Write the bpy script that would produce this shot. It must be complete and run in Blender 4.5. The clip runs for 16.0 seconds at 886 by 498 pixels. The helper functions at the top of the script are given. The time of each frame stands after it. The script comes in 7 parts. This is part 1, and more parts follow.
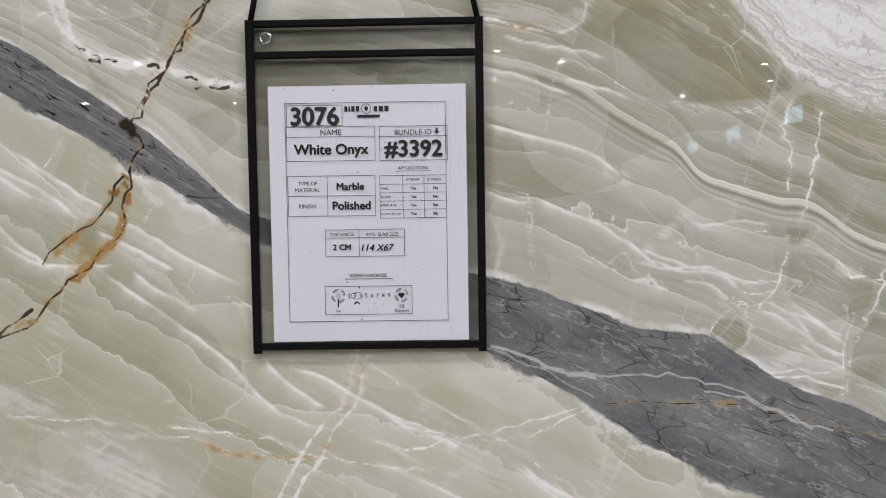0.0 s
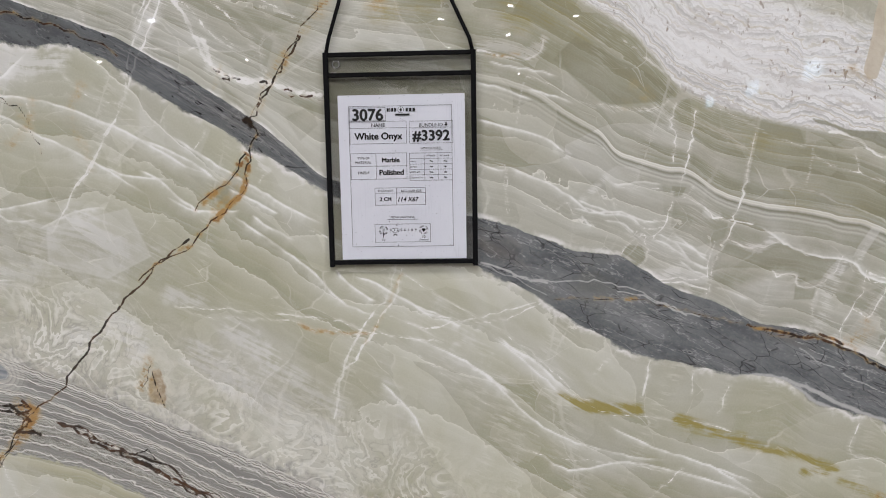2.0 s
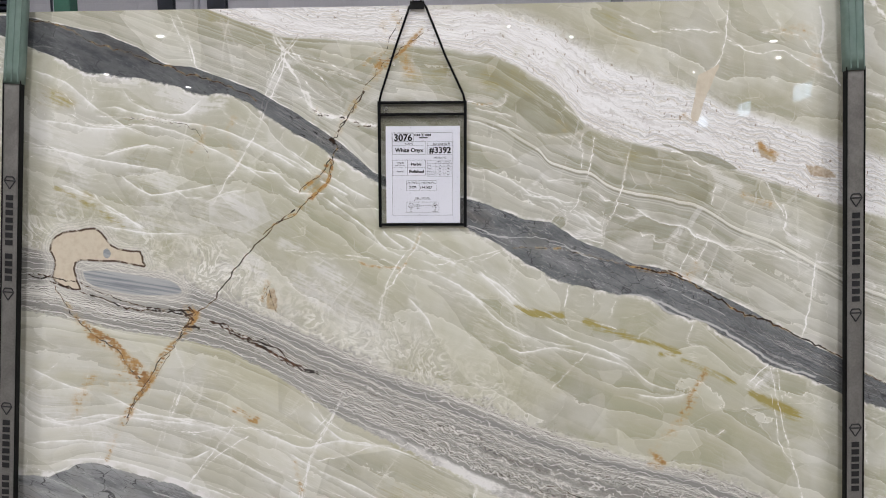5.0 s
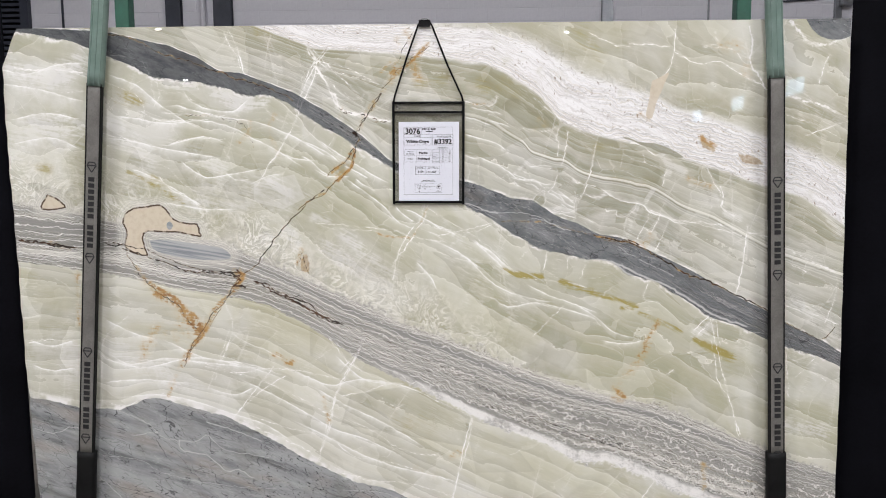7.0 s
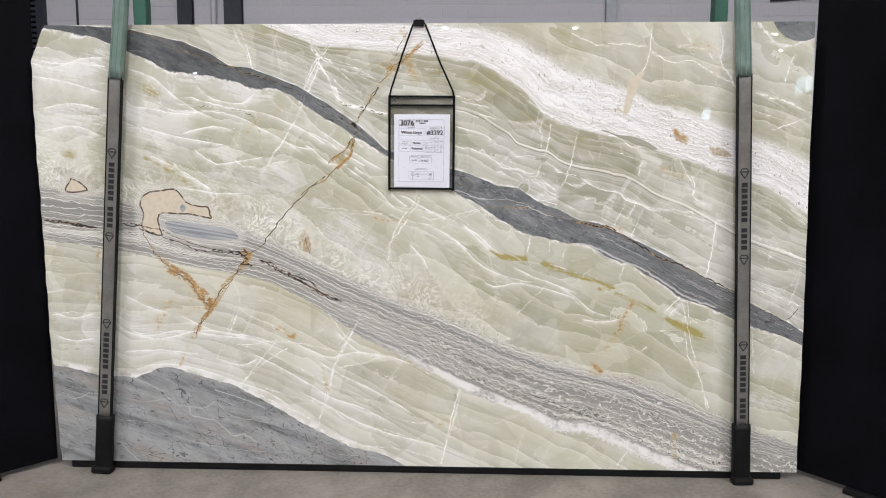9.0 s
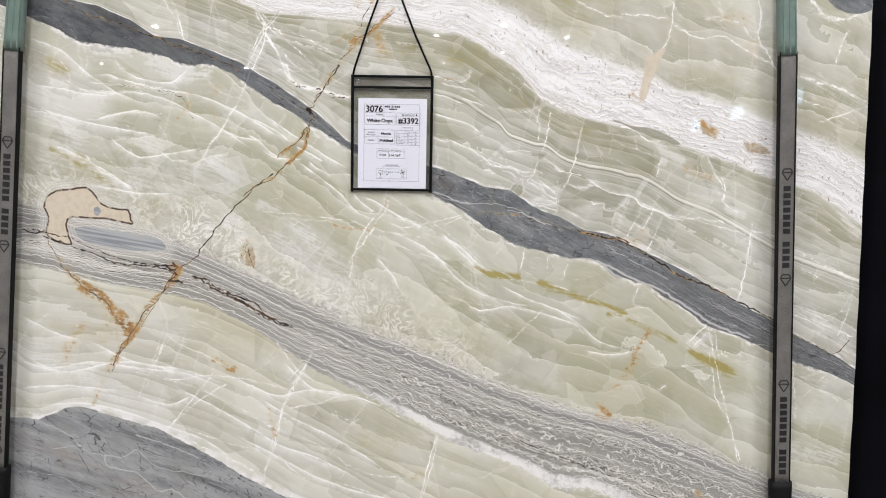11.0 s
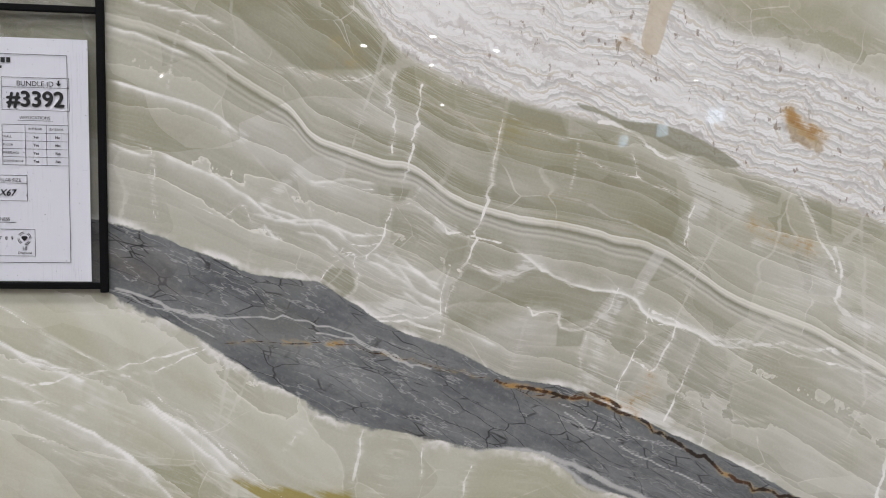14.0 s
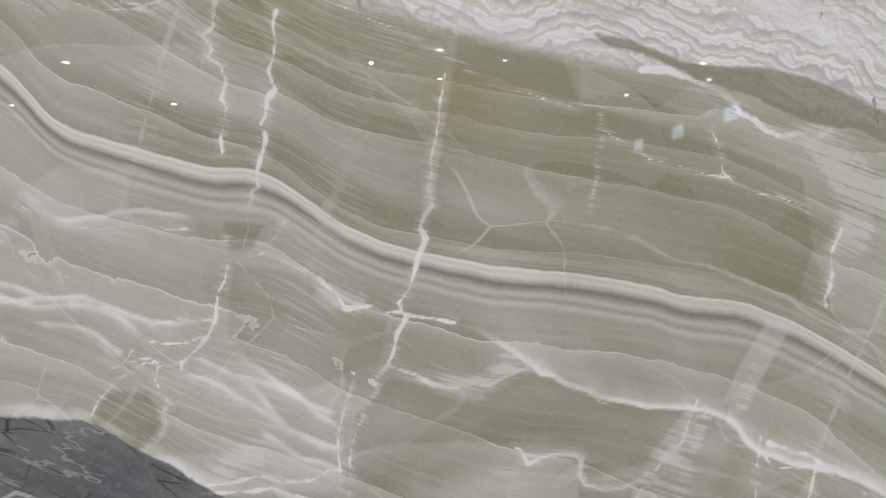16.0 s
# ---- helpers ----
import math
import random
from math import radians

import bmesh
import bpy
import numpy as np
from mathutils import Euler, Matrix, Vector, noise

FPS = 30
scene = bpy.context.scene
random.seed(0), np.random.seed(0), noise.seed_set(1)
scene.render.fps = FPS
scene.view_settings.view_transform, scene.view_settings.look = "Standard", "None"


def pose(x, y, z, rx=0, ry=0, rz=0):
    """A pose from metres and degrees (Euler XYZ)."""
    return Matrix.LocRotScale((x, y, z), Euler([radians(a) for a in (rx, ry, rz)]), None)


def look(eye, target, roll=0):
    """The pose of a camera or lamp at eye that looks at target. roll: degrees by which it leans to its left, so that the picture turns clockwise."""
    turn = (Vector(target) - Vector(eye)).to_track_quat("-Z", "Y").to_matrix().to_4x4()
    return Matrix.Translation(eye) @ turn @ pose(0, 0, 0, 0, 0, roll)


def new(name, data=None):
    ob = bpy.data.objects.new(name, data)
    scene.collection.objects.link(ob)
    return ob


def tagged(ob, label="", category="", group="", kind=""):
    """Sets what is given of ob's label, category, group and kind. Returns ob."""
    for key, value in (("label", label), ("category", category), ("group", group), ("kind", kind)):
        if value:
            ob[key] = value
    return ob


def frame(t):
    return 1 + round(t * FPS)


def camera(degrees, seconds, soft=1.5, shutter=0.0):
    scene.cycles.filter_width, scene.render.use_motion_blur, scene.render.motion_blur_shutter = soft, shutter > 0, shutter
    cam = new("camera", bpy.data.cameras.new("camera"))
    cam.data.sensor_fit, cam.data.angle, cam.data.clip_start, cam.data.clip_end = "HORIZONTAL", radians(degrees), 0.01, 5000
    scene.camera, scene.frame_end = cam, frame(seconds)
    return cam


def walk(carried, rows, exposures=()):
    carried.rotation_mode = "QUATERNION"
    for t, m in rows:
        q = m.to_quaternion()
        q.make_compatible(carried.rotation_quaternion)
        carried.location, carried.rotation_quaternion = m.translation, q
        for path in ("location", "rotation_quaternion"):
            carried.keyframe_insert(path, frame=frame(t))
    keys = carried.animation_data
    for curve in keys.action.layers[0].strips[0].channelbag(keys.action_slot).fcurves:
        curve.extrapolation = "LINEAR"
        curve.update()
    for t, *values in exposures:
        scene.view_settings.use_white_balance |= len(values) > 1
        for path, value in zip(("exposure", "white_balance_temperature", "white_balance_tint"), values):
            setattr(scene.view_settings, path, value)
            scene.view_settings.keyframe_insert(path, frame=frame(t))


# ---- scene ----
cam = camera(70.1, 16.0, 1.0)
PATH = [
    (0, (0.085, -0.683, 1.264), (0.063, 1.316, 1.182), -1.2),
    (0.5, (0.1, -0.762, 1.271), (0.061, 1.232, 1.116), -1.3),
    (1, (0.127, -0.862, 1.263), (0.066, 1.13, 1.095), -1.4),
    (1.5, (0.122, -0.958, 1.268), (0.06, 1.032, 1.081), -1.4),
    (2, (0.099, -1.068, 1.269), (0.033, 0.92, 1.054), -1.3),
    (2.5, (0.091, -1.202, 1.277), (0.011, 0.782, 1.041), -1.0),
    (3, (0.09, -1.317, 1.27), (0.018, 0.67, 1.054), -0.8),
    (3.5, (0.094, -1.449, 1.241), (0.047, 0.542, 1.055), -0.6),
    (4, (0.104, -1.572, 1.236), (0.048, 0.42, 1.068), -0.5),
    (6.5, (0.102, -2.139, 1.179), (0.054, -0.147, 1.007), -0.5),
    (7, (0.092, -2.234, 1.178), (0.051, -0.244, 0.99), -0.4),
    (7.5, (0.082, -2.348, 1.173), (0.045, -0.359, 0.967), -0.4),
    (8, (0.075, -2.438, 1.169), (0.044, -0.449, 0.957), -0.1),
    (8.2, (0.09, -2.457, 1.168), (0.052, -0.469, 0.951), -0.1),
    (10.5, (0.199, -2.135, 1.109), (0.111, -0.144, 0.944), 0.7),
    (11, (0.192, -1.97, 1.122), (0.159, 0.022, 0.949), 0.7),
    (11.5, (0.214, -1.755, 1.147), (0.193, 0.237, 0.973), 0.7),
    (12, (0.251, -1.565, 1.155), (0.247, 0.428, 0.98), 0.7),
    (12.5, (0.325, -1.352, 1.169), (0.36, 0.641, 0.998), 0.6),
    (13, (0.37, -1.147, 1.185), (0.444, 0.844, 1.008), 0.7),
    (13.5, (0.394, -0.94, 1.225), (0.536, 1.05, 1.076), 0.7),
    (14, (0.445, -0.763, 1.226), (0.617, 1.225, 1.099), 0.6),
    (14.5, (0.529, -0.614, 1.244), (0.691, 1.376, 1.13), 0.4),
    (15, (0.536, -0.503, 1.261), (0.734, 1.479, 1.08), -0.3),
    (15.5, (0.535, -0.417, 1.279), (0.734, 1.563, 1.073), -0.9),
    (16, (0.555, -0.38, 1.246), (0.668, 1.615, 1.162), -2.2),
]
EXPOSURES = [(0, -0.50), (1.5, -0.50), (3.5, -0.48), (6.5, -0.06), (8, -0.02), (10.5, 0.03), (12, -0.2), (13.5, -0.42), (16, -0.63)]
walk(cam, [(t, look(eye, target, roll)) for t, eye, target, roll in PATH], EXPOSURES)

# ---- light ----
world = bpy.data.worlds.new("hall_air")
scene.world = world
world.use_nodes = True
world.node_tree.nodes["Background"].inputs["Color"].default_value = (0.9, 0.95, 1.0, 1)
world.node_tree.nodes["Background"].inputs["Strength"].default_value = 0.02


# ---- small helpers ----
class Nodes:
    """Short ways to wire a node material."""

    def __init__(self, name):
        self.mat = bpy.data.materials.new(name)
        self.mat.use_nodes = True
        self.tree = self.mat.node_tree
        self.bsdf = self.tree.nodes["Principled BSDF"]

    def node(self, kind, **given):
        n = self.tree.nodes.new(kind)
        for socket, value in given.items():
            self.put(n.inputs[socket.replace("_", " ")], value)
        return n

    def put(self, socket, value):
        if hasattr(value, "is_linked"):
            self.tree.links.new(value, socket)
        elif socket.type == "RGBA" and len(value) == 3:
            socket.default_value = (*value, 1)
        else:
            socket.default_value = value

    def math(self, op, a, b=0.0, c=0.0, clamp=False):
        n = self.tree.nodes.new("ShaderNodeMath")
        n.operation, n.use_clamp = op, clamp
        for socket, value in zip(n.inputs, (a, b, c)):
            self.put(socket, value)
        return n.outputs[0]

    def step(self, value, low, high, a=0.0, b=1.0):
        """Smooth step of value from low to high, onto a to b."""
        n = self.tree.nodes.new("ShaderNodeMapRange")
        n.interpolation_type = "SMOOTHSTEP"
        for key, v in zip(("Value", "From Min", "From Max", "To Min", "To Max"), (value, low, high, a, b)):
            self.put(n.inputs[key], v)
        return n.outputs[0]

    def mix(self, fac, a, b, blend="MIX"):
        n = self.tree.nodes.new("ShaderNodeMix")
        n.data_type, n.blend_type, n.clamp_factor = "RGBA", blend, True
        for key, v in ((0, fac), (6, a), (7, b)):
            self.put(n.inputs[key], v)
        return n.outputs[2]

    def noise(self, vector=None, scale=5.0, detail=3.0, rough=0.5, distort=0.0):
        n = self.node("ShaderNodeTexNoise", Scale=scale, Detail=detail, Roughness=rough, Distortion=distort)
        if vector is not None:
            self.put(n.inputs["Vector"], vector)
        return n.outputs[0]

    def edges(self, vector, scale, random=1.0):
        n = self.node("ShaderNodeTexVoronoi", Scale=scale, Randomness=random)
        n.feature = "DISTANCE_TO_EDGE"
        self.put(n.inputs["Vector"], vector)
        return n.outputs["Distance"]

    def xyz(self, x, y, z):
        n = self.tree.nodes.new("ShaderNodeCombineXYZ")
        for socket, value in zip(n.inputs, (x, y, z)):
            self.put(socket, value)
        return n.outputs[0]

    def object_coords(self):
        return self.node("ShaderNodeTexCoord").outputs["Object"]

    def attr(self, name):
        n = self.tree.nodes.new("ShaderNodeAttribute")
        n.attribute_name = name
        return n.outputs["Fac"]

    def bump(self, height, strength=0.2, distance=0.002):
        n = self.node("ShaderNodeBump", Strength=strength, Distance=distance, Height=height)
        self.put(self.bsdf.inputs["Normal"], n.outputs[0])


def surface(name, colour, other, scale=6.0, rough=(0.4, 0.6), metal=0.0, bump=0.15, fine=60.0, distance=0.002, shine=0.5):
    """A material of two tones mixed at two scales, with grain in its relief and its gloss."""
    m = Nodes(name)
    co = m.object_coords()
    large, small = m.noise(co, scale, 4, 0.6), m.noise(co, fine, 3, 0.6)
    both = m.math("ADD", m.math("MULTIPLY", large, 0.7), m.math("MULTIPLY", small, 0.3))
    m.put(m.bsdf.inputs["Base Color"], m.mix(m.step(both, 0.3, 0.7), colour, other))
    m.put(m.bsdf.inputs["Roughness"], m.step(both, 0.3, 0.7, *rough))
    m.bsdf.inputs["Metallic"].default_value = metal
    m.bsdf.inputs["Specular IOR Level"].default_value = shine
    if bump:
        m.bump(small, bump, distance)
    return m.mat


def part(name, bm, material, parent=None, label="", smooth=False):
    me = bpy.data.meshes.new(name)
    bm.to_mesh(me)
    bm.free()
    me.materials.append(material)
    for face in me.polygons if smooth else ():
        face.use_smooth = True
    ob = new(name, me)
    if parent is not None:
        ob.parent = parent
    if label:
        tagged(ob, label)
    return ob


def thing(name, place, label, category, group="", kind=""):
    ob = new(name)
    ob.empty_display_size = 0.05
    ob.location = place
    return tagged(ob, label, category, group, kind)


def box(x0, x1, y0, y1, z0, z1, bevel=0.0, segments=2):
    bm = bmesh.new()
    bmesh.ops.create_cube(bm, size=1)
    for v in bm.verts:
        v.co = Vector(((x0 + x1) / 2 + v.co.x * (x1 - x0), (y0 + y1) / 2 + v.co.y * (y1 - y0), (z0 + z1) / 2 + v.co.z * (z1 - z0)))
    if bevel:
        bmesh.ops.bevel(bm, geom=bm.edges[:], offset=bevel, segments=segments, profile=0.5, affect="EDGES", clamp_overlap=True)
    return bm


def merged(*parts):
    """Several bmeshes in one."""
    out = bmesh.new()
    for bm in parts:
        me = bpy.data.meshes.new("piece")
        bm.to_mesh(me)
        bm.free()
        out.from_mesh(me)
        bpy.data.meshes.remove(me)
    return out


def tube(points, radius, sides=8, flat=1.0):
    """A round or flattened bar along points; flat scales it in y."""
    bm = bmesh.new()
    rings = []
    pts = [Vector(p) for p in points]
    for n, p in enumerate(pts):
        way = (pts[min(n + 1, len(pts) - 1)] - pts[max(n - 1, 0)]).normalized()
        side = way.cross(Vector((0, 1, 0)))
        side = side.normalized() if side.length > 1e-4 else Vector((1, 0, 0))
        up = side.cross(way)
        rings.append([bm.verts.new(p + radius * (math.cos(a) * side + flat * math.sin(a) * up)) for a in (2 * math.pi * k / sides for k in range(sides))])
    for a, b in zip(rings, rings[1:]):
        for k in range(sides):
            bm.faces.new((a[k], a[(k + 1) % sides], b[(k + 1) % sides], b[k]))
    bm.faces.new(rings[0][::-1])
    bm.faces.new(rings[-1])
    bmesh.ops.recalc_face_normals(bm, faces=bm.faces)
    return bm


# ---- materials ----
CONCRETE = surface("concrete_floor", (0.24, 0.215, 0.185), (0.12, 0.108, 0.092), 3.5, (0.35, 0.6), 0, 0.25, 60)
BLOCK_PAINT = surface("painted_block", (0.80, 0.795, 0.85), (0.70, 0.695, 0.76), 0.5, (0.5, 0.7), 0, 0.3, 25)
WALL_PAINT = surface("hall_wall_paint", (0.62, 0.62, 0.62), (0.52, 0.52, 0.53), 0.4, (0.6, 0.8), 0, 0.1, 20)
ROOF_PAINT = surface("roof_deck_paint", (0.66, 0.66, 0.65), (0.56, 0.56, 0.56), 0.3, (0.6, 0.8), 0, 0.1, 10)
BLACK_STONE = surface("black_granite", (0.002, 0.002, 0.003), (0.006, 0.006, 0.009), 3.0, (0.45, 0.7), 0, 0.1, 90, 0.002, 0.06)
NAVY_STEEL = surface("navy_steel", (0.045, 0.05, 0.075), (0.03, 0.035, 0.05), 3.0, (0.4, 0.6), 0, 0.1, 50)
GALVANISED = surface("galvanised_steel", (0.30, 0.31, 0.33), (0.22, 0.23, 0.25), 6.0, (0.35, 0.55), 0.8, 0.1, 60)
GREEN_SLEEVE = surface("green_hose", (0.20, 0.27, 0.238), (0.12, 0.185, 0.158), 9.0, (0.3, 0.5), 0, 0.3, 40)
DARK_GREEN = surface("green_painted_steel", (0.03, 0.12, 0.08), (0.018, 0.075, 0.05), 6.0, (0.35, 0.55), 0, 0.15, 60)
BLACK_RUBBER = surface("black_rubber", (0.004, 0.004, 0.0045), (0.010, 0.010, 0.010), 12.0, (0.45, 0.7), 0, 0.25, 90, 0.002, 0.15)
PRINT_INK = surface("print_ink", (0.007, 0.007, 0.008), (0.015, 0.015, 0.016), 40.0, (0.5, 0.7), 0, 0, 300)


def webbing():
    """Grey woven strap: fine cross ribs and soiling."""
    m = Nodes("grey_webbing")
    co = m.object_coords()
    sep = m.node("ShaderNodeSeparateXYZ", Vector=co)
    ribs = m.math("SINE", m.math("MULTIPLY", sep.outputs[2], 2100.0))
    soil, grain = m.noise(co, 9, 4, 0.6), m.noise(co, 220, 2, 0.5)
    tone = m.math("ADD", m.math("MULTIPLY", soil, 0.6), m.math("ADD", m.math("MULTIPLY", grain, 0.25), m.math("MULTIPLY", ribs, 0.05)))
    m.put(m.bsdf.inputs["Base Color"], m.mix(m.step(tone, 0.25, 0.6), (0.11, 0.104, 0.094), (0.19, 0.182, 0.167)))
    m.bsdf.inputs["Roughness"].default_value = 0.75
    m.bump(m.math("ADD", ribs, grain), 0.35, 0.0006)
    return m.mat


WEBBING = webbing()


# ---- the hall ----
HALL = (-24.0, 24.0, -68.0, 8.0, 9.4)


def slab_of(name, bounds, material, label, category):
    return tagged(part(name, box(*bounds), material), label, category, kind="structure")


X0, X1, Y0, Y1, TOP = HALL
slab_of("floor", (X0, X1, Y0, Y1, -0.25, 0.0), CONCRETE, "worn grey polished concrete warehouse floor", "floor")
slab_of("ceiling", (X0, X1, Y0, Y1, TOP, TOP + 0.3), ROOF_PAINT, "pale painted metal roof deck high above", "ceiling")
slab_of("wall_west", (X0 - 0.3, X0, Y0, Y1, 0.0, TOP), WALL_PAINT, "plain pale grey warehouse side wall", "wall")
slab_of("wall_east", (X1, X1 + 0.3, Y0, Y1, 0.0, TOP), WALL_PAINT, "plain pale grey warehouse side wall", "wall")
slab_of("wall_south", (X0, X1, Y0 - 0.3, Y0, 0.0, TOP), WALL_PAINT, "plain pale grey warehouse end wall", "wall")
wall_north = slab_of("wall_north", (X0, X1, Y1, Y1 + 0.3, 0.0, TOP), BLOCK_PAINT, "pale lavender grey painted block wall behind the rack", "wall")


# ---- lamps of the hall ----
def lamp_material(name, colour, strength):
    m = Nodes(name)
    m.bsdf.inputs["Base Color"].default_value = (0.8, 0.8, 0.8, 1)
    m.put(m.bsdf.inputs["Emission Color"], colour)
    m.bsdf.inputs["Emission Strength"].default_value = strength
    return m.mat


LED = lamp_material("led_lens", (1.0, 0.99, 0.97), 160.0)


def high_bay(x, y, z, size=0.22, watts=0.0):
    """A hanging high-bay lamp: housing, fins, rod and a glowing lens."""
    lamp = thing("high_bay_lamp", (x, y, z), "white hanging high-bay LED lamp under the roof", "ceiling lamp", "high-bay lamps")
    part("housing", box(-size / 2 - 0.02, size / 2 + 0.02, -size / 2 - 0.02, size / 2 + 0.02, 0.01, 0.10, 0.015), WALL_PAINT, lamp)
    part("lens", box(-size / 2, size / 2, -size / 2, size / 2, -0.012, 0.008), LED, lamp, "glowing white LED lens")
    part("rod", tube([(0, 0, 0.1), (0, 0, TOP - z)], 0.012, 6), GALVANISED, lamp)
    if watts:
        data = bpy.data.lights.new("lamp_light", "AREA")
        data.energy, data.size, data.color, data.shape = watts, 1.3, (0.975, 0.965, 1.02), "DISK"
        new("lamp_light", data).matrix_world = pose(x, y, z - 0.05)
    return lamp


for x, y in ((-14.3, -29), (-0.8, -30.3), (2.4, -28.3), (5.7, -30.5), (16.3, -32), (-22, -38), (-0.6, -37), (2.7, -34), (15.1, -40), (18.6, -36), (-13.2, -39), (-19, -43), (4.4, -47)):
    high_bay(x, y, 9.0)
for x, y in ((-4.5, -3.5), (4.5, -3.5), (0.0, -7.5), (-7.0, -11.0), (7.0, -11.0), (0.0, -16.0)):
    high_bay(x, y, 8.6, 0.5, 380.0)


# ---- the onyx slab: where its layers, fractures and stains run ----
LEFT = ((0.03, -1.468), (0.31, -1.478), (0.54, -1.486), (0.99, -1.490), (1.34, -1.497), (1.612, -1.496), (1.65, -1.480), (1.746, -1.437))
RIGHT = ((0.03, 1.468), (0.54, 1.462), (0.83, 1.456), (1.30, 1.445), (1.63, 1.440), (1.746, 1.436))
BOTTOM, SLAB_TOP = 0.03, 1.746


def along(rows, z):
    return np.interp(z, [r[0] for r in rows], [r[1] for r in rows])


def graded(low, high, fine_low, fine_high, coarse, fine):
    """Steps from low to high, fine between two places."""
    count = [max(2, int((b - a) / d)) for a, b, d in ((low, fine_low, coarse), (fine_low, fine_high, fine), (fine_high, high, coarse))]
    return np.concatenate([np.linspace(low, fine_low, count[0], False), np.linspace(fine_low, fine_high, count[1], False), np.linspace(fine_high, high, count[2])])


rows_z = graded(BOTTOM, SLAB_TOP, 1.03, 1.44, 0.0024, 0.0016)
cols_u = graded(0.0, 1.0, 0.53, 0.86, 0.00082, 0.00054)
NX, NZ = len(cols_u), len(rows_z)
edge_l = along(LEFT, rows_z) + 0.0022 * np.sin(rows_z * 47) * np.sin(rows_z * 19)
edge_r = along(RIGHT, rows_z) + 0.0008 * np.sin(rows_z * 33)
GX = edge_l[:, None] + (edge_r - edge_l)[:, None] * cols_u[None, :]
GZ = np.repeat(rows_z[:, None], NX, 1)
FAR = 30.0
FIELDS = {name: np.full(GX.shape, value) for name, value in (("fracture", FAR), ("veinlet", FAR), ("crack", FAR), ("rust", 0.0), ("olive", 0.0), ("front", 0.0), ("milk", 0.0), ("clear", 0.0), ("facet", 0.0), ("fill_beige", 0.05), ("fill_brown", 0.05), ("fill_grey", 0.05), ("fill_green", 0.05))}
BEDS = []
shake = np.random.default_rng(7)


def bent(points, jitter=0.0):
    """A smooth way through points, roughened a little as broken stone is."""
    p = np.array(points, float)
    ends = np.vstack([2 * p[0] - p[1], p, 2 * p[-1] - p[-2]])
    out = []
    for a, b, c, d in zip(ends, ends[1:], ends[2:], ends[3:]):
        count = max(2, int(np.linalg.norm(c - b) / 0.012))
        for u in np.arange(count) / count:
            out.append(0.5 * (2 * b + (c - a) * u + (2 * a - 5 * b + 4 * c - d) * u**2 + (3 * b - a - 3 * c + d) * u**3))
    out = np.array(out + [p[-1]])
    if jitter:
        out[1:-1] += shake.normal(0, jitter, (len(out) - 2, 2))
    return out


def window(p, reach):
    """The part of the grid within reach of the points."""
    cols = np.clip(np.searchsorted(cols_u, (np.array([p[:, 0].min() - reach, p[:, 0].max() + reach]) + 1.5) / 2.956) + (-12, 13), 0, NX)
    lows = np.clip(np.searchsorted(rows_z, [p[:, 1].min() - reach, p[:, 1].max() + reach]) + (-2, 3), 0, NZ)
    return slice(*lows), slice(*cols)


def distance(p, reach):
    """How far the grid near the line p lies from it."""
    where = window(p, reach)
    x, z = GX[where], GZ[where]
    best = np.full(x.shape, 9.0)
    for a, b in zip(p, p[1:]):
        w = window(np.array([a, b]), reach)
        rows = slice(max(w[0].start - where[0].start, 0), max(w[0].stop - where[0].start, 0))
        cols = slice(max(w[1].start - where[1].start, 0), max(w[1].stop - where[1].start, 0))
        dx, dz = b - a
        px, pz = x[rows, cols] - a[0], z[rows, cols] - a[1]
        u = np.clip((px * dx + pz * dz) / (dx * dx + dz * dz + 1e-12), 0, 1)
        best[rows, cols] = np.minimum(best[rows, cols], np.hypot(px - u * dx, pz - u * dz))
    return where, best


def bed(points):
    p = np.array(points)
    x = np.arange(-1.6, 1.6, 0.002)
    z = np.interp(x, p[:, 0], p[:, 1])
    for inside, a, b in ((x < p[0, 0], p[0], p[1]), (x > p[-1, 0], p[-1], p[-2])):
        z = np.where(inside, a[1] + (x - a[0]) * np.clip((b[1] - a[1]) / (b[0] - a[0]), -0.6, 0.1), z)
    wide = np.ones(9) / 9
    z = np.convolve(np.pad(z, 4, "edge"), wide, "valid")
    BEDS.append(z)


def fracture(points, half, strength, field="fracture"):
    where, d = distance(bent(points, 0.0016), 0.06)
    FIELDS[field][where] = np.minimum(FIELDS[field][where], d / (half * 0.00072) + 1.6 * (1 - strength))


def veinlet(points, half, strength):
    fracture(points, half, strength, "veinlet")


def stain(field, points, radius, strength):
    where, d = distance(bent(points), 3 * radius)
    FIELDS[field][where] = np.maximum(FIELDS[field][where], strength * np.exp(-((d / radius) ** 2)))


def milk(points, radius, strength):
    stain("milk", points, radius, strength)


def clear(points, radius, strength):
    stain("clear", points, radius, strength)


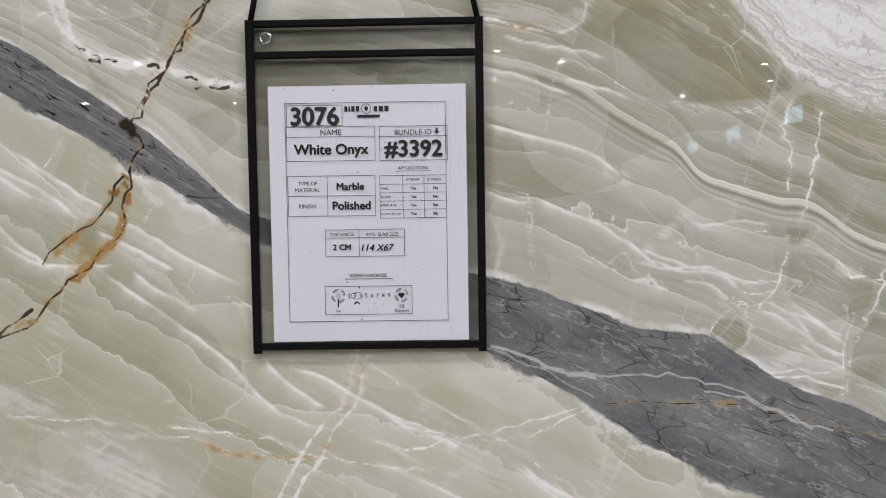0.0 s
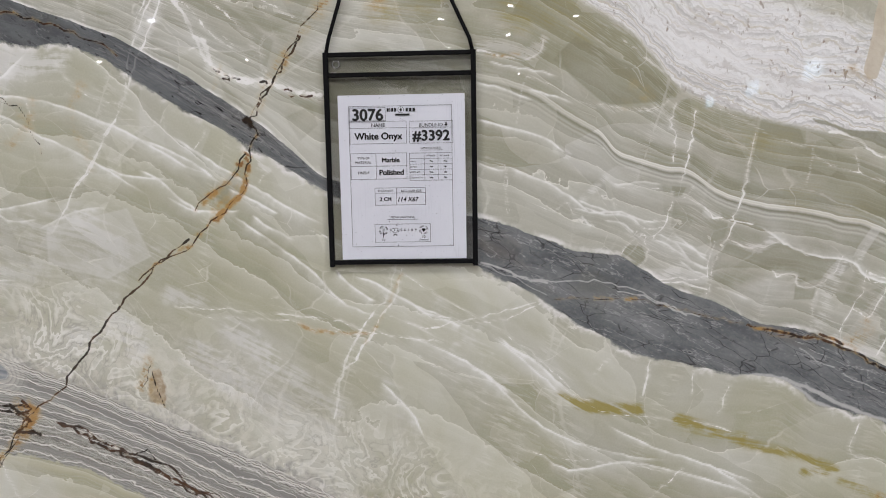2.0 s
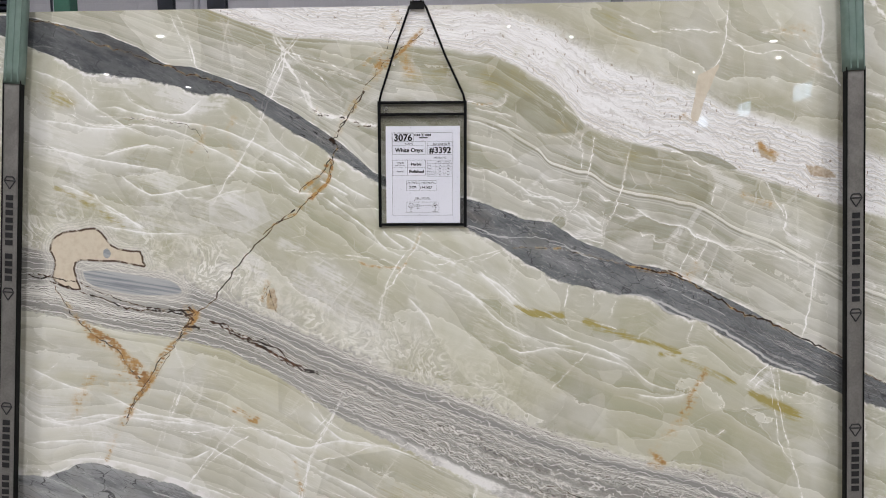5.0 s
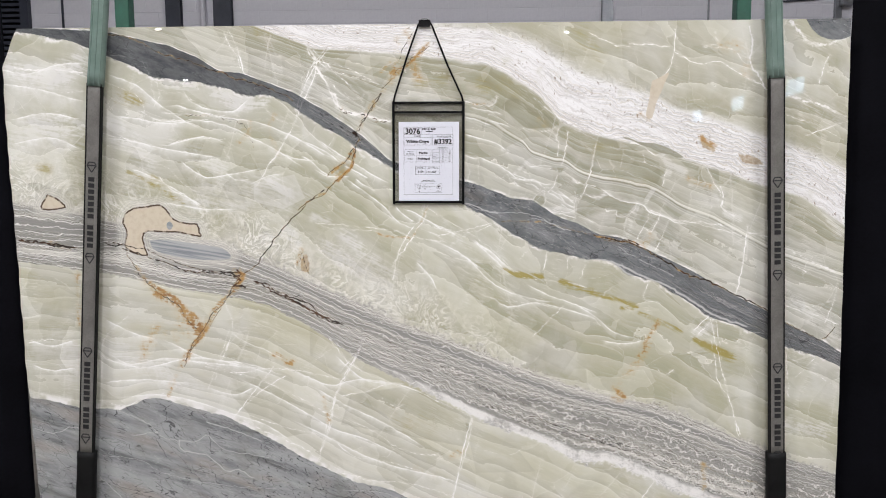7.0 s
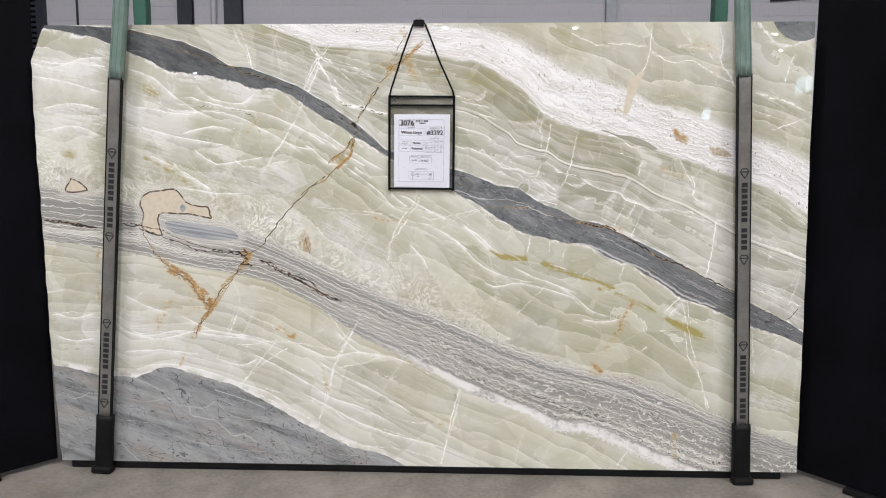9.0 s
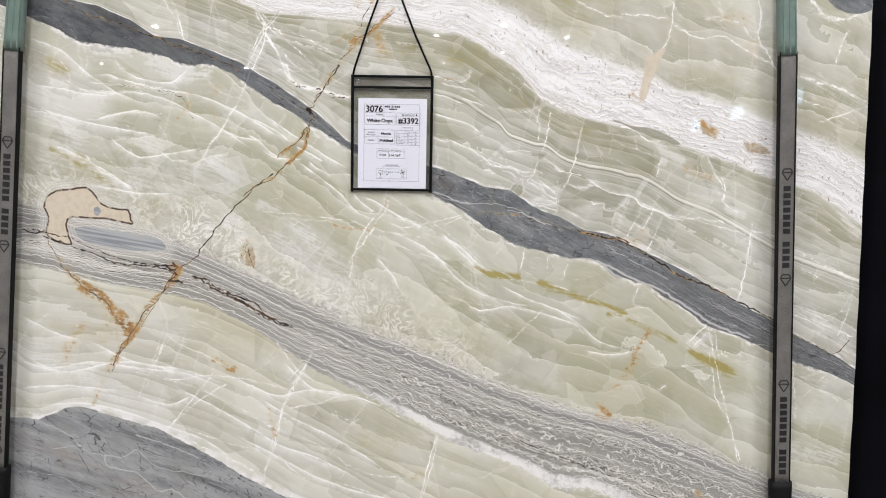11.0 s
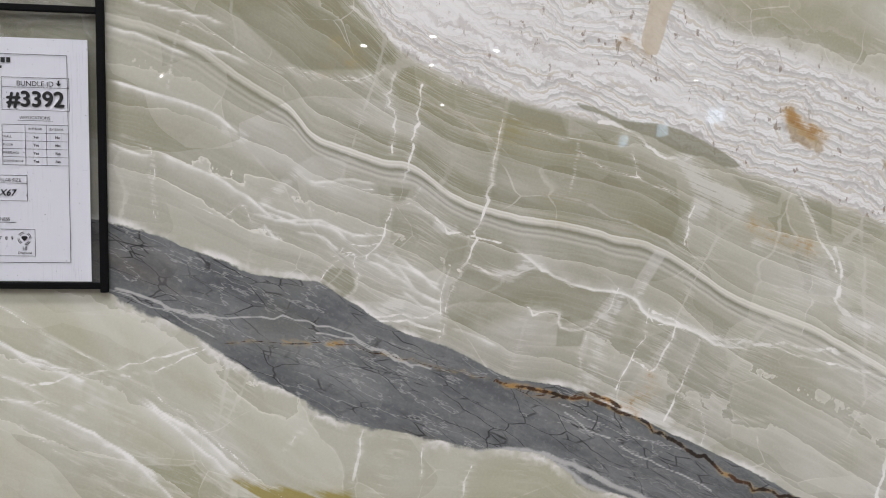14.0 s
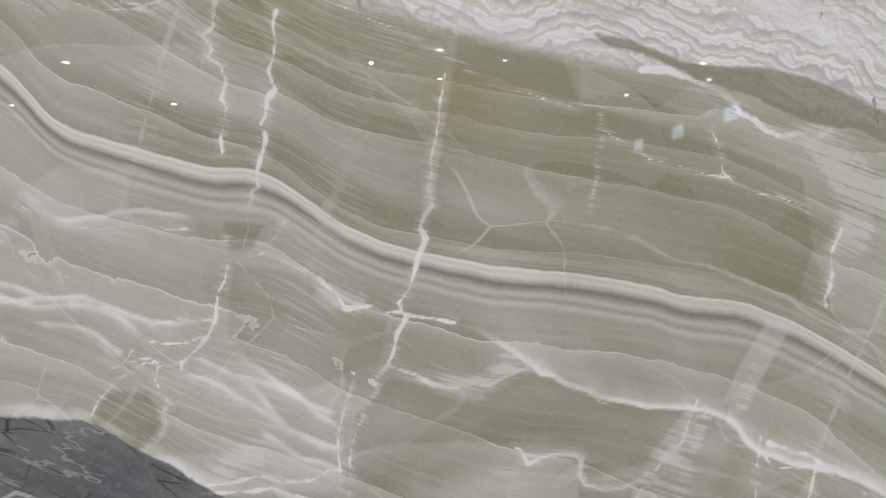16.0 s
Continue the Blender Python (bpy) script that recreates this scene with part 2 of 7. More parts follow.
def front(points, fade, strength):
    """A growth front: a sharp pale line that fades to one side (below it, or above it where fade is negative)."""
    p = bent(points, 0.0008)
    fade *= 1.7
    reach = 2.5 * abs(fade)
    where = window(p, reach)
    x, z = GX[where], GZ[where]
    best, side, run = np.full(x.shape, 9.0), np.zeros(x.shape), np.zeros(x.shape)
    for n, (a, b) in enumerate(zip(p, p[1:])):
        dx, dz = b - a
        px, pz = x - a[0], z - a[1]
        u = np.clip((px * dx + pz * dz) / (dx * dx + dz * dz + 1e-12), 0, 1)
        d = np.hypot(px - u * dx, pz - u * dz)
        nearer = d < best
        best = np.where(nearer, d, best)
        side = np.where(nearer, np.sign(dx * pz - dz * px) * (1 if dx >= 0 else -1), side)
        run = np.where(nearer, (n + u) / (len(p) - 1), run)
    taper = np.clip(np.minimum(run, 1 - run) * 7 + 0.15, 0, 1)
    faded = np.where(side * fade < 0, 0.55 * np.exp(-best / abs(fade)) + 0.45 * np.exp(-((best / 0.0020) ** 2)), np.exp(-((best / 0.0015) ** 2)))
    FIELDS["front"][where] = np.maximum(FIELDS["front"][where], strength * taper * faded)


def rust(points, radius, strength):
    stain("rust", points, radius, strength)


def olive(points, radius, strength):
    stain("olive", points, radius, strength)


def crack(points, half, rusty):
    where, d = distance(bent(points, 0.0024), 0.06)
    FIELDS["crack"][where] = np.minimum(FIELDS["crack"][where], d / (half * 0.001))
    FIELDS["rust"][where] = np.maximum(FIELDS["rust"][where], 0.8 * rusty * np.exp(-((d / 0.0038) ** 2)))


def filling(points, tone):
    p = bent(list(points) + [points[0]])
    where, d = distance(p, 0.05)
    x, z = GX[where], GZ[where]
    inside = np.zeros(x.shape, bool)
    for a, b in zip(p, p[1:]):
        if a[1] != b[1]:
            crosses = (a[1] > z) != (b[1] > z)
            inside ^= crosses & (x < (b[0] - a[0]) * (z - a[1]) / (b[1] - a[1]) + a[0])
    field = ("fill_beige", "fill_brown", "fill_grey", "fill_green")[tone]
    FIELDS[field][where] = np.minimum(FIELDS[field][where], np.where(inside, -d, d))


def facet(points, tone):
    """A healed fragment, paler (tone above 0) or clearer (below) than what it lies in."""
    p = np.array(list(points) + [points[0]], float)
    where, d = distance(p, 0.03)
    x, z = GX[where], GZ[where]
    inside = np.zeros(x.shape, bool)
    for a, b in zip(p, p[1:]):
        if a[1] != b[1]:
            inside ^= ((a[1] > z) != (b[1] > z)) & (x < (b[0] - a[0]) * (z - a[1]) / (b[1] - a[1]) + a[0])
    FIELDS["facet"][where] += tone * np.clip(np.where(inside, d, -d) / 0.003 + 0.5, 0, 1) * (0.65 + 0.35 * np.exp(-d / 0.02))


# guides of the bedding, from the top down
bed([(-0.798, 1.956), (-0.505, 1.838), (-0.31, 1.768), (-0.113, 1.745), (0.201, 1.73), (0.338, 1.684), (0.475, 1.605), (0.593, 1.556), (0.751, 1.506), (0.869, 1.456), (0.987, 1.426), (1.165, 1.356), (1.264, 1.326), (1.443, 1.236)])  # top of the white crust
bed([(-1.096, 1.922), (-0.705, 1.783), (-0.391, 1.667), (-0.115, 1.645), (0.083, 1.627), (0.201, 1.608), (0.279, 1.569), (0.378, 1.504), (0.457, 1.413), (0.519, 1.384), (0.6, 1.36), (0.667, 1.343), (0.746, 1.328), (0.81, 1.301), (1.071, 1.216), (1.17, 1.179), (1.31, 1.135), (1.451, 1.038)])  # foot of the white crust
bed([(-1.139, 1.846), (-0.805, 1.746), (-0.51, 1.645), (-0.314, 1.566), (-0.116, 1.495), (0.06, 1.458), (0.125, 1.443), (0.168, 1.434), (0.218, 1.416), (0.256, 1.39), (0.288, 1.368), (0.328, 1.345), (0.355, 1.311), (0.371, 1.304), (0.404, 1.293), (0.438, 1.283), (0.47, 1.28), (0.487, 1.27), (0.516, 1.247), (0.545, 1.233), (0.601, 1.219), (0.66, 1.21), (0.7, 1.203), (0.724, 1.194), (0.761, 1.189), (0.796, 1.174), (0.835, 1.15), (0.871, 1.126), (0.902, 1.112), (1.002, 1.075), (1.217, 0.955), (1.437, 0.878)])  # white double band
bed([(-1.464, 1.75), (-1.135, 1.734), (-1.026, 1.709), (-0.907, 1.683), (-0.809, 1.643), (-0.731, 1.593), (-0.652, 1.585), (-0.474, 1.518), (-0.356, 1.449), (-0.238, 1.369), (-0.139, 1.279), (0.13, 1.203), (0.179, 1.191), (0.279, 1.147), (0.359, 1.138), (0.439, 1.086), (0.519, 1.055), (0.599, 1.014), (0.659, 1.008), (0.739, 0.973), (0.84, 0.928), (0.941, 0.877), (1.062, 0.806), (1.204, 0.734), (1.285, 0.683), (1.387, 0.635), (1.469, 0.584)])  # top of the grey seam
bed([(-1.465, 1.742), (-1.385, 1.729), (-1.246, 1.702), (-1.129, 1.652), (-1.03, 1.612), (-0.972, 1.578), (-0.852, 1.562), (-0.753, 1.551), (-0.634, 1.51), (-0.564, 1.514), (-0.495, 1.485), (-0.397, 1.416), (-0.258, 1.336), (-0.14, 1.261), (0.119, 1.124), (0.219, 1.073), (0.299, 1.016), (0.4, 0.963), (0.54, 0.932), (0.64, 0.92), (0.701, 0.873), (0.801, 0.848), (0.882, 0.797), (1.004, 0.715), (1.105, 0.684), (1.207, 0.632), (1.389, 0.574), (1.471, 0.533)])  # foot of the grey seam
bed([(-1.516, 1.145), (-1.251, 1.101), (-1.03, 1.045), (-0.808, 1.007), (-0.632, 0.941), (-0.455, 0.861), (-0.256, 0.771), (-0.145, 0.717), (0.078, 0.632), (0.302, 0.542), (0.526, 0.462), (0.661, 0.428), (0.818, 0.395), (0.976, 0.333), (1.204, 0.23), (1.453, 0.143)])  # top of the laminated belt
bed([(-1.479, 0.994), (-1.256, 0.977), (-1.1, 0.972), (-0.945, 0.912), (-0.812, 0.887), (-0.689, 0.874), (-0.59, 0.84), (-0.457, 0.784), (-0.324, 0.706), (-0.146, 0.627), (0.078, 0.537), (0.303, 0.446), (0.528, 0.378), (0.753, 0.328), (0.979, 0.23), (1.206, 0.149), (1.456, 0.085)])  # dark line of the laminated belt
bed([(-1.484, 0.901), (-1.261, 0.863), (-1.038, 0.818), (-0.815, 0.784), (-0.592, 0.737), (-0.414, 0.654), (-0.28, 0.575), (-0.146, 0.507), (-0.012, 0.443), (0.146, 0.356), (0.304, 0.292), (0.44, 0.232), (0.53, 0.182), (0.643, 0.182), (0.757, 0.134), (0.894, 0.071), (1.031, 0.014), (1.214, -0.056), (1.466, -0.149)])  # foot of the laminated belt
bed([(-1.497, 0.63), (-1.271, 0.63), (-1.16, 0.562), (-0.979, 0.569), (-0.822, 0.54), (-0.597, 0.478), (-0.373, 0.357), (-0.148, 0.238), (0.078, 0.131), (0.306, 0.01), (0.765, -0.224), (1.462, -0.579)])  # pale lower layers
bed([(-1.473, 0.428), (-1.281, 0.383), (-1.144, 0.381), (-1.052, 0.418), (-0.984, 0.425), (-0.939, 0.406), (-0.871, 0.384), (-0.759, 0.356), (-0.714, 0.333), (-0.602, 0.276), (-0.489, 0.206), (-0.376, 0.148), (-0.286, 0.107), (-0.149, 0.074), (-0.013, 0.004), (0.537, -0.272), (1.469, -0.75)])  # top of the lower grey rock

# white fractures: points, half width in mm, strength
fracture([(-0.712, 1.735), (-0.688, 1.677), (-0.66, 1.637), (-0.655, 1.604)], 2.2, 1.0)
fracture([(-0.568, 1.723), (-0.55, 1.656), (-0.541, 1.607), (-0.527, 1.548)], 1.6, 0.8)
fracture([(-0.478, 1.751), (-0.439, 1.712), (-0.415, 1.654), (-0.396, 1.615), (-0.423, 1.557), (-0.455, 1.489), (-0.466, 1.42), (-0.508, 1.352), (-0.561, 1.273), (-0.613, 1.194)], 2.6, 1.0)
fracture([(-0.311, 1.73), (-0.341, 1.673), (-0.382, 1.625), (-0.402, 1.615)], 2.2, 1.0)
fracture([(-0.392, 1.605), (-0.354, 1.547), (-0.316, 1.468), (-0.237, 1.438), (-0.137, 1.417)], 5, 1.0)
fracture([(-0.392, 1.625), (-0.293, 1.604), (-0.215, 1.565), (-0.136, 1.525)], 2.5, 0.8)
fracture([(-1.143, 1.565), (-1.074, 1.535), (-1.015, 1.504), (-1.001, 1.455), (-1.027, 1.461)], 1.6, 1.0)
fracture([(-0.999, 1.635), (-0.981, 1.592), (-0.953, 1.553), (-0.944, 1.514), (-0.966, 1.474)], 1.6, 1.0)
fracture([(-1.007, 1.455), (-0.948, 1.425), (-0.898, 1.425), (-0.777, 1.427)], 2, 1.0)
fracture([(-0.937, 1.454), (-0.816, 1.443), (-0.716, 1.441)], 1.8, 1.0)
fracture([(-1.139, 1.652), (-1.05, 1.622), (-0.986, 1.608)], 2.2, 1.0)
fracture([(-1.452, 1.613), (-1.392, 1.605), (-1.312, 1.606), (-1.212, 1.593)], 4, 1.0)
fracture([(-1.426, 1.548), (-1.336, 1.527), (-1.215, 1.53)], 2, 0.7)
fracture([(-1.152, 1.383), (-1.042, 1.357), (-0.941, 1.34), (-0.84, 1.363), (-0.719, 1.36)], 2, 0.9)
fracture([(-1.163, 1.348), (-1.024, 1.307), (-0.924, 1.256), (-0.866, 1.196), (-0.802, 1.165)], 1.8, 0.7)
fracture([(-0.007, 1.159), (-0.032, 1.079), (-0.072, 1.029), (-0.114, 0.949), (-0.135, 0.857)], 3.2, 1.0)
fracture([(-0.405, 1.062), (-0.284, 1.051), (-0.143, 1.036), (-0.062, 1.009), (0.058, 0.992)], 2, 0.9)
fracture([(-0.161, 1.19), (-0.081, 1.149), (-0.001, 1.109), (0.059, 1.068), (0.139, 1.024), (0.219, 0.967), (0.279, 0.906)], 1.8, 0.8)
fracture([(0.018, 1.044), (0.139, 1.026), (0.229, 1.057)], 1.5, 0.9)
fracture([(0.018, 0.968), (0.098, 0.907), (0.178, 0.845), (0.223, 0.821)], 1.6, 0.6)
fracture([(0.158, 0.815), (0.239, 0.784), (0.4, 0.763), (0.562, 0.727), (0.607, 0.688)], 1.8, 0.7)
fracture([(0.269, 0.906), (0.33, 0.865), (0.4, 0.854), (0.501, 0.843), (0.591, 0.813)], 1.8, 0.8)
fracture([(1.115, 1.041), (1.108, 0.961), (1.1, 0.88), (1.082, 0.8)], 3.2, 1.0)
fracture([(0.777, 1.099), (0.877, 1.062), (0.996, 1.052), (1.186, 1.004)], 5, 0.8)
fracture([(1.256, 0.96), (1.337, 0.919), (1.437, 0.874)], 9, 0.8)
fracture([(1.239, 1.491), (1.337, 1.461), (1.436, 1.419)], 7, 0.8)
fracture([(1.302, 1.355), (1.379, 1.381), (1.45, 1.408)], 2.5, 1.0)
fracture([(1.263, 0.758), (1.363, 0.725), (1.448, 0.692)], 2.5, 0.9)
fracture([(1.439, 0.838), (1.422, 0.757), (1.4, 0.697)], 2, 0.9)
fracture([(1.37, 1.624), (1.352, 1.586), (1.341, 1.529)], 4, 0.8)
fracture([(1.235, 1.74), (1.291, 1.677), (1.349, 1.659), (1.449, 1.688)], 10, 0.9)
fracture([(0.845, 1.716), (0.84, 1.63), (0.82, 1.573), (0.799, 1.554)], 3, 1.0)
fracture([(0.69, 1.67), (0.768, 1.666), (0.826, 1.659)], 4, 0.9)
fracture([(0.846, 1.64), (0.925, 1.6), (1.002, 1.609), (1.062, 1.57), (1.15, 1.527)], 3, 0.9)
fracture([(1.096, 1.723), (1.109, 1.665), (1.099, 1.618), (1.124, 1.569), (1.161, 1.511)], 4, 1.0)
fracture([(0.981, 1.705), (0.991, 1.667), (0.943, 1.658), (1.04, 1.647), (1.084, 1.604)], 2.5, 0.8)
fracture([(0.553, 1.71), (0.631, 1.671), (0.69, 1.661)], 3, 0.8)
fracture([(-0.729, 0.642), (-0.765, 0.563), (-0.789, 0.494)], 1.8, 0.9)
fracture([(-0.246, 0.643), (-0.281, 0.563), (-0.326, 0.49), (-0.357, 0.403), (-0.379, 0.311), (-0.409, 0.218), (-0.421, 0.183)], 2.6, 1.0)
fracture([(-0.573, 0.54), (-0.666, 0.425), (-0.725, 0.352)], 2.4, 1.0)
fracture([(-0.822, 0.54), (-0.709, 0.517), (-0.596, 0.533), (-0.461, 0.522), (-0.326, 0.493)], 2.2, 1.0)
fracture([(-0.327, 0.431), (-0.237, 0.449), (-0.147, 0.475), (-0.057, 0.45), (0.078, 0.386)], 2, 1.0)
fracture([(-0.369, 0.643), (-0.281, 0.541), (-0.147, 0.479)], 2, 1.0)
fracture([(-0.732, 0.528), (-0.597, 0.478), (-0.463, 0.414), (-0.373, 0.362), (-0.238, 0.311), (-0.103, 0.226), (0.033, 0.203)], 2.4, 0.9)
fracture([(-0.668, 0.356), (-0.51, 0.306), (-0.375, 0.274), (-0.285, 0.202), (-0.149, 0.179), (-0.013, 0.136)], 2.2, 0.9)
fracture([(-0.376, 0.167), (-0.24, 0.111), (-0.104, 0.103), (0.078, 0.052)], 2, 0.9)
fracture([(0.146, 0.347), (0.135, 0.312), (0.112, 0.22), (0.09, 0.103), (0.078, 0.042)], 3, 1.0)
fracture([(0.814, 0.111), (0.77, 0.048)], 2, 1.0)
fracture([(-1.226, 0.607), (-1.16, 0.562), (-0.979, 0.567), (-0.821, 0.551), (-0.709, 0.515)], 2, 1.0)
fracture([(-1.474, 0.63), (-1.383, 0.641), (-1.271, 0.616)], 2.2, 0.9)
fracture([(0.191, 0.225), (0.282, 0.209), (0.331, 0.232)], 1.4, 0.8)
fracture([(1.001, 0.633), (1.019, 0.565), (1.027, 0.497), (1.074, 0.418), (1.099, 0.338), (1.117, 0.288)], 2, 1.0)
fracture([(1.268, 0.588), (1.285, 0.43)], 3, 0.8)
fracture([(1.369, 0.566), (1.305, 0.498)], 2, 0.8)
fracture([(0.804, 0.542), (0.838, 0.508), (0.871, 0.527)], 5, 0.6)
fracture([(-0.286, 0.102), (-0.376, 0.148), (-0.466, 0.23), (-0.534, 0.26), (-0.601, 0.292), (-0.691, 0.338)], 4, 0.8)
fracture([(-0.331, 0.137), (-0.263, 0.125)], 5, 0.8)
fracture([(-1.212, 0.413), (-1.121, 0.394), (-1.052, 0.429), (-0.983, 0.441)], 4, 0.7)
fracture([(-0.995, 0.413), (-0.998, 0.471), (-1.007, 0.528)], 1.5, 0.8)
fracture([(-0.325, 0.631), (-0.461, 0.54), (-0.529, 0.529)], 1.6, 0.6)

# white veinlets in the grey rock
veinlet([(-1.472, 0.308), (-1.399, 0.289), (-1.33, 0.313), (-1.273, 0.306)], 1.6, 1.0)
veinlet([(-1.212, 0.401), (-1.055, 0.332), (-0.989, 0.274), (-0.875, 0.258), (-0.829, 0.282), (-0.762, 0.226), (-0.603, 0.199)], 1.6, 1.0)
veinlet([(-0.932, 0.263), (-0.922, 0.223), (-0.831, 0.205), (-0.764, 0.147), (-0.718, 0.152), (-0.662, 0.119)], 2.2, 1.0)
veinlet([(-1.103, 0.281), (-1.011, 0.295)], 1.5, 1.0)
veinlet([(-0.604, 0.183), (-0.513, 0.148)], 1.5, 0.8)
veinlet([(-0.828, 0.333), (-0.715, 0.296), (-0.625, 0.259)], 2, 1.0)
veinlet([(-1.246, 0.134), (-1.18, 0.063), (-1.146, 0.033)], 1.5, 1.0)
veinlet([(-1.22, 0.204), (-1.083, 0.188), (-1.016, 0.146), (-0.902, 0.111), (-0.743, 0.088), (-0.56, 0.077)], 1.6, 0.8)
veinlet([(-0.332, 0.074), (-0.195, 0.065), (-0.104, 0.037)], 1.5, 0.9)
veinlet([(0.17, 1.114), (0.218, 1.097), (0.268, 1.093), (0.334, 1.093), (0.391, 1.077), (0.455, 1.044), (0.498, 1.029)], 1.3, 1.0)
veinlet([(0.54, 0.924), (0.62, 0.924), (0.68, 0.903), (0.741, 0.872), (0.842, 0.831), (0.923, 0.78), (1.024, 0.719), (1.125, 0.684)], 4, 1.0)
veinlet([(0.842, 0.801), (0.985, 0.699), (1.186, 0.657)], 1.6, 0.8)
veinlet([(0.119, 1.128), (0.179, 1.103), (0.239, 1.071)], 1.6, 0.7)
veinlet([(0.659, 0.984), (0.74, 0.943), (0.82, 0.922)], 1.5, 0.7)
veinlet([(1.143, 0.759), (1.286, 0.656), (1.448, 0.59)], 1.6, 0.7)

# brown and black cracks: points, half width in mm, rust about them
crack([(-0.835, 0.655), (-0.879, 0.593), (-0.901, 0.541)], 1.0, 0.6)
crack([(-1.09, 0.959), (-1.062, 0.903), (-1.023, 0.852), (-0.963, 0.8), (-0.913, 0.769), (-0.884, 0.717), (-0.835, 0.665)], 1.2, 0.6)
crack([(-1.471, 1.008), (-1.406, 1.002), (-1.345, 0.983), (-1.284, 0.98)], 2.2, 0.2)
crack([(-1.17, 0.996), (-1.13, 0.981), (-1.099, 0.995)], 1.6, 0.2)
crack([(-1.104, 0.975), (-1.039, 0.95), (-0.979, 0.93), (-0.938, 0.917), (-0.888, 0.896), (-0.837, 0.888), (-0.745, 0.881), (-0.684, 0.871)], 1.8, 0.3)
crack([(-0.634, 0.856), (-0.593, 0.835), (-0.553, 0.808), (-0.503, 0.788), (-0.462, 0.767), (-0.412, 0.736), (-0.372, 0.715), (-0.331, 0.7)], 2.6, 0.2)
crack([(0.579, 1.014), (0.629, 1), (0.679, 0.994), (0.759, 0.963), (0.83, 0.922), (0.911, 0.871), (0.981, 0.851), (1.062, 0.81), (1.143, 0.769), (1.204, 0.738)], 2.0, 0.7)
crack([(1.265, 0.697), (1.326, 0.666), (1.387, 0.635), (1.435, 0.68)], 1.3, 0.4)
crack([(-1.125, 1.726), (-1.046, 1.714), (-0.987, 1.686), (-0.928, 1.654), (-0.869, 1.64), (-0.81, 1.62), (-0.781, 1.606), (-0.721, 1.586), (-0.672, 1.569), (-0.573, 1.539), (-0.514, 1.513), (-0.475, 1.489)], 1.2, 0.5)
crack([(0.348, 0.359), (0.416, 0.336), (0.529, 0.295), (0.642, 0.249), (0.755, 0.21), (0.869, 0.148)], 1.2, 0.1)
crack([(-0.716, 1.433), (-0.657, 1.412), (-0.638, 1.383), (-0.619, 1.329)], 0.8, 0.3)
crack([(-0.857, 1.444), (-0.756, 1.443), (-0.717, 1.427)], 0.8, 0.3)
crack([(-0.054, 1.717), (-0.085, 1.67), (-0.105, 1.618)], 0.8, 0.5)
crack([(-0.694, 0.895), (-0.674, 0.883), (-0.705, 0.867), (-0.679, 0.856)], 2.2, 0.1)
crack([(-0.368, 0.722), (-0.235, 0.665), (-0.101, 0.609)], 0.8, 0.1)
crack([(0.988, 0.176), (1.049, 0.142), (1.185, 0.107)], 0.8, 0.4)
crack([(-0.503, 0.788), (-0.482, 0.804), (-0.452, 0.777)], 0.8, 0.2)
crack([(-1.13, 0.981), (-1.139, 0.996), (-1.17, 0.996)], 0.9, 0.1)

# stains: points, radius in m, strength
rust([(-0.983, 0.811), (-0.913, 0.769), (-0.874, 0.707), (-0.841, 0.666)], 0.02, 0.8)
rust([(-1.052, 0.883), (-1.003, 0.831)], 0.02, 0.5)
rust([(-0.879, 0.593), (-0.912, 0.541), (-0.957, 0.457)], 0.016, 0.5)
rust([(-1.274, 0.894), (-1.278, 0.688)], 0.014, 0.5)
rust([(-0.115, 1.602), (-0.136, 1.554)], 0.02, 0.45)
rust([(0.779, 0.633), (0.748, 0.565), (0.704, 0.508), (0.665, 0.463)], 0.02, 0.55)
rust([(-0.056, 1.621), (-0.036, 1.563)], 0.02, 0.4)
rust([(-0.573, 0.586), (-0.505, 0.563)], 0.016, 0.5)
rust([(-0.969, 0.666), (-1.033, 0.625)], 0.03, 0.3)
rust([(-0.684, 0.891), (-0.684, 0.871)], 0.012, 0.4)
rust([(0.988, 0.176), (0.995, 0.083)], 0.012, 0.5)
rust([(0.661, 0.424), (0.684, 0.415)], 0.014, 0.5)
rust([(-0.058, 0.161), (0.01, 0.138)], 0.02, 0.3)
rust([(-0.395, 0.426), (-0.378, 0.334)], 0.012, 0.5)
rust([(0.078, 0.208), (0.112, 0.22)], 0.02, 0.4)
rust([(0.981, 1.667), (1.06, 1.647), (1.101, 1.57)], 0.03, 0.35)
rust([(0.778, 1.012), (0.755, 0.984)], 0.02, 0.5)
rust([(-0.657, 1.412), (-0.628, 1.373)], 0.02, 0.3)
rust([(-0.074, 1.718), (-0.055, 1.687)], 0.018, 0.5)
rust([(-0.002, 1.678), (-0.036, 1.64)], 0.01, 0.6)
rust([(-0.948, 0.662), (-0.884, 0.728)], 0.035, 0.4)
rust([(-0.237, 1.418), (-0.206, 1.467), (-0.156, 1.525)], 0.01, 0.5)
rust([(-1.365, 0.997), (-1.304, 0.976)], 0.012, 0.4)
rust([(-0.704, 0.891), (-0.67, 0.866)], 0.012, 0.5)
rust([(-0.104, 1.689), (-0.095, 1.621)], 0.02, 0.35)
olive([(-1.085, 1.519), (-1.016, 1.491)], 0.025, 0.6)
olive([(-1.411, 1.268), (-1.351, 1.26)], 0.02, 0.5)
olive([(-0.986, 1.227), (-0.928, 1.176)], 0.02, 0.5)
olive([(0.2, 1.541), (0.279, 1.52)], 0.05, 0.4)
olive([(-0.037, 1.543), (0.062, 1.562)], 0.03, 0.4)
olive([(0.498, 1.347), (0.563, 1.322), (0.639, 1.307)], 0.06, 0.25)
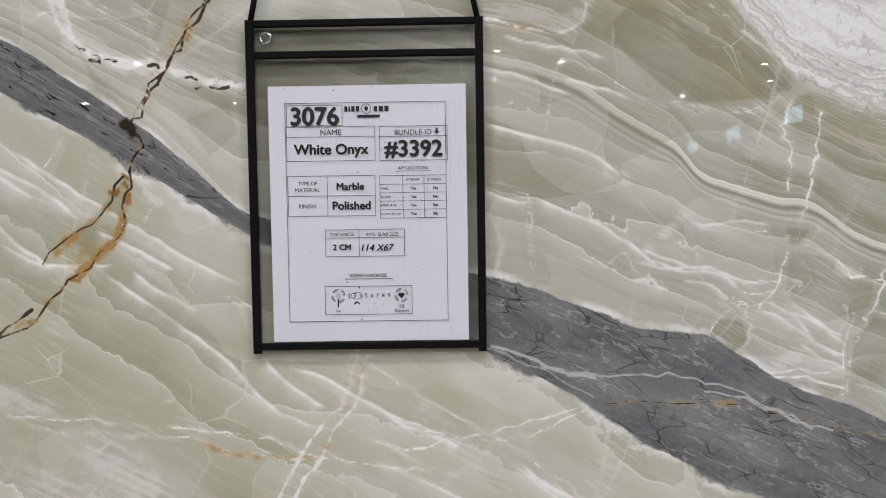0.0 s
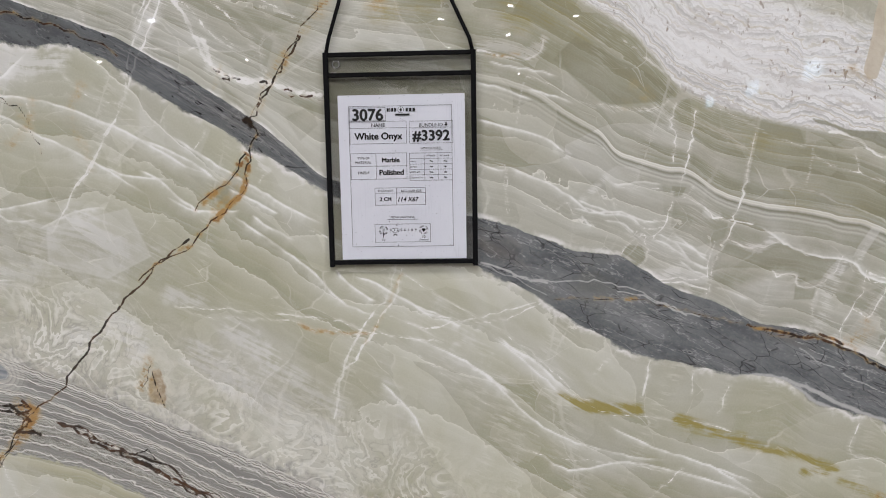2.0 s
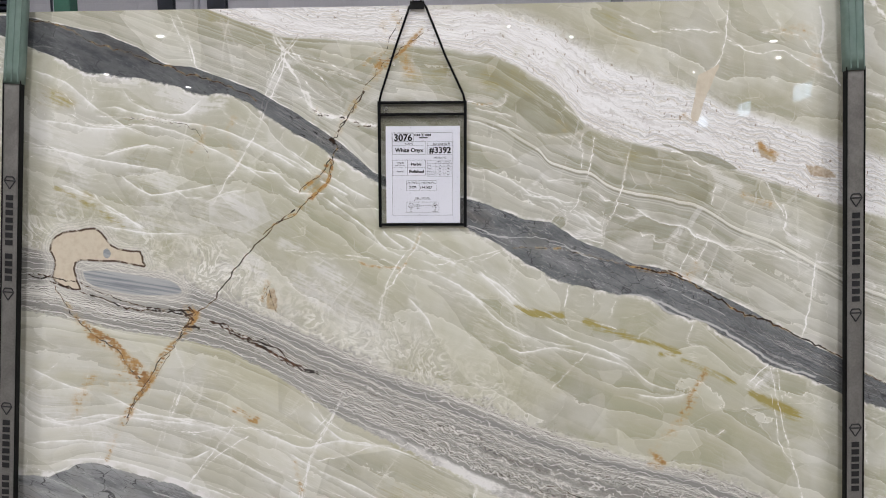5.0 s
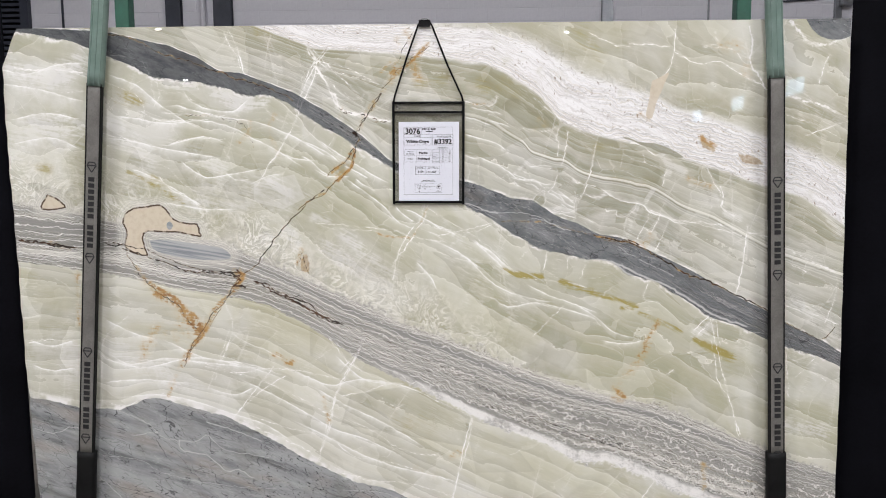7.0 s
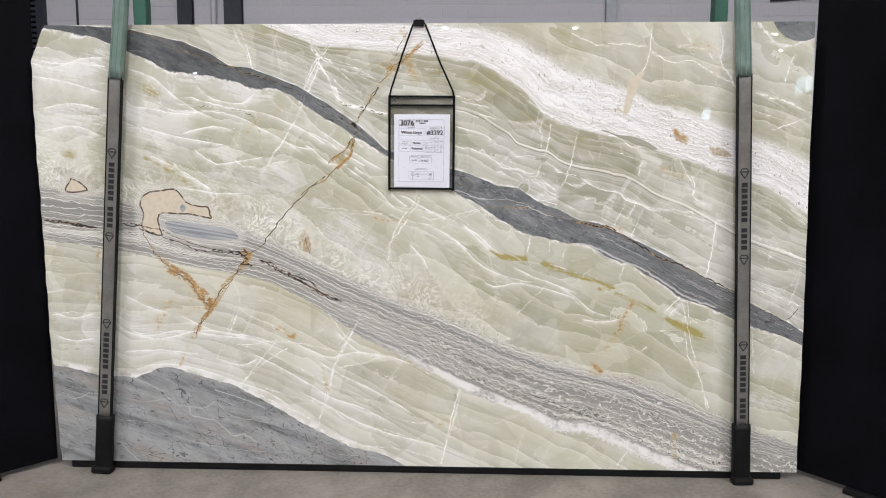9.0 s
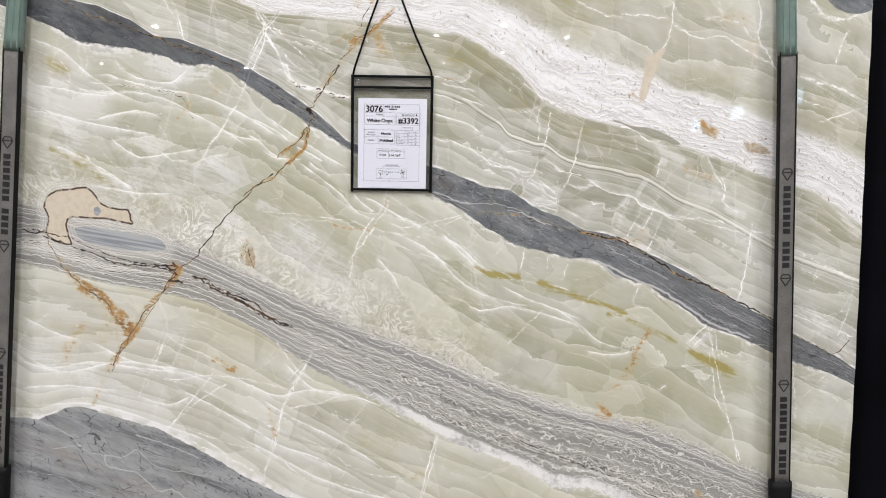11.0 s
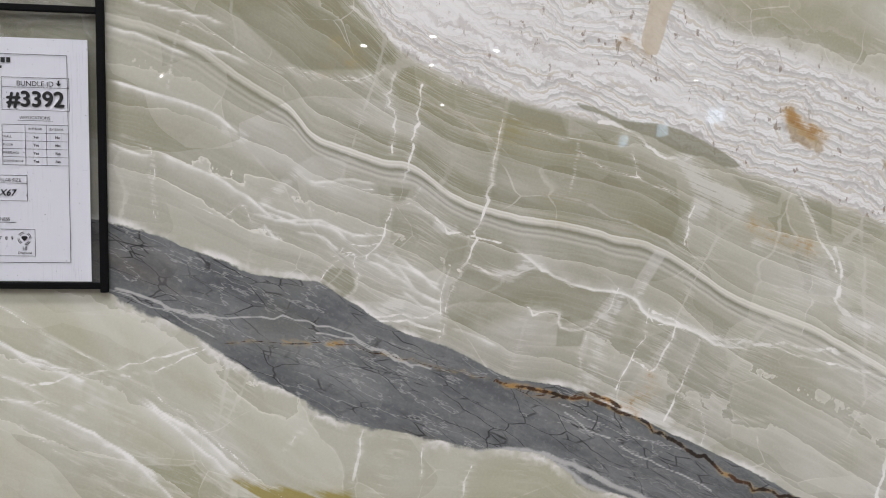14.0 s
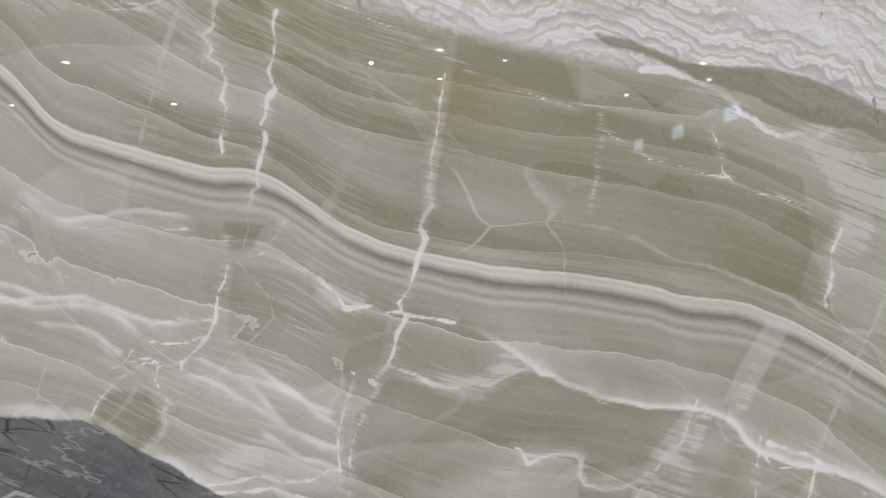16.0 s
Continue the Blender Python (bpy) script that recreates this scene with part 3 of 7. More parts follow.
olive([(0.641, 1.23), (0.755, 1.208)], 0.05, 0.25)
olive([(0.593, 1.633), (0.514, 1.711)], 0.04, 0.35)
olive([(-0.588, 1.724), (-0.429, 1.718)], 0.03, 0.35)
olive([(-0.012, 0.312), (-0.147, 0.358)], 0.06, 0.3)

# fillings: outline, tone (0 beige, 1 brown, 2 grey)
filling([(-1.09, 1.097), (-1.062, 1.117), (-1.011, 1.124), (-0.964, 1.128), (-0.94, 1.112), (-0.915, 1.079), (-0.871, 1.063), (-0.831, 1.059), (-0.826, 1.03), (-0.822, 1.018), (-0.893, 1.031), (-0.954, 1.035), (-1.015, 1.036), (-1.03, 1.015), (-1.024, 0.975), (-1.015, 0.95), (-1.049, 0.954), (-1.089, 0.975), (-1.094, 0.995), (-1.086, 1.036), (-1.099, 1.066)], 0)
filling([(-1.366, 1.169), (-1.336, 1.155), (-1.303, 1.123), (-1.389, 1.119)], 0)
filling([(0.77, 1.544), (0.808, 1.563), (0.828, 1.573), (0.813, 1.534), (0.79, 1.476), (0.772, 1.418), (0.752, 1.428), (0.761, 1.486)], 0)
filling([(-0.458, 0.93), (-0.442, 0.951), (-0.433, 0.89), (-0.459, 0.894)], 1)
filling([(0.94, 1.348), (0.96, 1.338), (0.994, 1.314), (0.986, 1.299), (0.951, 1.319)], 1)
filling([(1.075, 1.294), (1.148, 1.274), (1.158, 1.254), (1.089, 1.269)], 1)
filling([(-1.006, 1.005), (-0.935, 1.005), (-0.833, 0.99), (-0.742, 0.973), (-0.713, 0.942), (-0.743, 0.932), (-0.856, 0.933), (-0.957, 0.954), (-0.997, 0.974)], 2)
filling([(1.278, 1.759), (1.461, 1.756), (1.452, 1.7), (1.407, 1.677), (1.349, 1.682), (1.309, 1.711)], 2)
filling([(-0.94, 1.065), (-0.928, 1.071), (-0.918, 1.055), (-0.929, 1.041), (-0.941, 1.049)], 2)

# closer tracing of the layers, seams and stains
fracture([(0.453, 1.387), (0.448, 1.373), (0.445, 1.359), (0.446, 1.349), (0.452, 1.339), (0.45, 1.325), (0.45, 1.307), (0.449, 1.293)], 2.2, 1.0)
fracture([(0.484, 1.373), (0.482, 1.356), (0.479, 1.339), (0.477, 1.321), (0.474, 1.307), (0.472, 1.289), (0.469, 1.275), (0.466, 1.266), (0.462, 1.26)], 2.6, 1.0)
fracture([(0.449, 1.242), (0.449, 1.228), (0.447, 1.217), (0.442, 1.202), (0.438, 1.187), (0.432, 1.18), (0.423, 1.174), (0.418, 1.165)], 1.8, 0.9)
fracture([(0.582, 1.335), (0.578, 1.317), (0.574, 1.295), (0.571, 1.277), (0.568, 1.258), (0.565, 1.243), (0.562, 1.228), (0.559, 1.217), (0.555, 1.206), (0.549, 1.187), (0.545, 1.175), (0.539, 1.16), (0.533, 1.145)], 1.9, 1.0)
fracture([(0.533, 1.145), (0.526, 1.137), (0.519, 1.122), (0.515, 1.106), (0.514, 1.09), (0.51, 1.074), (0.508, 1.066)], 1.6, 0.8)
fracture([(0.679, 1.318), (0.676, 1.305), (0.673, 1.282), (0.67, 1.264), (0.667, 1.248)], 1.2, 0.7)
fracture([(0.457, 1.229), (0.472, 1.234), (0.486, 1.223), (0.496, 1.219), (0.504, 1.211), (0.514, 1.199), (0.525, 1.197), (0.544, 1.193), (0.559, 1.189), (0.582, 1.185)], 1.8, 1.0)
fracture([(0.483, 1.251), (0.472, 1.238), (0.461, 1.233)], 1.8, 0.9)
milk([(0.507, 1.205), (0.522, 1.199)], 0.008, 0.9)
front([(0.582, 1.185), (0.609, 1.173), (0.624, 1.16), (0.634, 1.152), (0.652, 1.143), (0.672, 1.134), (0.701, 1.126), (0.734, 1.123), (0.751, 1.115), (0.764, 1.1), (0.781, 1.089), (0.821, 1.078), (0.839, 1.07), (0.861, 1.058), (0.906, 1.052)], -0.008, 0.9)
fracture([(0.609, 1.173), (0.634, 1.152), (0.652, 1.143), (0.672, 1.134), (0.701, 1.126)], 1.0, 0.8)
fracture([(0.751, 1.115), (0.764, 1.1), (0.781, 1.089), (0.821, 1.078), (0.839, 1.07), (0.861, 1.058), (0.906, 1.052)], 1.8, 0.9)
milk([(0.783, 1.166), (0.768, 1.146), (0.761, 1.125), (0.755, 1.117)], 0.007, 0.5)
fracture([(0.506, 1.382), (0.527, 1.374), (0.548, 1.365), (0.569, 1.353), (0.584, 1.346), (0.602, 1.331), (0.621, 1.324), (0.644, 1.318), (0.675, 1.314)], 1.2, 0.8)
fracture([(0.675, 1.299), (0.699, 1.286), (0.711, 1.278), (0.735, 1.272), (0.755, 1.266), (0.768, 1.256), (0.788, 1.254), (0.805, 1.245)], 1.4, 0.9)
fracture([(0.744, 1.297), (0.75, 1.278), (0.755, 1.266)], 1.8, 0.6)
filling([(0.674, 1.356), (0.694, 1.352), (0.713, 1.344), (0.737, 1.336), (0.778, 1.333), (0.819, 1.321), (0.853, 1.307), (0.886, 1.284), (0.863, 1.282), (0.833, 1.293), (0.807, 1.299), (0.77, 1.317), (0.738, 1.327), (0.71, 1.341), (0.682, 1.349)], 3)
fracture([(0.702, 1.334), (0.73, 1.329), (0.746, 1.32), (0.762, 1.308), (0.779, 1.296), (0.8, 1.29), (0.82, 1.294)], 3.2, 1.0)
milk([(0.812, 1.288), (0.834, 1.266), (0.856, 1.248), (0.887, 1.233)], 0.014, 1.0)
milk([(0.825, 1.272), (0.839, 1.245), (0.834, 1.227)], 0.012, 1.0)
fracture([(0.827, 1.233), (0.821, 1.217), (0.818, 1.197), (0.816, 1.185)], 3.0, 0.9)
front([(0.298, 1.221), (0.318, 1.213), (0.337, 1.207), (0.365, 1.205), (0.385, 1.198), (0.398, 1.185)], 0.006, 0.8)
front([(0.297, 1.207), (0.306, 1.194), (0.317, 1.188)], 0.006, 0.7)
front([(0.333, 1.198), (0.354, 1.196), (0.367, 1.19), (0.377, 1.182), (0.387, 1.174)], 0.005, 0.7)
fracture([(0.402, 1.192), (0.434, 1.193), (0.441, 1.194)], 1.2, 0.8)
fracture([(0.398, 1.183), (0.423, 1.18), (0.437, 1.183)], 1.2, 0.8)
fracture([(0.391, 1.178), (0.38, 1.169), (0.369, 1.173)], 1.2, 0.7)
fracture([(0.356, 1.134), (0.371, 1.149), (0.382, 1.159), (0.397, 1.169), (0.411, 1.169), (0.422, 1.169)], 1.5, 0.9)
fracture([(0.408, 1.143), (0.408, 1.133), (0.399, 1.121), (0.391, 1.113)], 1.2, 0.7)
milk([(0.393, 1.105), (0.408, 1.099), (0.425, 1.086)], 0.006, 1.0)
milk([(0.425, 1.086), (0.437, 1.099), (0.456, 1.112)], 0.01, 0.8)
fracture([(0.429, 1.094), (0.459, 1.096), (0.488, 1.094), (0.511, 1.098)], 1.8, 0.9)
fracture([(0.425, 1.089), (0.458, 1.088), (0.477, 1.085), (0.509, 1.076)], 1.8, 1.0)
front([(0.422, 1.171), (0.44, 1.166), (0.461, 1.152), (0.475, 1.132), (0.489, 1.119), (0.512, 1.11)], 0.006, 0.75)
front([(0.408, 1.166), (0.432, 1.159), (0.45, 1.149), (0.468, 1.136), (0.482, 1.124), (0.504, 1.115), (0.513, 1.112)], 0.006, 0.75)
front([(0.451, 1.171), (0.465, 1.163), (0.483, 1.147), (0.497, 1.135), (0.512, 1.124)], 0.006, 0.75)
front([(0.46, 1.129), (0.478, 1.114), (0.496, 1.103), (0.511, 1.098)], 0.006, 0.75)
front([(0.341, 1.263), (0.361, 1.255), (0.378, 1.257), (0.396, 1.26), (0.413, 1.258), (0.433, 1.254)], 0.005, 0.7)
fracture([(0.344, 1.254), (0.368, 1.251), (0.388, 1.249)], 1.1, 0.7)
fracture([(0.312, 1.385), (0.331, 1.385), (0.353, 1.376), (0.369, 1.379), (0.389, 1.381), (0.409, 1.378), (0.423, 1.383)], 1.8, 0.7)
milk([(0.491, 1.356), (0.511, 1.342), (0.54, 1.324), (0.561, 1.313)], 0.01, 0.35)
milk([(0.419, 1.38), (0.436, 1.366), (0.446, 1.359)], 0.012, 0.5)
fracture([(0.616, 1.106), (0.624, 1.098), (0.648, 1.101), (0.658, 1.094), (0.66, 1.079), (0.685, 1.076), (0.699, 1.085)], 1.6, 0.9)
front([(0.616, 1.106), (0.624, 1.098), (0.648, 1.101), (0.658, 1.094), (0.66, 1.079), (0.685, 1.076), (0.699, 1.085)], -0.012, 0.5)
milk([(0.736, 1.118), (0.728, 1.1)], 0.006, 0.6)
milk([(0.722, 1.086), (0.71, 1.057)], 0.012, 0.45)
clear([(0.51, 1.31), (0.539, 1.288), (0.561, 1.273)], 0.03, 0.5)
clear([(0.614, 1.342), (0.644, 1.327), (0.659, 1.301), (0.698, 1.301)], 0.03, 0.7)
clear([(0.602, 1.287), (0.659, 1.275), (0.74, 1.239), (0.79, 1.206)], 0.03, 0.6)
clear([(0.406, 1.314), (0.439, 1.3)], 0.02, 0.5)
clear([(0.534, 1.089), (0.565, 1.111)], 0.03, 0.6)
clear([(0.589, 1.166), (0.605, 1.177)], 0.012, 0.4)
front([(0.123, 1.37), (0.154, 1.361), (0.186, 1.352), (0.217, 1.344), (0.249, 1.328), (0.274, 1.309)], 0.008, 0.9)
milk([(0.255, 1.318), (0.274, 1.308)], 0.008, 0.9)
front([(0.122, 1.299), (0.147, 1.288), (0.172, 1.284)], 0.006, 0.7)
front([(0.175, 1.291), (0.21, 1.275), (0.242, 1.262), (0.28, 1.237), (0.319, 1.204)], 0.008, 0.8)
fracture([(0.209, 1.229), (0.254, 1.213), (0.274, 1.227), (0.286, 1.21), (0.319, 1.187)], 1.5, 0.9)
fracture([(0.175, 1.288), (0.17, 1.261), (0.177, 1.216)], 1.0, 0.6)
fracture([(0.333, 1.264), (0.359, 1.258), (0.386, 1.251), (0.426, 1.248)], 1.2, 0.7)
milk([(0.3, 1.233), (0.319, 1.25), (0.339, 1.271)], 0.008, 0.5)
front([(0.287, 1.233), (0.326, 1.217), (0.359, 1.207), (0.386, 1.204)], 0.006, 0.7)
front([(-0.002, 1.07), (0.034, 1.043), (0.078, 1.026), (0.093, 1.021)], 0.008, 0.9)
fracture([(-0.004, 1.027), (0.033, 1.017), (0.09, 1.029), (0.155, 1.042), (0.207, 1.055), (0.226, 1.061)], 2.2, 0.9)
front([(-0.004, 1.004), (0.033, 0.99), (0.076, 0.969), (0.108, 0.951), (0.139, 0.927), (0.171, 0.898)], 0.01, 0.9)
front([(0.154, 1.002), (0.186, 0.974), (0.218, 0.956), (0.244, 0.931), (0.271, 0.903)], 0.01, 1.0)
milk([(0.135, 1.022), (0.089, 0.989), (0.057, 0.966)], 0.01, 0.4)
fracture([(0.416, 0.955), (0.41, 0.927), (0.403, 0.892)], 2.4, 0.9)
fracture([(0.489, 0.936), (0.486, 0.89)], 1.5, 0.7)
fracture([(0.358, 0.974), (0.338, 0.95), (0.318, 0.929)], 2.5, 0.5)
fracture([(0.84, 1.068), (0.908, 1.06), (0.962, 1.045), (1.017, 1.033), (1.095, 1.009)], 2.0, 1.0)
fracture([(1.017, 1.18), (1.027, 1.137), (1.021, 1.115), (1.037, 1.092), (1.069, 1.078)], 4.5, 1.0)
fracture([(0.951, 1.28), (0.968, 1.245), (0.985, 1.209), (1.002, 1.18), (1.019, 1.151)], 3.0, 0.9)
milk([(1.038, 1.085), (1.085, 1.07)], 0.014, 0.9)
milk([(0.91, 1.187), (0.972, 1.166), (1.012, 1.137)], 0.01, 0.5)
rust([(0.902, 1.212), (0.94, 1.194), (0.986, 1.18)], 0.014, 0.4)
fracture([(0.732, 1.129), (0.721, 1.104), (0.693, 1.073), (0.687, 1.037), (0.682, 1.001)], 2.0, 0.7)
milk([(0.721, 1.108), (0.708, 1.065), (0.702, 1.008)], 0.018, 0.45)
fracture([(0.772, 1.104), (0.766, 1.065), (0.745, 1.029), (0.732, 1)], 2.0, 0.8)
fracture([(0.84, 1.064), (0.823, 1.021), (0.813, 0.992), (0.796, 0.959)], 2.6, 0.9)
milk([(0.725, 0.986), (0.769, 0.967), (0.799, 0.959)], 0.01, 0.9)
rust([(0.761, 1), (0.783, 1.014)], 0.016, 0.42)
fracture([(0.813, 0.992), (0.836, 0.977), (0.852, 0.958), (0.846, 0.925)], 1.4, 0.8)
fracture([(0.882, 0.957), (0.913, 0.959), (0.947, 0.96)], 2.2, 0.8)
milk([(0.564, 1.15), (0.592, 1.143), (0.613, 1.157)], 0.008, 0.7)
clear([(0.565, 1.094), (0.635, 1.115), (0.664, 1.087)], 0.02, 0.6)
clear([(0.744, 1.065), (0.758, 1.094)], 0.012, 0.5)
clear([(1.059, 1.122), (1.039, 1.063)], 0.02, 0.6)
clear([(1.062, 1.21), (1.048, 1.188)], 0.02, 0.8)
veinlet([(0.128, 1.129), (0.162, 1.119), (0.188, 1.109), (0.214, 1.096), (0.24, 1.092)], 1.8, 1.0)
veinlet([(0.426, 1.055), (0.454, 1.045), (0.475, 1.032)], 2.0, 1.0)
veinlet([(0.667, 0.972), (0.696, 0.95), (0.726, 0.938)], 1.6, 0.9)
veinlet([(0.518, 0.914), (0.56, 0.92), (0.596, 0.923), (0.632, 0.919), (0.668, 0.899), (0.698, 0.877), (0.735, 0.861)], 4.0, 1.0)
veinlet([(0.639, 0.922), (0.675, 0.907), (0.713, 0.884)], 1.6, 1.0)
veinlet([(0.741, 0.927), (0.802, 0.896), (0.863, 0.865)], 1.4, 1.0)
veinlet([(0.359, 1.075), (0.399, 1.067), (0.426, 1.053)], 1.3, 1.0)
crack([(-0.165, 1.512), (-0.175, 1.496), (-0.19, 1.48), (-0.201, 1.457), (-0.212, 1.444), (-0.223, 1.428), (-0.232, 1.415), (-0.242, 1.395), (-0.253, 1.379), (-0.259, 1.372)], 1.3, 0.6)
crack([(-0.263, 1.379), (-0.256, 1.37)], 4.5, 0.8)
crack([(-0.256, 1.37), (-0.241, 1.355), (-0.255, 1.341), (-0.262, 1.315), (-0.269, 1.274), (-0.278, 1.254), (-0.3, 1.234), (-0.318, 1.217), (-0.341, 1.197), (-0.359, 1.183), (-0.381, 1.162), (-0.422, 1.139), (-0.467, 1.108)], 1.0, 0.7)
crack([(-0.267, 1.322), (-0.282, 1.299), (-0.29, 1.282), (-0.315, 1.265), (-0.341, 1.249), (-0.359, 1.228)], 0.9, 0.8)
rust([(-0.265, 1.322), (-0.282, 1.299), (-0.293, 1.28), (-0.315, 1.265), (-0.344, 1.243)], 0.0085, 1.1)
rust([(-0.262, 1.315), (-0.268, 1.281), (-0.278, 1.254), (-0.3, 1.234), (-0.326, 1.21)], 0.007, 0.9)
rust([(-0.287, 1.268), (-0.306, 1.248), (-0.324, 1.231)], 0.012, 0.45)
rust([(-0.165, 1.509), (-0.186, 1.48), (-0.201, 1.454)], 0.008, 0.55)
rust([(-0.227, 1.415), (-0.239, 1.392), (-0.246, 1.382)], 0.01, 0.5)
rust([(-0.355, 1.186), (-0.378, 1.166), (-0.389, 1.159)], 0.008, 0.6)
rust([(-0.46, 0.967), (-0.465, 0.945), (-0.478, 0.916)], 0.01, 0.8)
crack([(-0.456, 0.967), (-0.461, 0.945), (-0.476, 0.916)], 0.7, 0.7)
fracture([(-0.436, 1.5), (-0.396, 1.497), (-0.362, 1.494), (-0.334, 1.498), (-0.321, 1.487)], 2.4, 0.9)
fracture([(-0.34, 1.517), (-0.321, 1.497), (-0.318, 1.477), (-0.31, 1.46), (-0.27, 1.444), (-0.216, 1.438), (-0.196, 1.427), (-0.135, 1.415)], 6.0, 1.0)
milk([(-0.316, 1.464), (-0.27, 1.446), (-0.209, 1.436), (-0.135, 1.415)], 0.012, 0.9)
crack([(-0.314, 1.464), (-0.303, 1.458)], 1.6, 0.3)
crack([(-0.295, 1.453), (-0.287, 1.448)], 1.6, 0.3)
crack([(-0.282, 1.448), (-0.27, 1.445)], 1.6, 0.3)
crack([(-0.298, 1.447), (-0.287, 1.444)], 1.6, 0.3)
crack([(-0.236, 1.439), (-0.224, 1.437)], 1.6, 0.3)
crack([(-0.196, 1.426), (-0.183, 1.423)], 1.6, 0.3)
crack([(-0.169, 1.415), (-0.149, 1.415)], 1.6, 0.3)
crack([(-0.188, 1.417), (-0.18, 1.415)], 1.6, 0.3)
fracture([(-0.293, 1.515), (-0.267, 1.492), (-0.24, 1.481), (-0.235, 1.465), (-0.229, 1.451)], 1.8, 0.8)
fracture([(-0.225, 1.514), (-0.234, 1.481), (-0.227, 1.455)], 1.2, 0.7)
front([(-0.448, 1.353), (-0.408, 1.336), (-0.361, 1.311), (-0.315, 1.275)], 0.01, 0.9)
front([(-0.301, 1.265), (-0.274, 1.251), (-0.241, 1.233), (-0.214, 1.218)], 0.01, 0.9)
front([(-0.452, 1.299), (-0.418, 1.281), (-0.386, 1.25), (-0.346, 1.22)], 0.01, 0.9)
front([(-0.297, 1.219), (-0.257, 1.191), (-0.217, 1.163), (-0.17, 1.127), (-0.146, 1.102), (-0.116, 1.069), (-0.075, 1.047), (-0.047, 1.04)], 0.01, 0.9)
front([(-0.094, 1.111), (-0.052, 1.096), (-0.018, 1.075), (0.023, 1.053), (0.081, 1.03)], 0.01, 0.9)
front([(-0.262, 1.219), (-0.229, 1.194), (-0.188, 1.173)], 0.01, 0.9)
front([(-0.121, 1.122), (-0.101, 1.097), (-0.074, 1.076), (-0.053, 1.065)], 0.01, 0.9)
front([(0.104, 0.951), (0.139, 0.929), (0.174, 0.899)], 0.01, 0.9)
fracture([(-0.403, 1.393), (-0.401, 1.362)], 1.2, 0.6)
fracture([(-0.333, 1.364), (-0.345, 1.344), (-0.36, 1.324)], 1.4, 0.6)
fracture([(-0.253, 1.315), (-0.236, 1.291), (-0.245, 1.274)], 1.6, 0.6)
milk([(-0.244, 1.301), (-0.23, 1.294)], 0.008, 0.6)
fracture([(-0.006, 1.124), (-0.012, 1.096), (-0.025, 1.064), (-0.044, 1.04), (-0.062, 1.011), (-0.077, 0.986), (-0.092, 0.961), (-0.114, 0.947), (-0.126, 0.925), (-0.134, 0.902)], 3.2, 1.0)
rust([(-0.01, 1.11), (-0.048, 1.032), (-0.077, 0.99)], 0.006, 0.4)
fracture([(-0.223, 1.035), (-0.188, 1.031), (-0.161, 1.013), (-0.133, 1.016), (-0.105, 1.008), (-0.07, 1.008)], 2.6, 0.9)
rust([(-0.188, 1.029), (-0.161, 1.014), (-0.105, 1.01), (-0.07, 1.008)], 0.006, 0.45)
fracture([(-0.04, 1.039), (-0.013, 1.032), (0.022, 1.017), (0.049, 0.995)], 2.0, 0.6)
fracture([(-0.277, 1.086), (-0.236, 1.071), (-0.221, 1.078)], 1.5, 0.6)
fracture([(-0.392, 1.06), (-0.365, 1.045), (-0.315, 1.041), (-0.259, 1.036), (-0.209, 1.035)], 1.8, 0.8)
milk([(-0.309, 1.023), (-0.268, 0.993), (-0.241, 0.964)], 0.025, 0.6)
milk([(-0.412, 1.082), (-0.363, 1.066)], 0.02, 0.5)
milk([(-0.392, 0.966), (-0.336, 0.936), (-0.265, 0.92)], 0.03, 0.5)
clear([(-0.28, 1.275), (-0.296, 1.241)], 0.012, 0.5)
clear([(-0.285, 1.416), (-0.259, 1.396)], 0.02, 0.5)
clear([(-0.15, 1.393), (-0.184, 1.387)], 0.02, 0.4)
fracture([(-0.665, 1.675), (-0.652, 1.625), (-0.643, 1.585)], 3.0, 1.0)
fracture([(-0.415, 1.671), (-0.391, 1.621), (-0.399, 1.571), (-0.427, 1.509), (-0.448, 1.472), (-0.469, 1.421), (-0.497, 1.371), (-0.525, 1.32), (-0.56, 1.275)], 2.6, 1.0)
fracture([(-0.409, 1.671), (-0.372, 1.633), (-0.334, 1.595), (-0.284, 1.576)], 3.0, 0.9)
fracture([(-0.393, 1.584), (-0.354, 1.571), (-0.324, 1.533), (-0.299, 1.507), (-0.261, 1.482), (-0.223, 1.456)], 3.0, 0.9)
front([(-0.866, 1.54), (-0.83, 1.489), (-0.766, 1.463), (-0.688, 1.456), (-0.628, 1.499)], 0.014, 0.9)
front([(-0.948, 1.472), (-0.883, 1.477), (-0.819, 1.458), (-0.728, 1.437), (-0.638, 1.423), (-0.561, 1.403), (-0.459, 1.357), (-0.37, 1.305), (-0.306, 1.279)], 0.014, 0.9)
front([(-0.951, 1.427), (-0.873, 1.42), (-0.794, 1.425), (-0.691, 1.399), (-0.615, 1.359), (-0.526, 1.313), (-0.437, 1.254)], 0.014, 0.9)
front([(-0.931, 1.337), (-0.864, 1.356), (-0.784, 1.368), (-0.72, 1.348)], 0.014, 0.9)
front([(-0.881, 1.285), (-0.831, 1.246), (-0.779, 1.219)], 0.014, 0.9)
front([(-0.635, 1.202), (-0.568, 1.23), (-0.516, 1.236)], 0.014, 0.9)
front([(-0.394, 1.357), (-0.318, 1.305), (-0.254, 1.265), (-0.19, 1.226), (-0.139, 1.199)], 0.014, 0.9)
fracture([(-0.945, 1.529), (-0.867, 1.518), (-0.817, 1.489), (-0.766, 1.463)], 2.0, 0.8)
fracture([(-0.734, 1.335), (-0.71, 1.296), (-0.693, 1.244)], 1.6, 0.6)
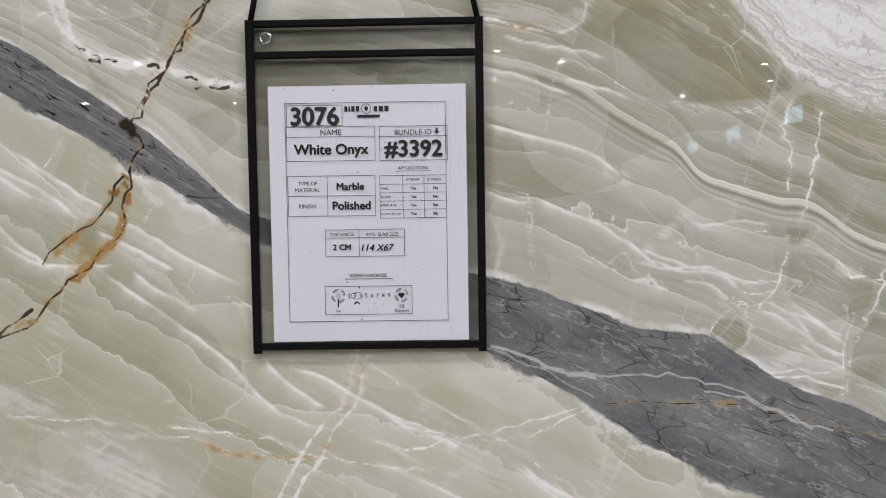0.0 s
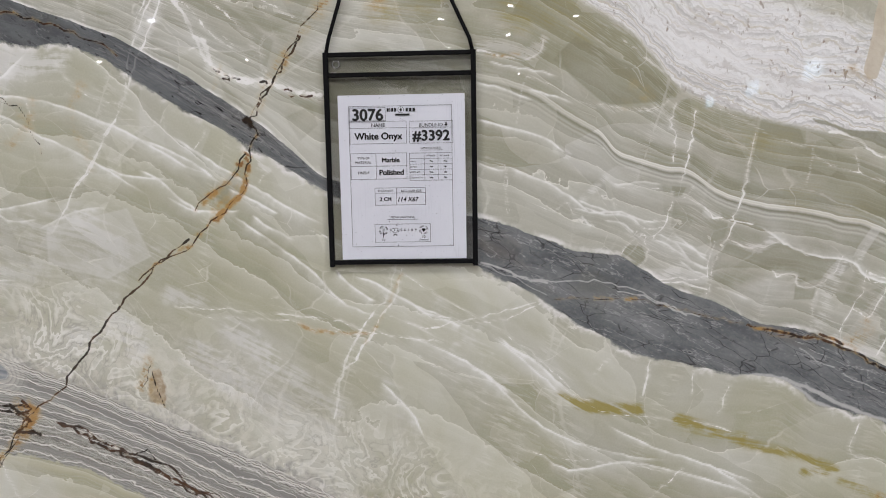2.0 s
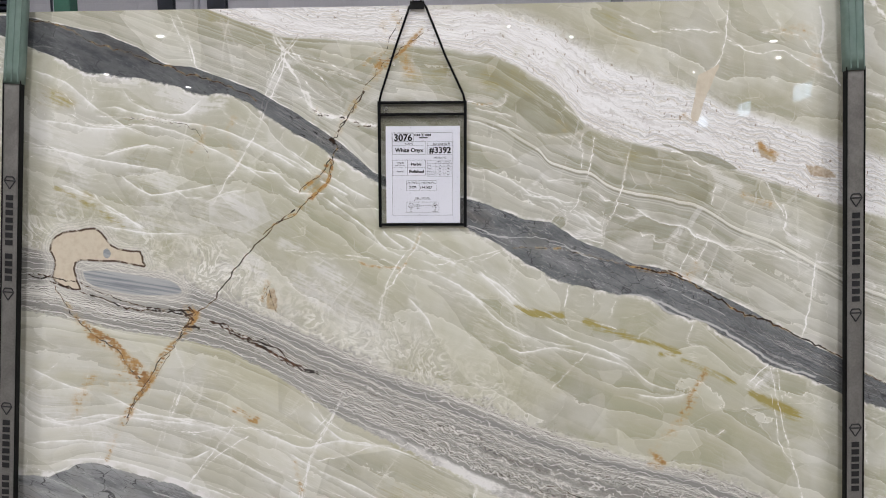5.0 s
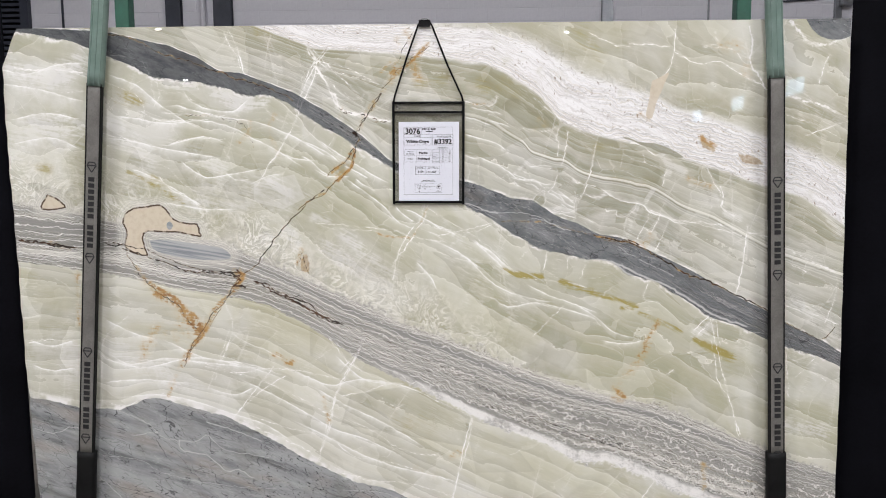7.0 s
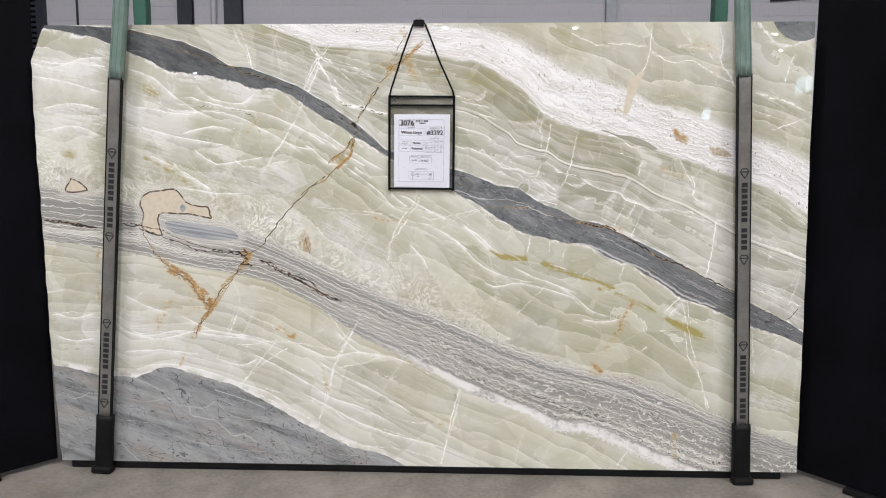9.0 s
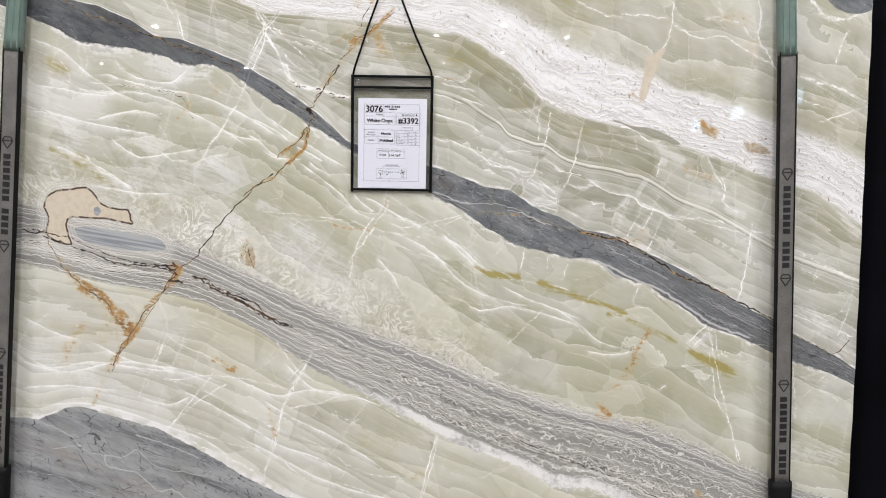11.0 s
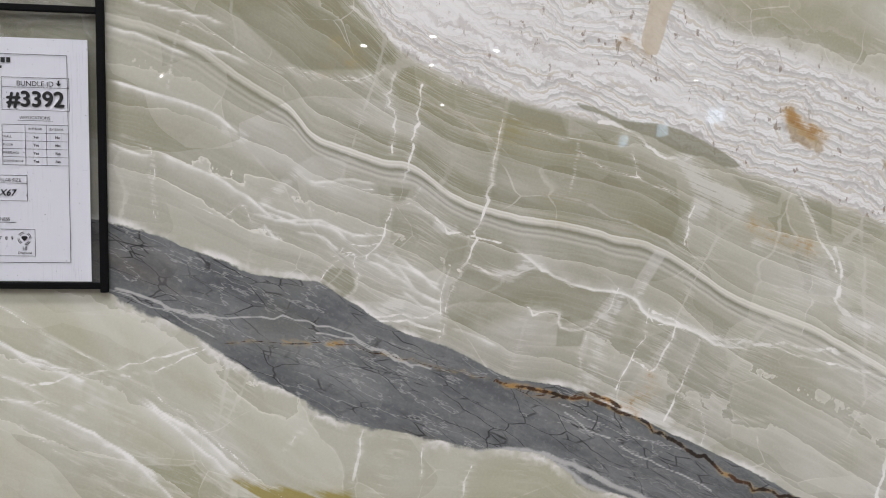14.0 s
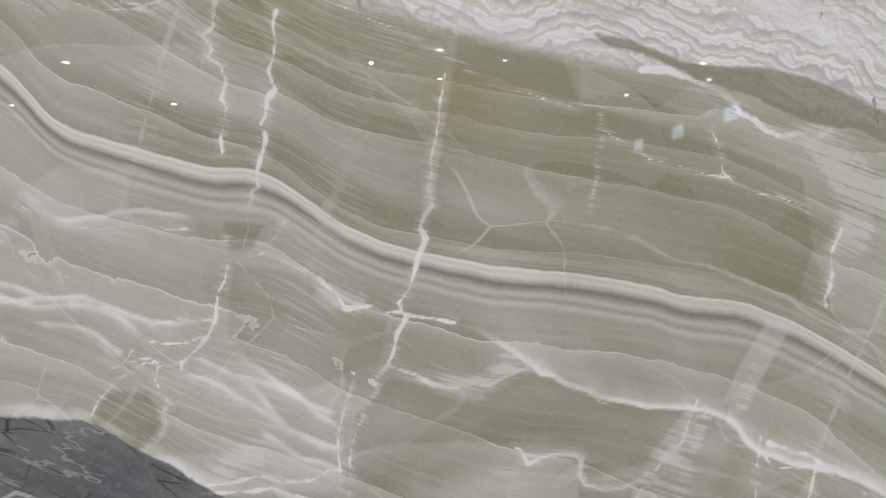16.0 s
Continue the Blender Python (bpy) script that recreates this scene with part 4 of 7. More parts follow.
milk([(-0.749, 1.532), (-0.687, 1.487), (-0.635, 1.487)], 0.03, 0.8)
milk([(-0.917, 1.554), (-0.826, 1.552)], 0.02, 0.9)
milk([(-0.57, 1.204), (-0.506, 1.164)], 0.04, 0.7)
milk([(-0.828, 1.297), (-0.751, 1.258)], 0.05, 0.5)
milk([(-0.636, 1.474), (-0.57, 1.486)], 0.02, 0.6)
rust([(-0.625, 1.417), (-0.643, 1.372), (-0.674, 1.345)], 0.012, 0.35)
rust([(-0.54, 1.441), (-0.562, 1.391), (-0.532, 1.307)], 0.012, 0.35)
rust([(-0.314, 1.432), (-0.3, 1.47)], 0.006, 0.3)
crack([(-0.839, 1.448), (-0.781, 1.438), (-0.716, 1.424), (-0.645, 1.408)], 0.5, 0.3)
rust([(-0.182, 1.568), (-0.143, 1.605), (-0.104, 1.642)], 0.01, 0.35)
crack([(-0.628, 0.853), (-0.585, 0.839), (-0.546, 0.812), (-0.48, 0.789), (-0.428, 0.764), (-0.402, 0.73), (-0.356, 0.706), (-0.316, 0.693)], 2.0, 0.25)
crack([(-0.586, 0.833), (-0.527, 0.803), (-0.475, 0.768), (-0.429, 0.74), (-0.389, 0.716)], 1.6, 0.25)
crack([(-0.717, 0.888), (-0.685, 0.86), (-0.706, 0.84), (-0.666, 0.833)], 3.0, 0.6)
crack([(-0.455, 0.946), (-0.449, 0.913), (-0.437, 0.883)], 0.9, 0.7)
rust([(-0.455, 0.946), (-0.46, 0.913), (-0.45, 0.892)], 0.008, 0.6)
rust([(-0.991, 0.808), (-0.925, 0.78), (-0.86, 0.725), (-0.823, 0.677)], 0.014, 1.0)
rust([(-0.912, 0.767), (-0.876, 0.684), (-0.92, 0.643)], 0.03, 0.45)
rust([(-0.693, 0.833), (-0.756, 0.779), (-0.792, 0.739), (-0.823, 0.677)], 0.01, 0.7)
rust([(-0.837, 0.656), (-0.881, 0.601), (-0.912, 0.546)], 0.01, 0.7)
rust([(-0.543, 0.572), (-0.523, 0.551)], 0.01, 0.7)
fracture([(-0.743, 0.779), (-0.719, 0.711), (-0.729, 0.642), (-0.76, 0.573), (-0.784, 0.517)], 2.4, 0.8)
front([(-0.728, 0.67), (-0.662, 0.628), (-0.596, 0.6), (-0.53, 0.565)], 0.006, 0.6)
fracture([(-0.244, 0.627), (-0.3, 0.558), (-0.342, 0.513)], 2.6, 0.8)
fracture([(-0.365, 0.648), (-0.325, 0.613), (-0.246, 0.558)], 2.0, 0.8)
milk([(0.055, 1.054), (0.119, 0.988), (0.171, 0.908)], 0.03, 0.35)
milk([(-0.052, 0.95), (-0.001, 0.843)], 0.03, 0.3)
front([(0.145, 1.001), (0.21, 0.948), (0.263, 0.894)], 0.01, 0.8)
front([(0.08, 0.969), (0.145, 0.922), (0.21, 0.855), (0.276, 0.814), (0.368, 0.787), (0.447, 0.773)], 0.01, 0.8)
front([(-0.052, 0.923), (-0, 0.869), (0.026, 0.816)], 0.01, 0.8)
front([(0.21, 0.801), (0.276, 0.76), (0.368, 0.773), (0.447, 0.759), (0.539, 0.732), (0.631, 0.698)], 0.01, 0.8)
front([(0.341, 0.84), (0.42, 0.8), (0.499, 0.773), (0.605, 0.732)], 0.01, 0.8)
front([(0.512, 0.772), (0.592, 0.718), (0.658, 0.664), (0.737, 0.643)], 0.01, 0.8)
front([(0.606, 0.637), (0.685, 0.623), (0.764, 0.636)], 0.01, 0.8)
fracture([(0.473, 0.759), (0.421, 0.706), (0.369, 0.651)], 2.2, 0.8)
fracture([(1.021, 0.756), (0.971, 0.703), (0.933, 0.663)], 4.0, 0.8)
milk([(0.996, 0.73), (1.021, 0.743)], 0.02, 0.8)
fracture([(1.015, 0.73), (1.024, 0.662), (1.041, 0.567)], 1.8, 0.9)
fracture([(0.55, 0.906), (0.531, 0.859)], 3.0, 0.7)
fracture([(0.772, 0.838), (0.76, 0.784), (0.825, 0.771)], 3.0, 0.7)
olive([(0.263, 0.888), (0.315, 0.874), (0.394, 0.867)], 0.012, 1.0)
olive([(0.466, 0.846), (0.505, 0.833), (0.571, 0.812)], 0.013, 1.0)
olive([(0.577, 0.806), (0.682, 0.778), (0.735, 0.758)], 0.01, 0.7)
olive([(0.683, 0.751), (0.722, 0.751)], 0.01, 0.9)
olive([(0.748, 0.738), (0.801, 0.71), (0.894, 0.67)], 0.012, 0.7)
olive([(0.947, 0.636), (1, 0.608), (1.08, 0.567)], 0.016, 0.9)
rust([(0.814, 0.704), (0.777, 0.636), (0.74, 0.555), (0.727, 0.513)], 0.012, 0.5)
olive([(-1.095, 1.504), (-1.051, 1.496)], 0.03, 0.5)
olive([(-1.07, 1.245), (-1, 1.211), (-0.93, 1.168), (-0.877, 1.133)], 0.014, 0.6)
fracture([(-0.985, 1.624), (-0.97, 1.548), (-0.955, 1.48)], 2.4, 0.8)
fracture([(-1.142, 1.649), (-1.071, 1.649), (-0.985, 1.624)], 3.0, 0.9)
front([(-1.127, 1.589), (-1.023, 1.548), (-0.954, 1.488), (-0.868, 1.429), (-0.799, 1.395)], 0.014, 0.9)
front([(-1.115, 1.444), (-1.045, 1.436), (-0.957, 1.42), (-0.869, 1.412)], 0.014, 0.9)
front([(-1.154, 1.366), (-1.065, 1.358), (-0.96, 1.333), (-0.872, 1.317), (-0.731, 1.292)], 0.014, 0.9)
front([(-1.069, 1.262), (-0.999, 1.237), (-0.876, 1.168), (-0.807, 1.116)], 0.014, 0.9)
milk([(-1.117, 1.41), (-1.014, 1.307), (-1.055, 1.184)], 0.06, 0.6)
milk([(-0.787, 1.187), (-0.644, 1.188), (-0.521, 1.137)], 0.07, 0.5)
milk([(-0.485, 1.19), (-0.415, 1.139)], 0.03, 0.4)
front([(-1.182, 0.716), (-1.075, 0.663), (-1.002, 0.645)], 0.016, 0.9)
front([(-1.188, 0.596), (-1.098, 0.551), (-0.968, 0.572), (-0.822, 0.556), (-0.677, 0.54), (-0.531, 0.524)], 0.016, 0.9)
front([(-0.825, 0.463), (-0.716, 0.437), (-0.642, 0.467)], 0.016, 0.9)
front([(-0.441, 0.47), (-0.314, 0.398), (-0.168, 0.326), (-0.022, 0.235)], 0.016, 0.9)
front([(-0.349, 0.583), (-0.24, 0.492), (-0.095, 0.476)], 0.016, 0.9)
front([(-0.714, 0.503), (-0.569, 0.431), (-0.442, 0.358), (-0.351, 0.304), (-0.241, 0.268), (-0.095, 0.196)], 0.016, 0.9)
front([(-0.531, 0.543), (-0.458, 0.507), (-0.368, 0.472), (-0.259, 0.492), (-0.132, 0.476), (-0.023, 0.441)], 0.016, 0.9)
fracture([(-0.24, 0.639), (-0.295, 0.528), (-0.35, 0.435), (-0.369, 0.322), (-0.407, 0.227)], 2.4, 0.9)
fracture([(-0.717, 0.363), (-0.624, 0.448), (-0.531, 0.506)], 2.4, 0.8)
rust([(-1.056, 0.908), (-1.013, 0.846), (-0.924, 0.793), (-0.863, 0.721), (-0.828, 0.666)], 0.01, 0.9)
rust([(-0.963, 0.719), (-1.021, 0.645), (-1.06, 0.571)], 0.03, 0.4)
rust([(-0.706, 0.832), (-0.781, 0.74), (-0.829, 0.657), (-0.885, 0.592), (-0.934, 0.499), (-0.964, 0.433)], 0.009, 0.65)
rust([(-0.548, 0.579), (-0.512, 0.552)], 0.012, 0.8)
crack([(-0.706, 0.832), (-0.753, 0.759), (-0.819, 0.667), (-0.867, 0.611)], 0.8, 0.5)
clear([(-0.241, 0.418), (-0.095, 0.402), (0.014, 0.367)], 0.05, 0.5)
clear([(0.279, 0.757), (0.478, 0.633), (0.372, 0.577)], 0.05, 0.4)
clear([(-1.05, 1.306), (-1.015, 1.289)], 0.03, 0.3)
milk([(0.991, 0.678), (0.956, 0.659)], 0.03, 0.6)
rust([(0.662, 0.453), (0.699, 0.426)], 0.012, 0.7)
crack([(-0.374, 1.178), (-0.414, 1.148), (-0.455, 1.111), (-0.51, 1.059), (-0.544, 1.02), (-0.573, 0.98), (-0.594, 0.954), (-0.622, 0.914), (-0.664, 0.884), (-0.685, 0.867)], 1.5, 0.4)
crack([(-0.685, 0.867), (-0.72, 0.82), (-0.757, 0.766), (-0.792, 0.736), (-0.823, 0.677), (-0.866, 0.629), (-0.897, 0.56)], 1.1, 0.7)
rust([(-0.704, 0.885), (-0.671, 0.88), (-0.686, 0.847)], 0.01, 0.8)
crack([(0.004, 1.671), (-0.056, 1.627), (-0.109, 1.586), (-0.163, 1.524), (-0.203, 1.461), (-0.24, 1.408), (-0.256, 1.37)], 0.9, 0.6)
rust([(-0.109, 1.617), (-0.131, 1.576), (-0.099, 1.596)], 0.012, 0.6)
rust([(-0.045, 1.631), (-0.088, 1.596), (-0.142, 1.544)], 0.008, 0.6)
fracture([(-0.693, 1.733), (-0.663, 1.661), (-0.65, 1.609)], 2.0, 0.9)
fracture([(-0.565, 1.722), (-0.525, 1.64)], 1.5, 0.7)
fracture([(-0.267, 1.758), (-0.332, 1.691), (-0.397, 1.618), (-0.442, 1.535)], 2.2, 0.9)
fracture([(-0.469, 1.743), (-0.407, 1.66), (-0.376, 1.618), (-0.291, 1.555), (-0.228, 1.482)], 2.6, 0.9)
fracture([(-0.14, 1.751), (-0.162, 1.679), (-0.098, 1.659), (-0.013, 1.575)], 1.8, 0.7)
milk([(-0.443, 1.493), (-0.398, 1.577), (-0.355, 1.608)], 0.02, 0.6)
front([(-1.515, 1.612), (-1.409, 1.591), (-1.299, 1.622), (-1.191, 1.626)], 0.02, 0.9)
front([(-1.508, 1.56), (-1.369, 1.538), (-1.262, 1.506), (-1.209, 1.496)], 0.02, 0.9)
front([(-1.484, 1.433), (-1.352, 1.454), (-1.223, 1.432)], 0.02, 0.9)
front([(-1.479, 1.348), (-1.336, 1.369), (-1.229, 1.325)], 0.02, 0.9)
milk([(-1.451, 1.601), (-1.323, 1.58), (-1.213, 1.621)], 0.05, 0.7)
milk([(-1.47, 1.326), (-1.377, 1.411), (-1.248, 1.39)], 0.06, 0.6)
crack([(-1.48, 1.006), (-1.381, 0.995), (-1.272, 0.978)], 2.2, 0.35)
crack([(-1.138, 0.995), (-1.083, 0.982), (-1.028, 0.973), (-0.963, 0.944), (-0.876, 0.911), (-0.766, 0.889), (-0.678, 0.884)], 1.6, 0.3)
facet([(0.777, 1.177), (0.796, 1.177), (0.767, 1.129), (0.748, 1.127), (0.756, 1.145)], 0.5)
facet([(0.724, 1.124), (0.74, 1.127), (0.719, 1.098), (0.698, 1.082), (0.693, 1.045), (0.683, 1.034), (0.69, 1.077), (0.703, 1.098)], 0.35)
facet([(0.52, 1.133), (0.541, 1.153), (0.582, 1.145), (0.623, 1.152), (0.644, 1.152), (0.676, 1.136), (0.724, 1.124), (0.708, 1.093), (0.661, 1.083), (0.644, 1.104), (0.618, 1.11), (0.582, 1.111), (0.541, 1.112), (0.515, 1.107)], -0.45)
facet([(0.655, 1.083), (0.698, 1.082), (0.685, 1.056), (0.653, 1.056)], -0.5)
facet([(0.447, 1.252), (0.471, 1.249), (0.464, 1.234), (0.449, 1.234)], -0.5)
facet([(0.451, 1.227), (0.491, 1.219), (0.51, 1.199), (0.541, 1.189), (0.536, 1.163), (0.49, 1.148), (0.46, 1.164), (0.446, 1.184)], -0.35)
facet([(0.332, 1.273), (0.356, 1.288), (0.394, 1.283), (0.394, 1.261), (0.346, 1.259)], 0.4)
facet([(0.289, 1.234), (0.322, 1.263), (0.346, 1.259), (0.432, 1.254), (0.436, 1.199), (0.383, 1.195), (0.312, 1.219)], 0.25)
facet([(0.482, 1.367), (0.541, 1.378), (0.586, 1.36), (0.561, 1.234), (0.511, 1.249), (0.476, 1.284)], -0.3)
facet([(0.591, 1.36), (0.652, 1.346), (0.663, 1.316), (0.737, 1.292), (0.802, 1.266), (0.808, 1.219), (0.798, 1.193), (0.696, 1.214), (0.566, 1.234)], -0.45)
facet([(0.808, 1.219), (0.835, 1.235), (0.914, 1.214), (1.008, 1.17), (1.016, 1.103), (0.918, 1.127), (0.82, 1.182)], 0.3)
facet([(0.958, 1.246), (1.008, 1.257), (1.011, 1.197), (0.988, 1.213)], -0.5)
facet([(0.873, 1.272), (0.912, 1.262), (0.941, 1.251), (0.936, 1.235), (0.896, 1.251)], -0.5)
facet([(0.487, 1.411), (0.516, 1.402), (0.516, 1.396), (0.492, 1.401)], -0.4)
facet([(0.362, 1.139), (0.377, 1.155), (0.399, 1.152), (0.406, 1.134), (0.393, 1.114), (0.372, 1.12)], -0.6)
facet([(0.435, 1.088), (0.51, 1.086), (0.51, 1.102), (0.47, 1.113), (0.41, 1.114), (0.391, 1.114), (0.425, 1.088)], 0.45)
facet([(0.43, 1.085), (0.505, 1.084), (0.505, 1.06), (0.469, 1.071)], -0.35)
facet([(0.807, 1.08), (0.841, 1.063), (0.809, 1.003), (0.732, 0.984), (0.77, 1.032)], 0.3)
facet([(0.798, 0.992), (0.815, 0.997), (0.833, 0.973), (0.799, 0.975)], -0.5)
facet([(0.662, 1.356), (0.694, 1.339), (0.725, 1.332), (0.757, 1.307), (0.736, 1.302), (0.694, 1.322), (0.663, 1.316)], 0.3)
fracture([(0.753, 1.038), (0.775, 1.021), (0.786, 1.037), (0.807, 1.08)], 2.5, 0.9)
fracture([(0.52, 1.153), (0.51, 1.122), (0.51, 1.086)], 1.4, 0.9)
crack([(0.699, 0.996), (0.716, 0.99), (0.738, 0.977)], 2.0, 0.9)
crack([(0.251, 1.063), (0.293, 1.065), (0.322, 1.064), (0.356, 1.061), (0.385, 1.063), (0.41, 1.056), (0.449, 1.046), (0.479, 1.04), (0.515, 1.028), (0.551, 1.022), (0.582, 1.01), (0.624, 0.996), (0.656, 0.991), (0.699, 0.996)], 0.5, 0.35)
rust([(0.32, 1.064), (0.351, 1.062)], 0.005, 0.9)
rust([(0.373, 1.062), (0.39, 1.062)], 0.005, 0.9)
rust([(0.947, 1.351), (0.959, 1.336), (0.994, 1.321)], 0.012, 0.6)
rust([(0.733, 1.43), (0.76, 1.414)], 0.014, 0.5)
front([(0.279, 1.219), (0.326, 1.21), (0.364, 1.21), (0.402, 1.194), (0.431, 1.194)], 0.006, 0.8)
front([(0.441, 1.162), (0.47, 1.154), (0.495, 1.138), (0.51, 1.133)], 0.006, 0.7)
front([(0.52, 1.081), (0.551, 1.07), (0.582, 1.056)], 0.005, 0.6)
fracture([(0.541, 1.161), (0.571, 1.147), (0.602, 1.147), (0.633, 1.157)], 2.2, 0.9)
fracture([(0.387, 1.17), (0.402, 1.172), (0.406, 1.159), (0.411, 1.144)], 1.6, 0.8)
facet([(-0.263, 1.322), (-0.272, 1.268), (-0.3, 1.234), (-0.341, 1.249), (-0.304, 1.275), (-0.282, 1.302)], -0.5)
facet([(-0.31, 1.457), (-0.278, 1.416), (-0.256, 1.389), (-0.295, 1.417)], -0.35)
facet([(-0.198, 1.381), (-0.15, 1.4), (-0.141, 1.366), (-0.173, 1.34)], -0.3)
facet([(-0.439, 1.46), (-0.401, 1.419), (-0.323, 1.364), (-0.346, 1.317), (-0.407, 1.339), (-0.447, 1.36)], 0.35)
facet([(-0.622, 1.204), (-0.477, 1.235), (-0.44, 1.15), (-0.521, 1.112), (-0.625, 1.139)], 0.5)
facet([(-0.386, 1.596), (-0.297, 1.576), (-0.209, 1.506), (-0.223, 1.462), (-0.299, 1.507)], -0.35)
facet([(-0.259, 1.557), (-0.168, 1.618), (-0.117, 1.605), (-0.17, 1.531), (-0.221, 1.519)], -0.35)
facet([(0.288, 1.499), (0.453, 1.41), (0.441, 1.391), (0.339, 1.386), (0.25, 1.462)], -0.4)
facet([(-0.824, 1.362), (-0.72, 1.341), (-0.736, 1.296), (-0.828, 1.284), (-0.866, 1.324)], -0.3)
facet([(-0.866, 1.54), (-0.766, 1.47), (-0.688, 1.46), (-0.628, 1.499), (-0.762, 1.539)], 0.4)
facet([(-0.37, 1.292), (-0.28, 1.266), (-0.152, 1.187), (-0.127, 1.121), (-0.231, 1.161)], -0.25)
facet([(-0.627, 1.662), (-0.55, 1.648), (-0.541, 1.561), (-0.631, 1.575)], -0.3)
facet([(-0.512, 1.648), (-0.422, 1.659), (-0.425, 1.559), (-0.503, 1.554)], -0.25)
facet([(-0.295, 0.436), (-0.095, 0.467), (0.05, 0.405), (0.141, 0.351), (0.124, 0.238), (-0.132, 0.289), (-0.333, 0.323)], -0.35)
facet([(-0.437, 0.727), (-0.312, 0.675), (-0.24, 0.585), (-0.331, 0.509), (-0.439, 0.581)], -0.3)
facet([(-0.908, 1.29), (-0.697, 1.223), (-0.646, 1.136), (-0.841, 1.169)], -0.3)
facet([(-1.111, 1.547), (-0.903, 1.446), (-0.924, 1.36), (-1.118, 1.375)], 0.35)
facet([(0.297, 0.739), (0.549, 0.634), (0.481, 0.524), (0.264, 0.63)], -0.25)
facet([(-1.182, 0.716), (-1.021, 0.645), (-1.079, 0.552), (-1.188, 0.587)], 0.3)
facet([(0.123, 0.332), (0.306, 0.242), (0.381, 0.145), (0.162, 0.14)], -0.25)
milk([(-1.477, 0.55), (-1.381, 0.641), (-1.299, 0.504)], 0.07, 0.6)
milk([(-1.201, 0.642), (-1.048, 0.551), (-0.872, 0.459)], 0.06, 0.45)
front([(-1.471, 0.641), (-1.383, 0.619), (-1.291, 0.642)], 0.014, 0.9)
front([(-1.466, 0.55), (-1.388, 0.527), (-1.297, 0.539)], 0.014, 0.9)
front([(-1.205, 0.573), (-1.049, 0.539), (-0.867, 0.574), (-0.711, 0.551), (-0.555, 0.505)], 0.014, 0.9)
front([(-1.21, 0.482), (-1.051, 0.493), (-0.871, 0.477)], 0.014, 0.9)
front([(-1.145, 0.424), (-1.009, 0.436), (-0.874, 0.413), (-0.74, 0.367), (-0.606, 0.321), (-0.472, 0.228)], 0.014, 0.9)
front([(-0.977, 0.642), (-0.823, 0.574), (-0.666, 0.551), (-0.533, 0.506)], 0.014, 0.9)
front([(-0.514, 0.344), (-0.38, 0.275), (-0.245, 0.205), (-0.11, 0.158), (0.072, 0.112), (0.208, 0.053)], 0.014, 0.9)
fracture([(-1.096, 0.732), (-1.19, 0.642), (-1.209, 0.505)], 2.2, 0.6)
fracture([(-0.729, 0.687), (-0.766, 0.574), (-0.816, 0.459)], 2.0, 0.8)
fracture([(-0.251, 0.62), (-0.332, 0.46), (-0.379, 0.344), (-0.416, 0.181)], 2.4, 0.9)
fracture([(0.15, 0.346), (0.128, 0.229), (0.083, 0.088), (0.071, 0.041)], 2.6, 0.9)
fracture([(0.997, 0.711), (1.036, 0.553), (1.088, 0.371), (1.114, 0.279)], 2.6, 0.9)
fracture([(1.018, 0.722), (0.944, 0.643)], 4.0, 0.8)
milk([(1.232, 0.822), (1.346, 0.733), (1.46, 0.644)], 0.04, 0.5)
milk([(1.279, 0.325), (1.414, 0.302)], 0.04, 0.5)
milk([(1.244, 1.234), (1.368, 1.127), (1.438, 1.019)], 0.03, 0.6)
fracture([(1.26, 0.91), (1.36, 0.866), (1.439, 0.822)], 2.2, 0.8)
fracture([(1.278, 0.778), (1.345, 0.755), (1.431, 0.778)], 2.2, 0.8)
fracture([(1.277, 0.576), (1.38, 0.508), (1.46, 0.463)], 2.2, 0.8)
fracture([(1.158, 0.531), (1.272, 0.463)], 2.2, 0.8)
fracture([(1.234, 1.425), (1.331, 1.393), (1.43, 1.34)], 2.2, 0.8)
milk([(0.128, 1.484), (0.168, 1.486), (0.208, 1.472), (0.235, 1.491)], 0.01, 0.9)
fracture([(0.128, 1.481), (0.168, 1.47), (0.208, 1.463), (0.228, 1.475), (0.235, 1.494)], 3.0, 0.9)
rust([(0.142, 1.474), (0.168, 1.471), (0.195, 1.473)], 0.005, 0.4)
fracture([(0.208, 1.437), (0.241, 1.423), (0.267, 1.409), (0.3, 1.391), (0.333, 1.387), (0.367, 1.38), (0.413, 1.375), (0.439, 1.391)], 1.6, 0.8)
front([(0.207, 1.417), (0.254, 1.403), (0.287, 1.389)], 0.006, 0.7)
front([(0.141, 1.464), (0.181, 1.454), (0.221, 1.446), (0.261, 1.435)], 0.006, 0.7)
front([(0.121, 1.432), (0.167, 1.418), (0.22, 1.397)], 0.006, 0.7)
facet([(0.248, 1.487), (0.359, 1.491), (0.452, 1.41), (0.433, 1.391), (0.367, 1.383), (0.3, 1.401)], -0.2)
fracture([(0.366, 1.49), (0.406, 1.457), (0.445, 1.424), (0.459, 1.41)], 3.0, 0.9)
fracture([(0.208, 1.437), (0.197, 1.404), (0.19, 1.358)], 1.2, 0.6)
fracture([(0.139, 1.306), (0.169, 1.292), (0.172, 1.251), (0.175, 1.21)], 1.4, 0.7)
rust([(0.386, 1.419), (0.406, 1.399), (0.373, 1.386)], 0.014, 0.3)
fracture([(-0.629, 1.487), (-0.638, 1.423), (-0.627, 1.385)], 1.6, 0.7)
fracture([(-0.583, 1.486), (-0.559, 1.448), (-0.521, 1.422), (-0.457, 1.402)], 2.0, 0.7)
front([(-0.969, 1.142), (-0.89, 1.129), (-0.798, 1.114), (-0.679, 1.113)], 0.01, 0.8)
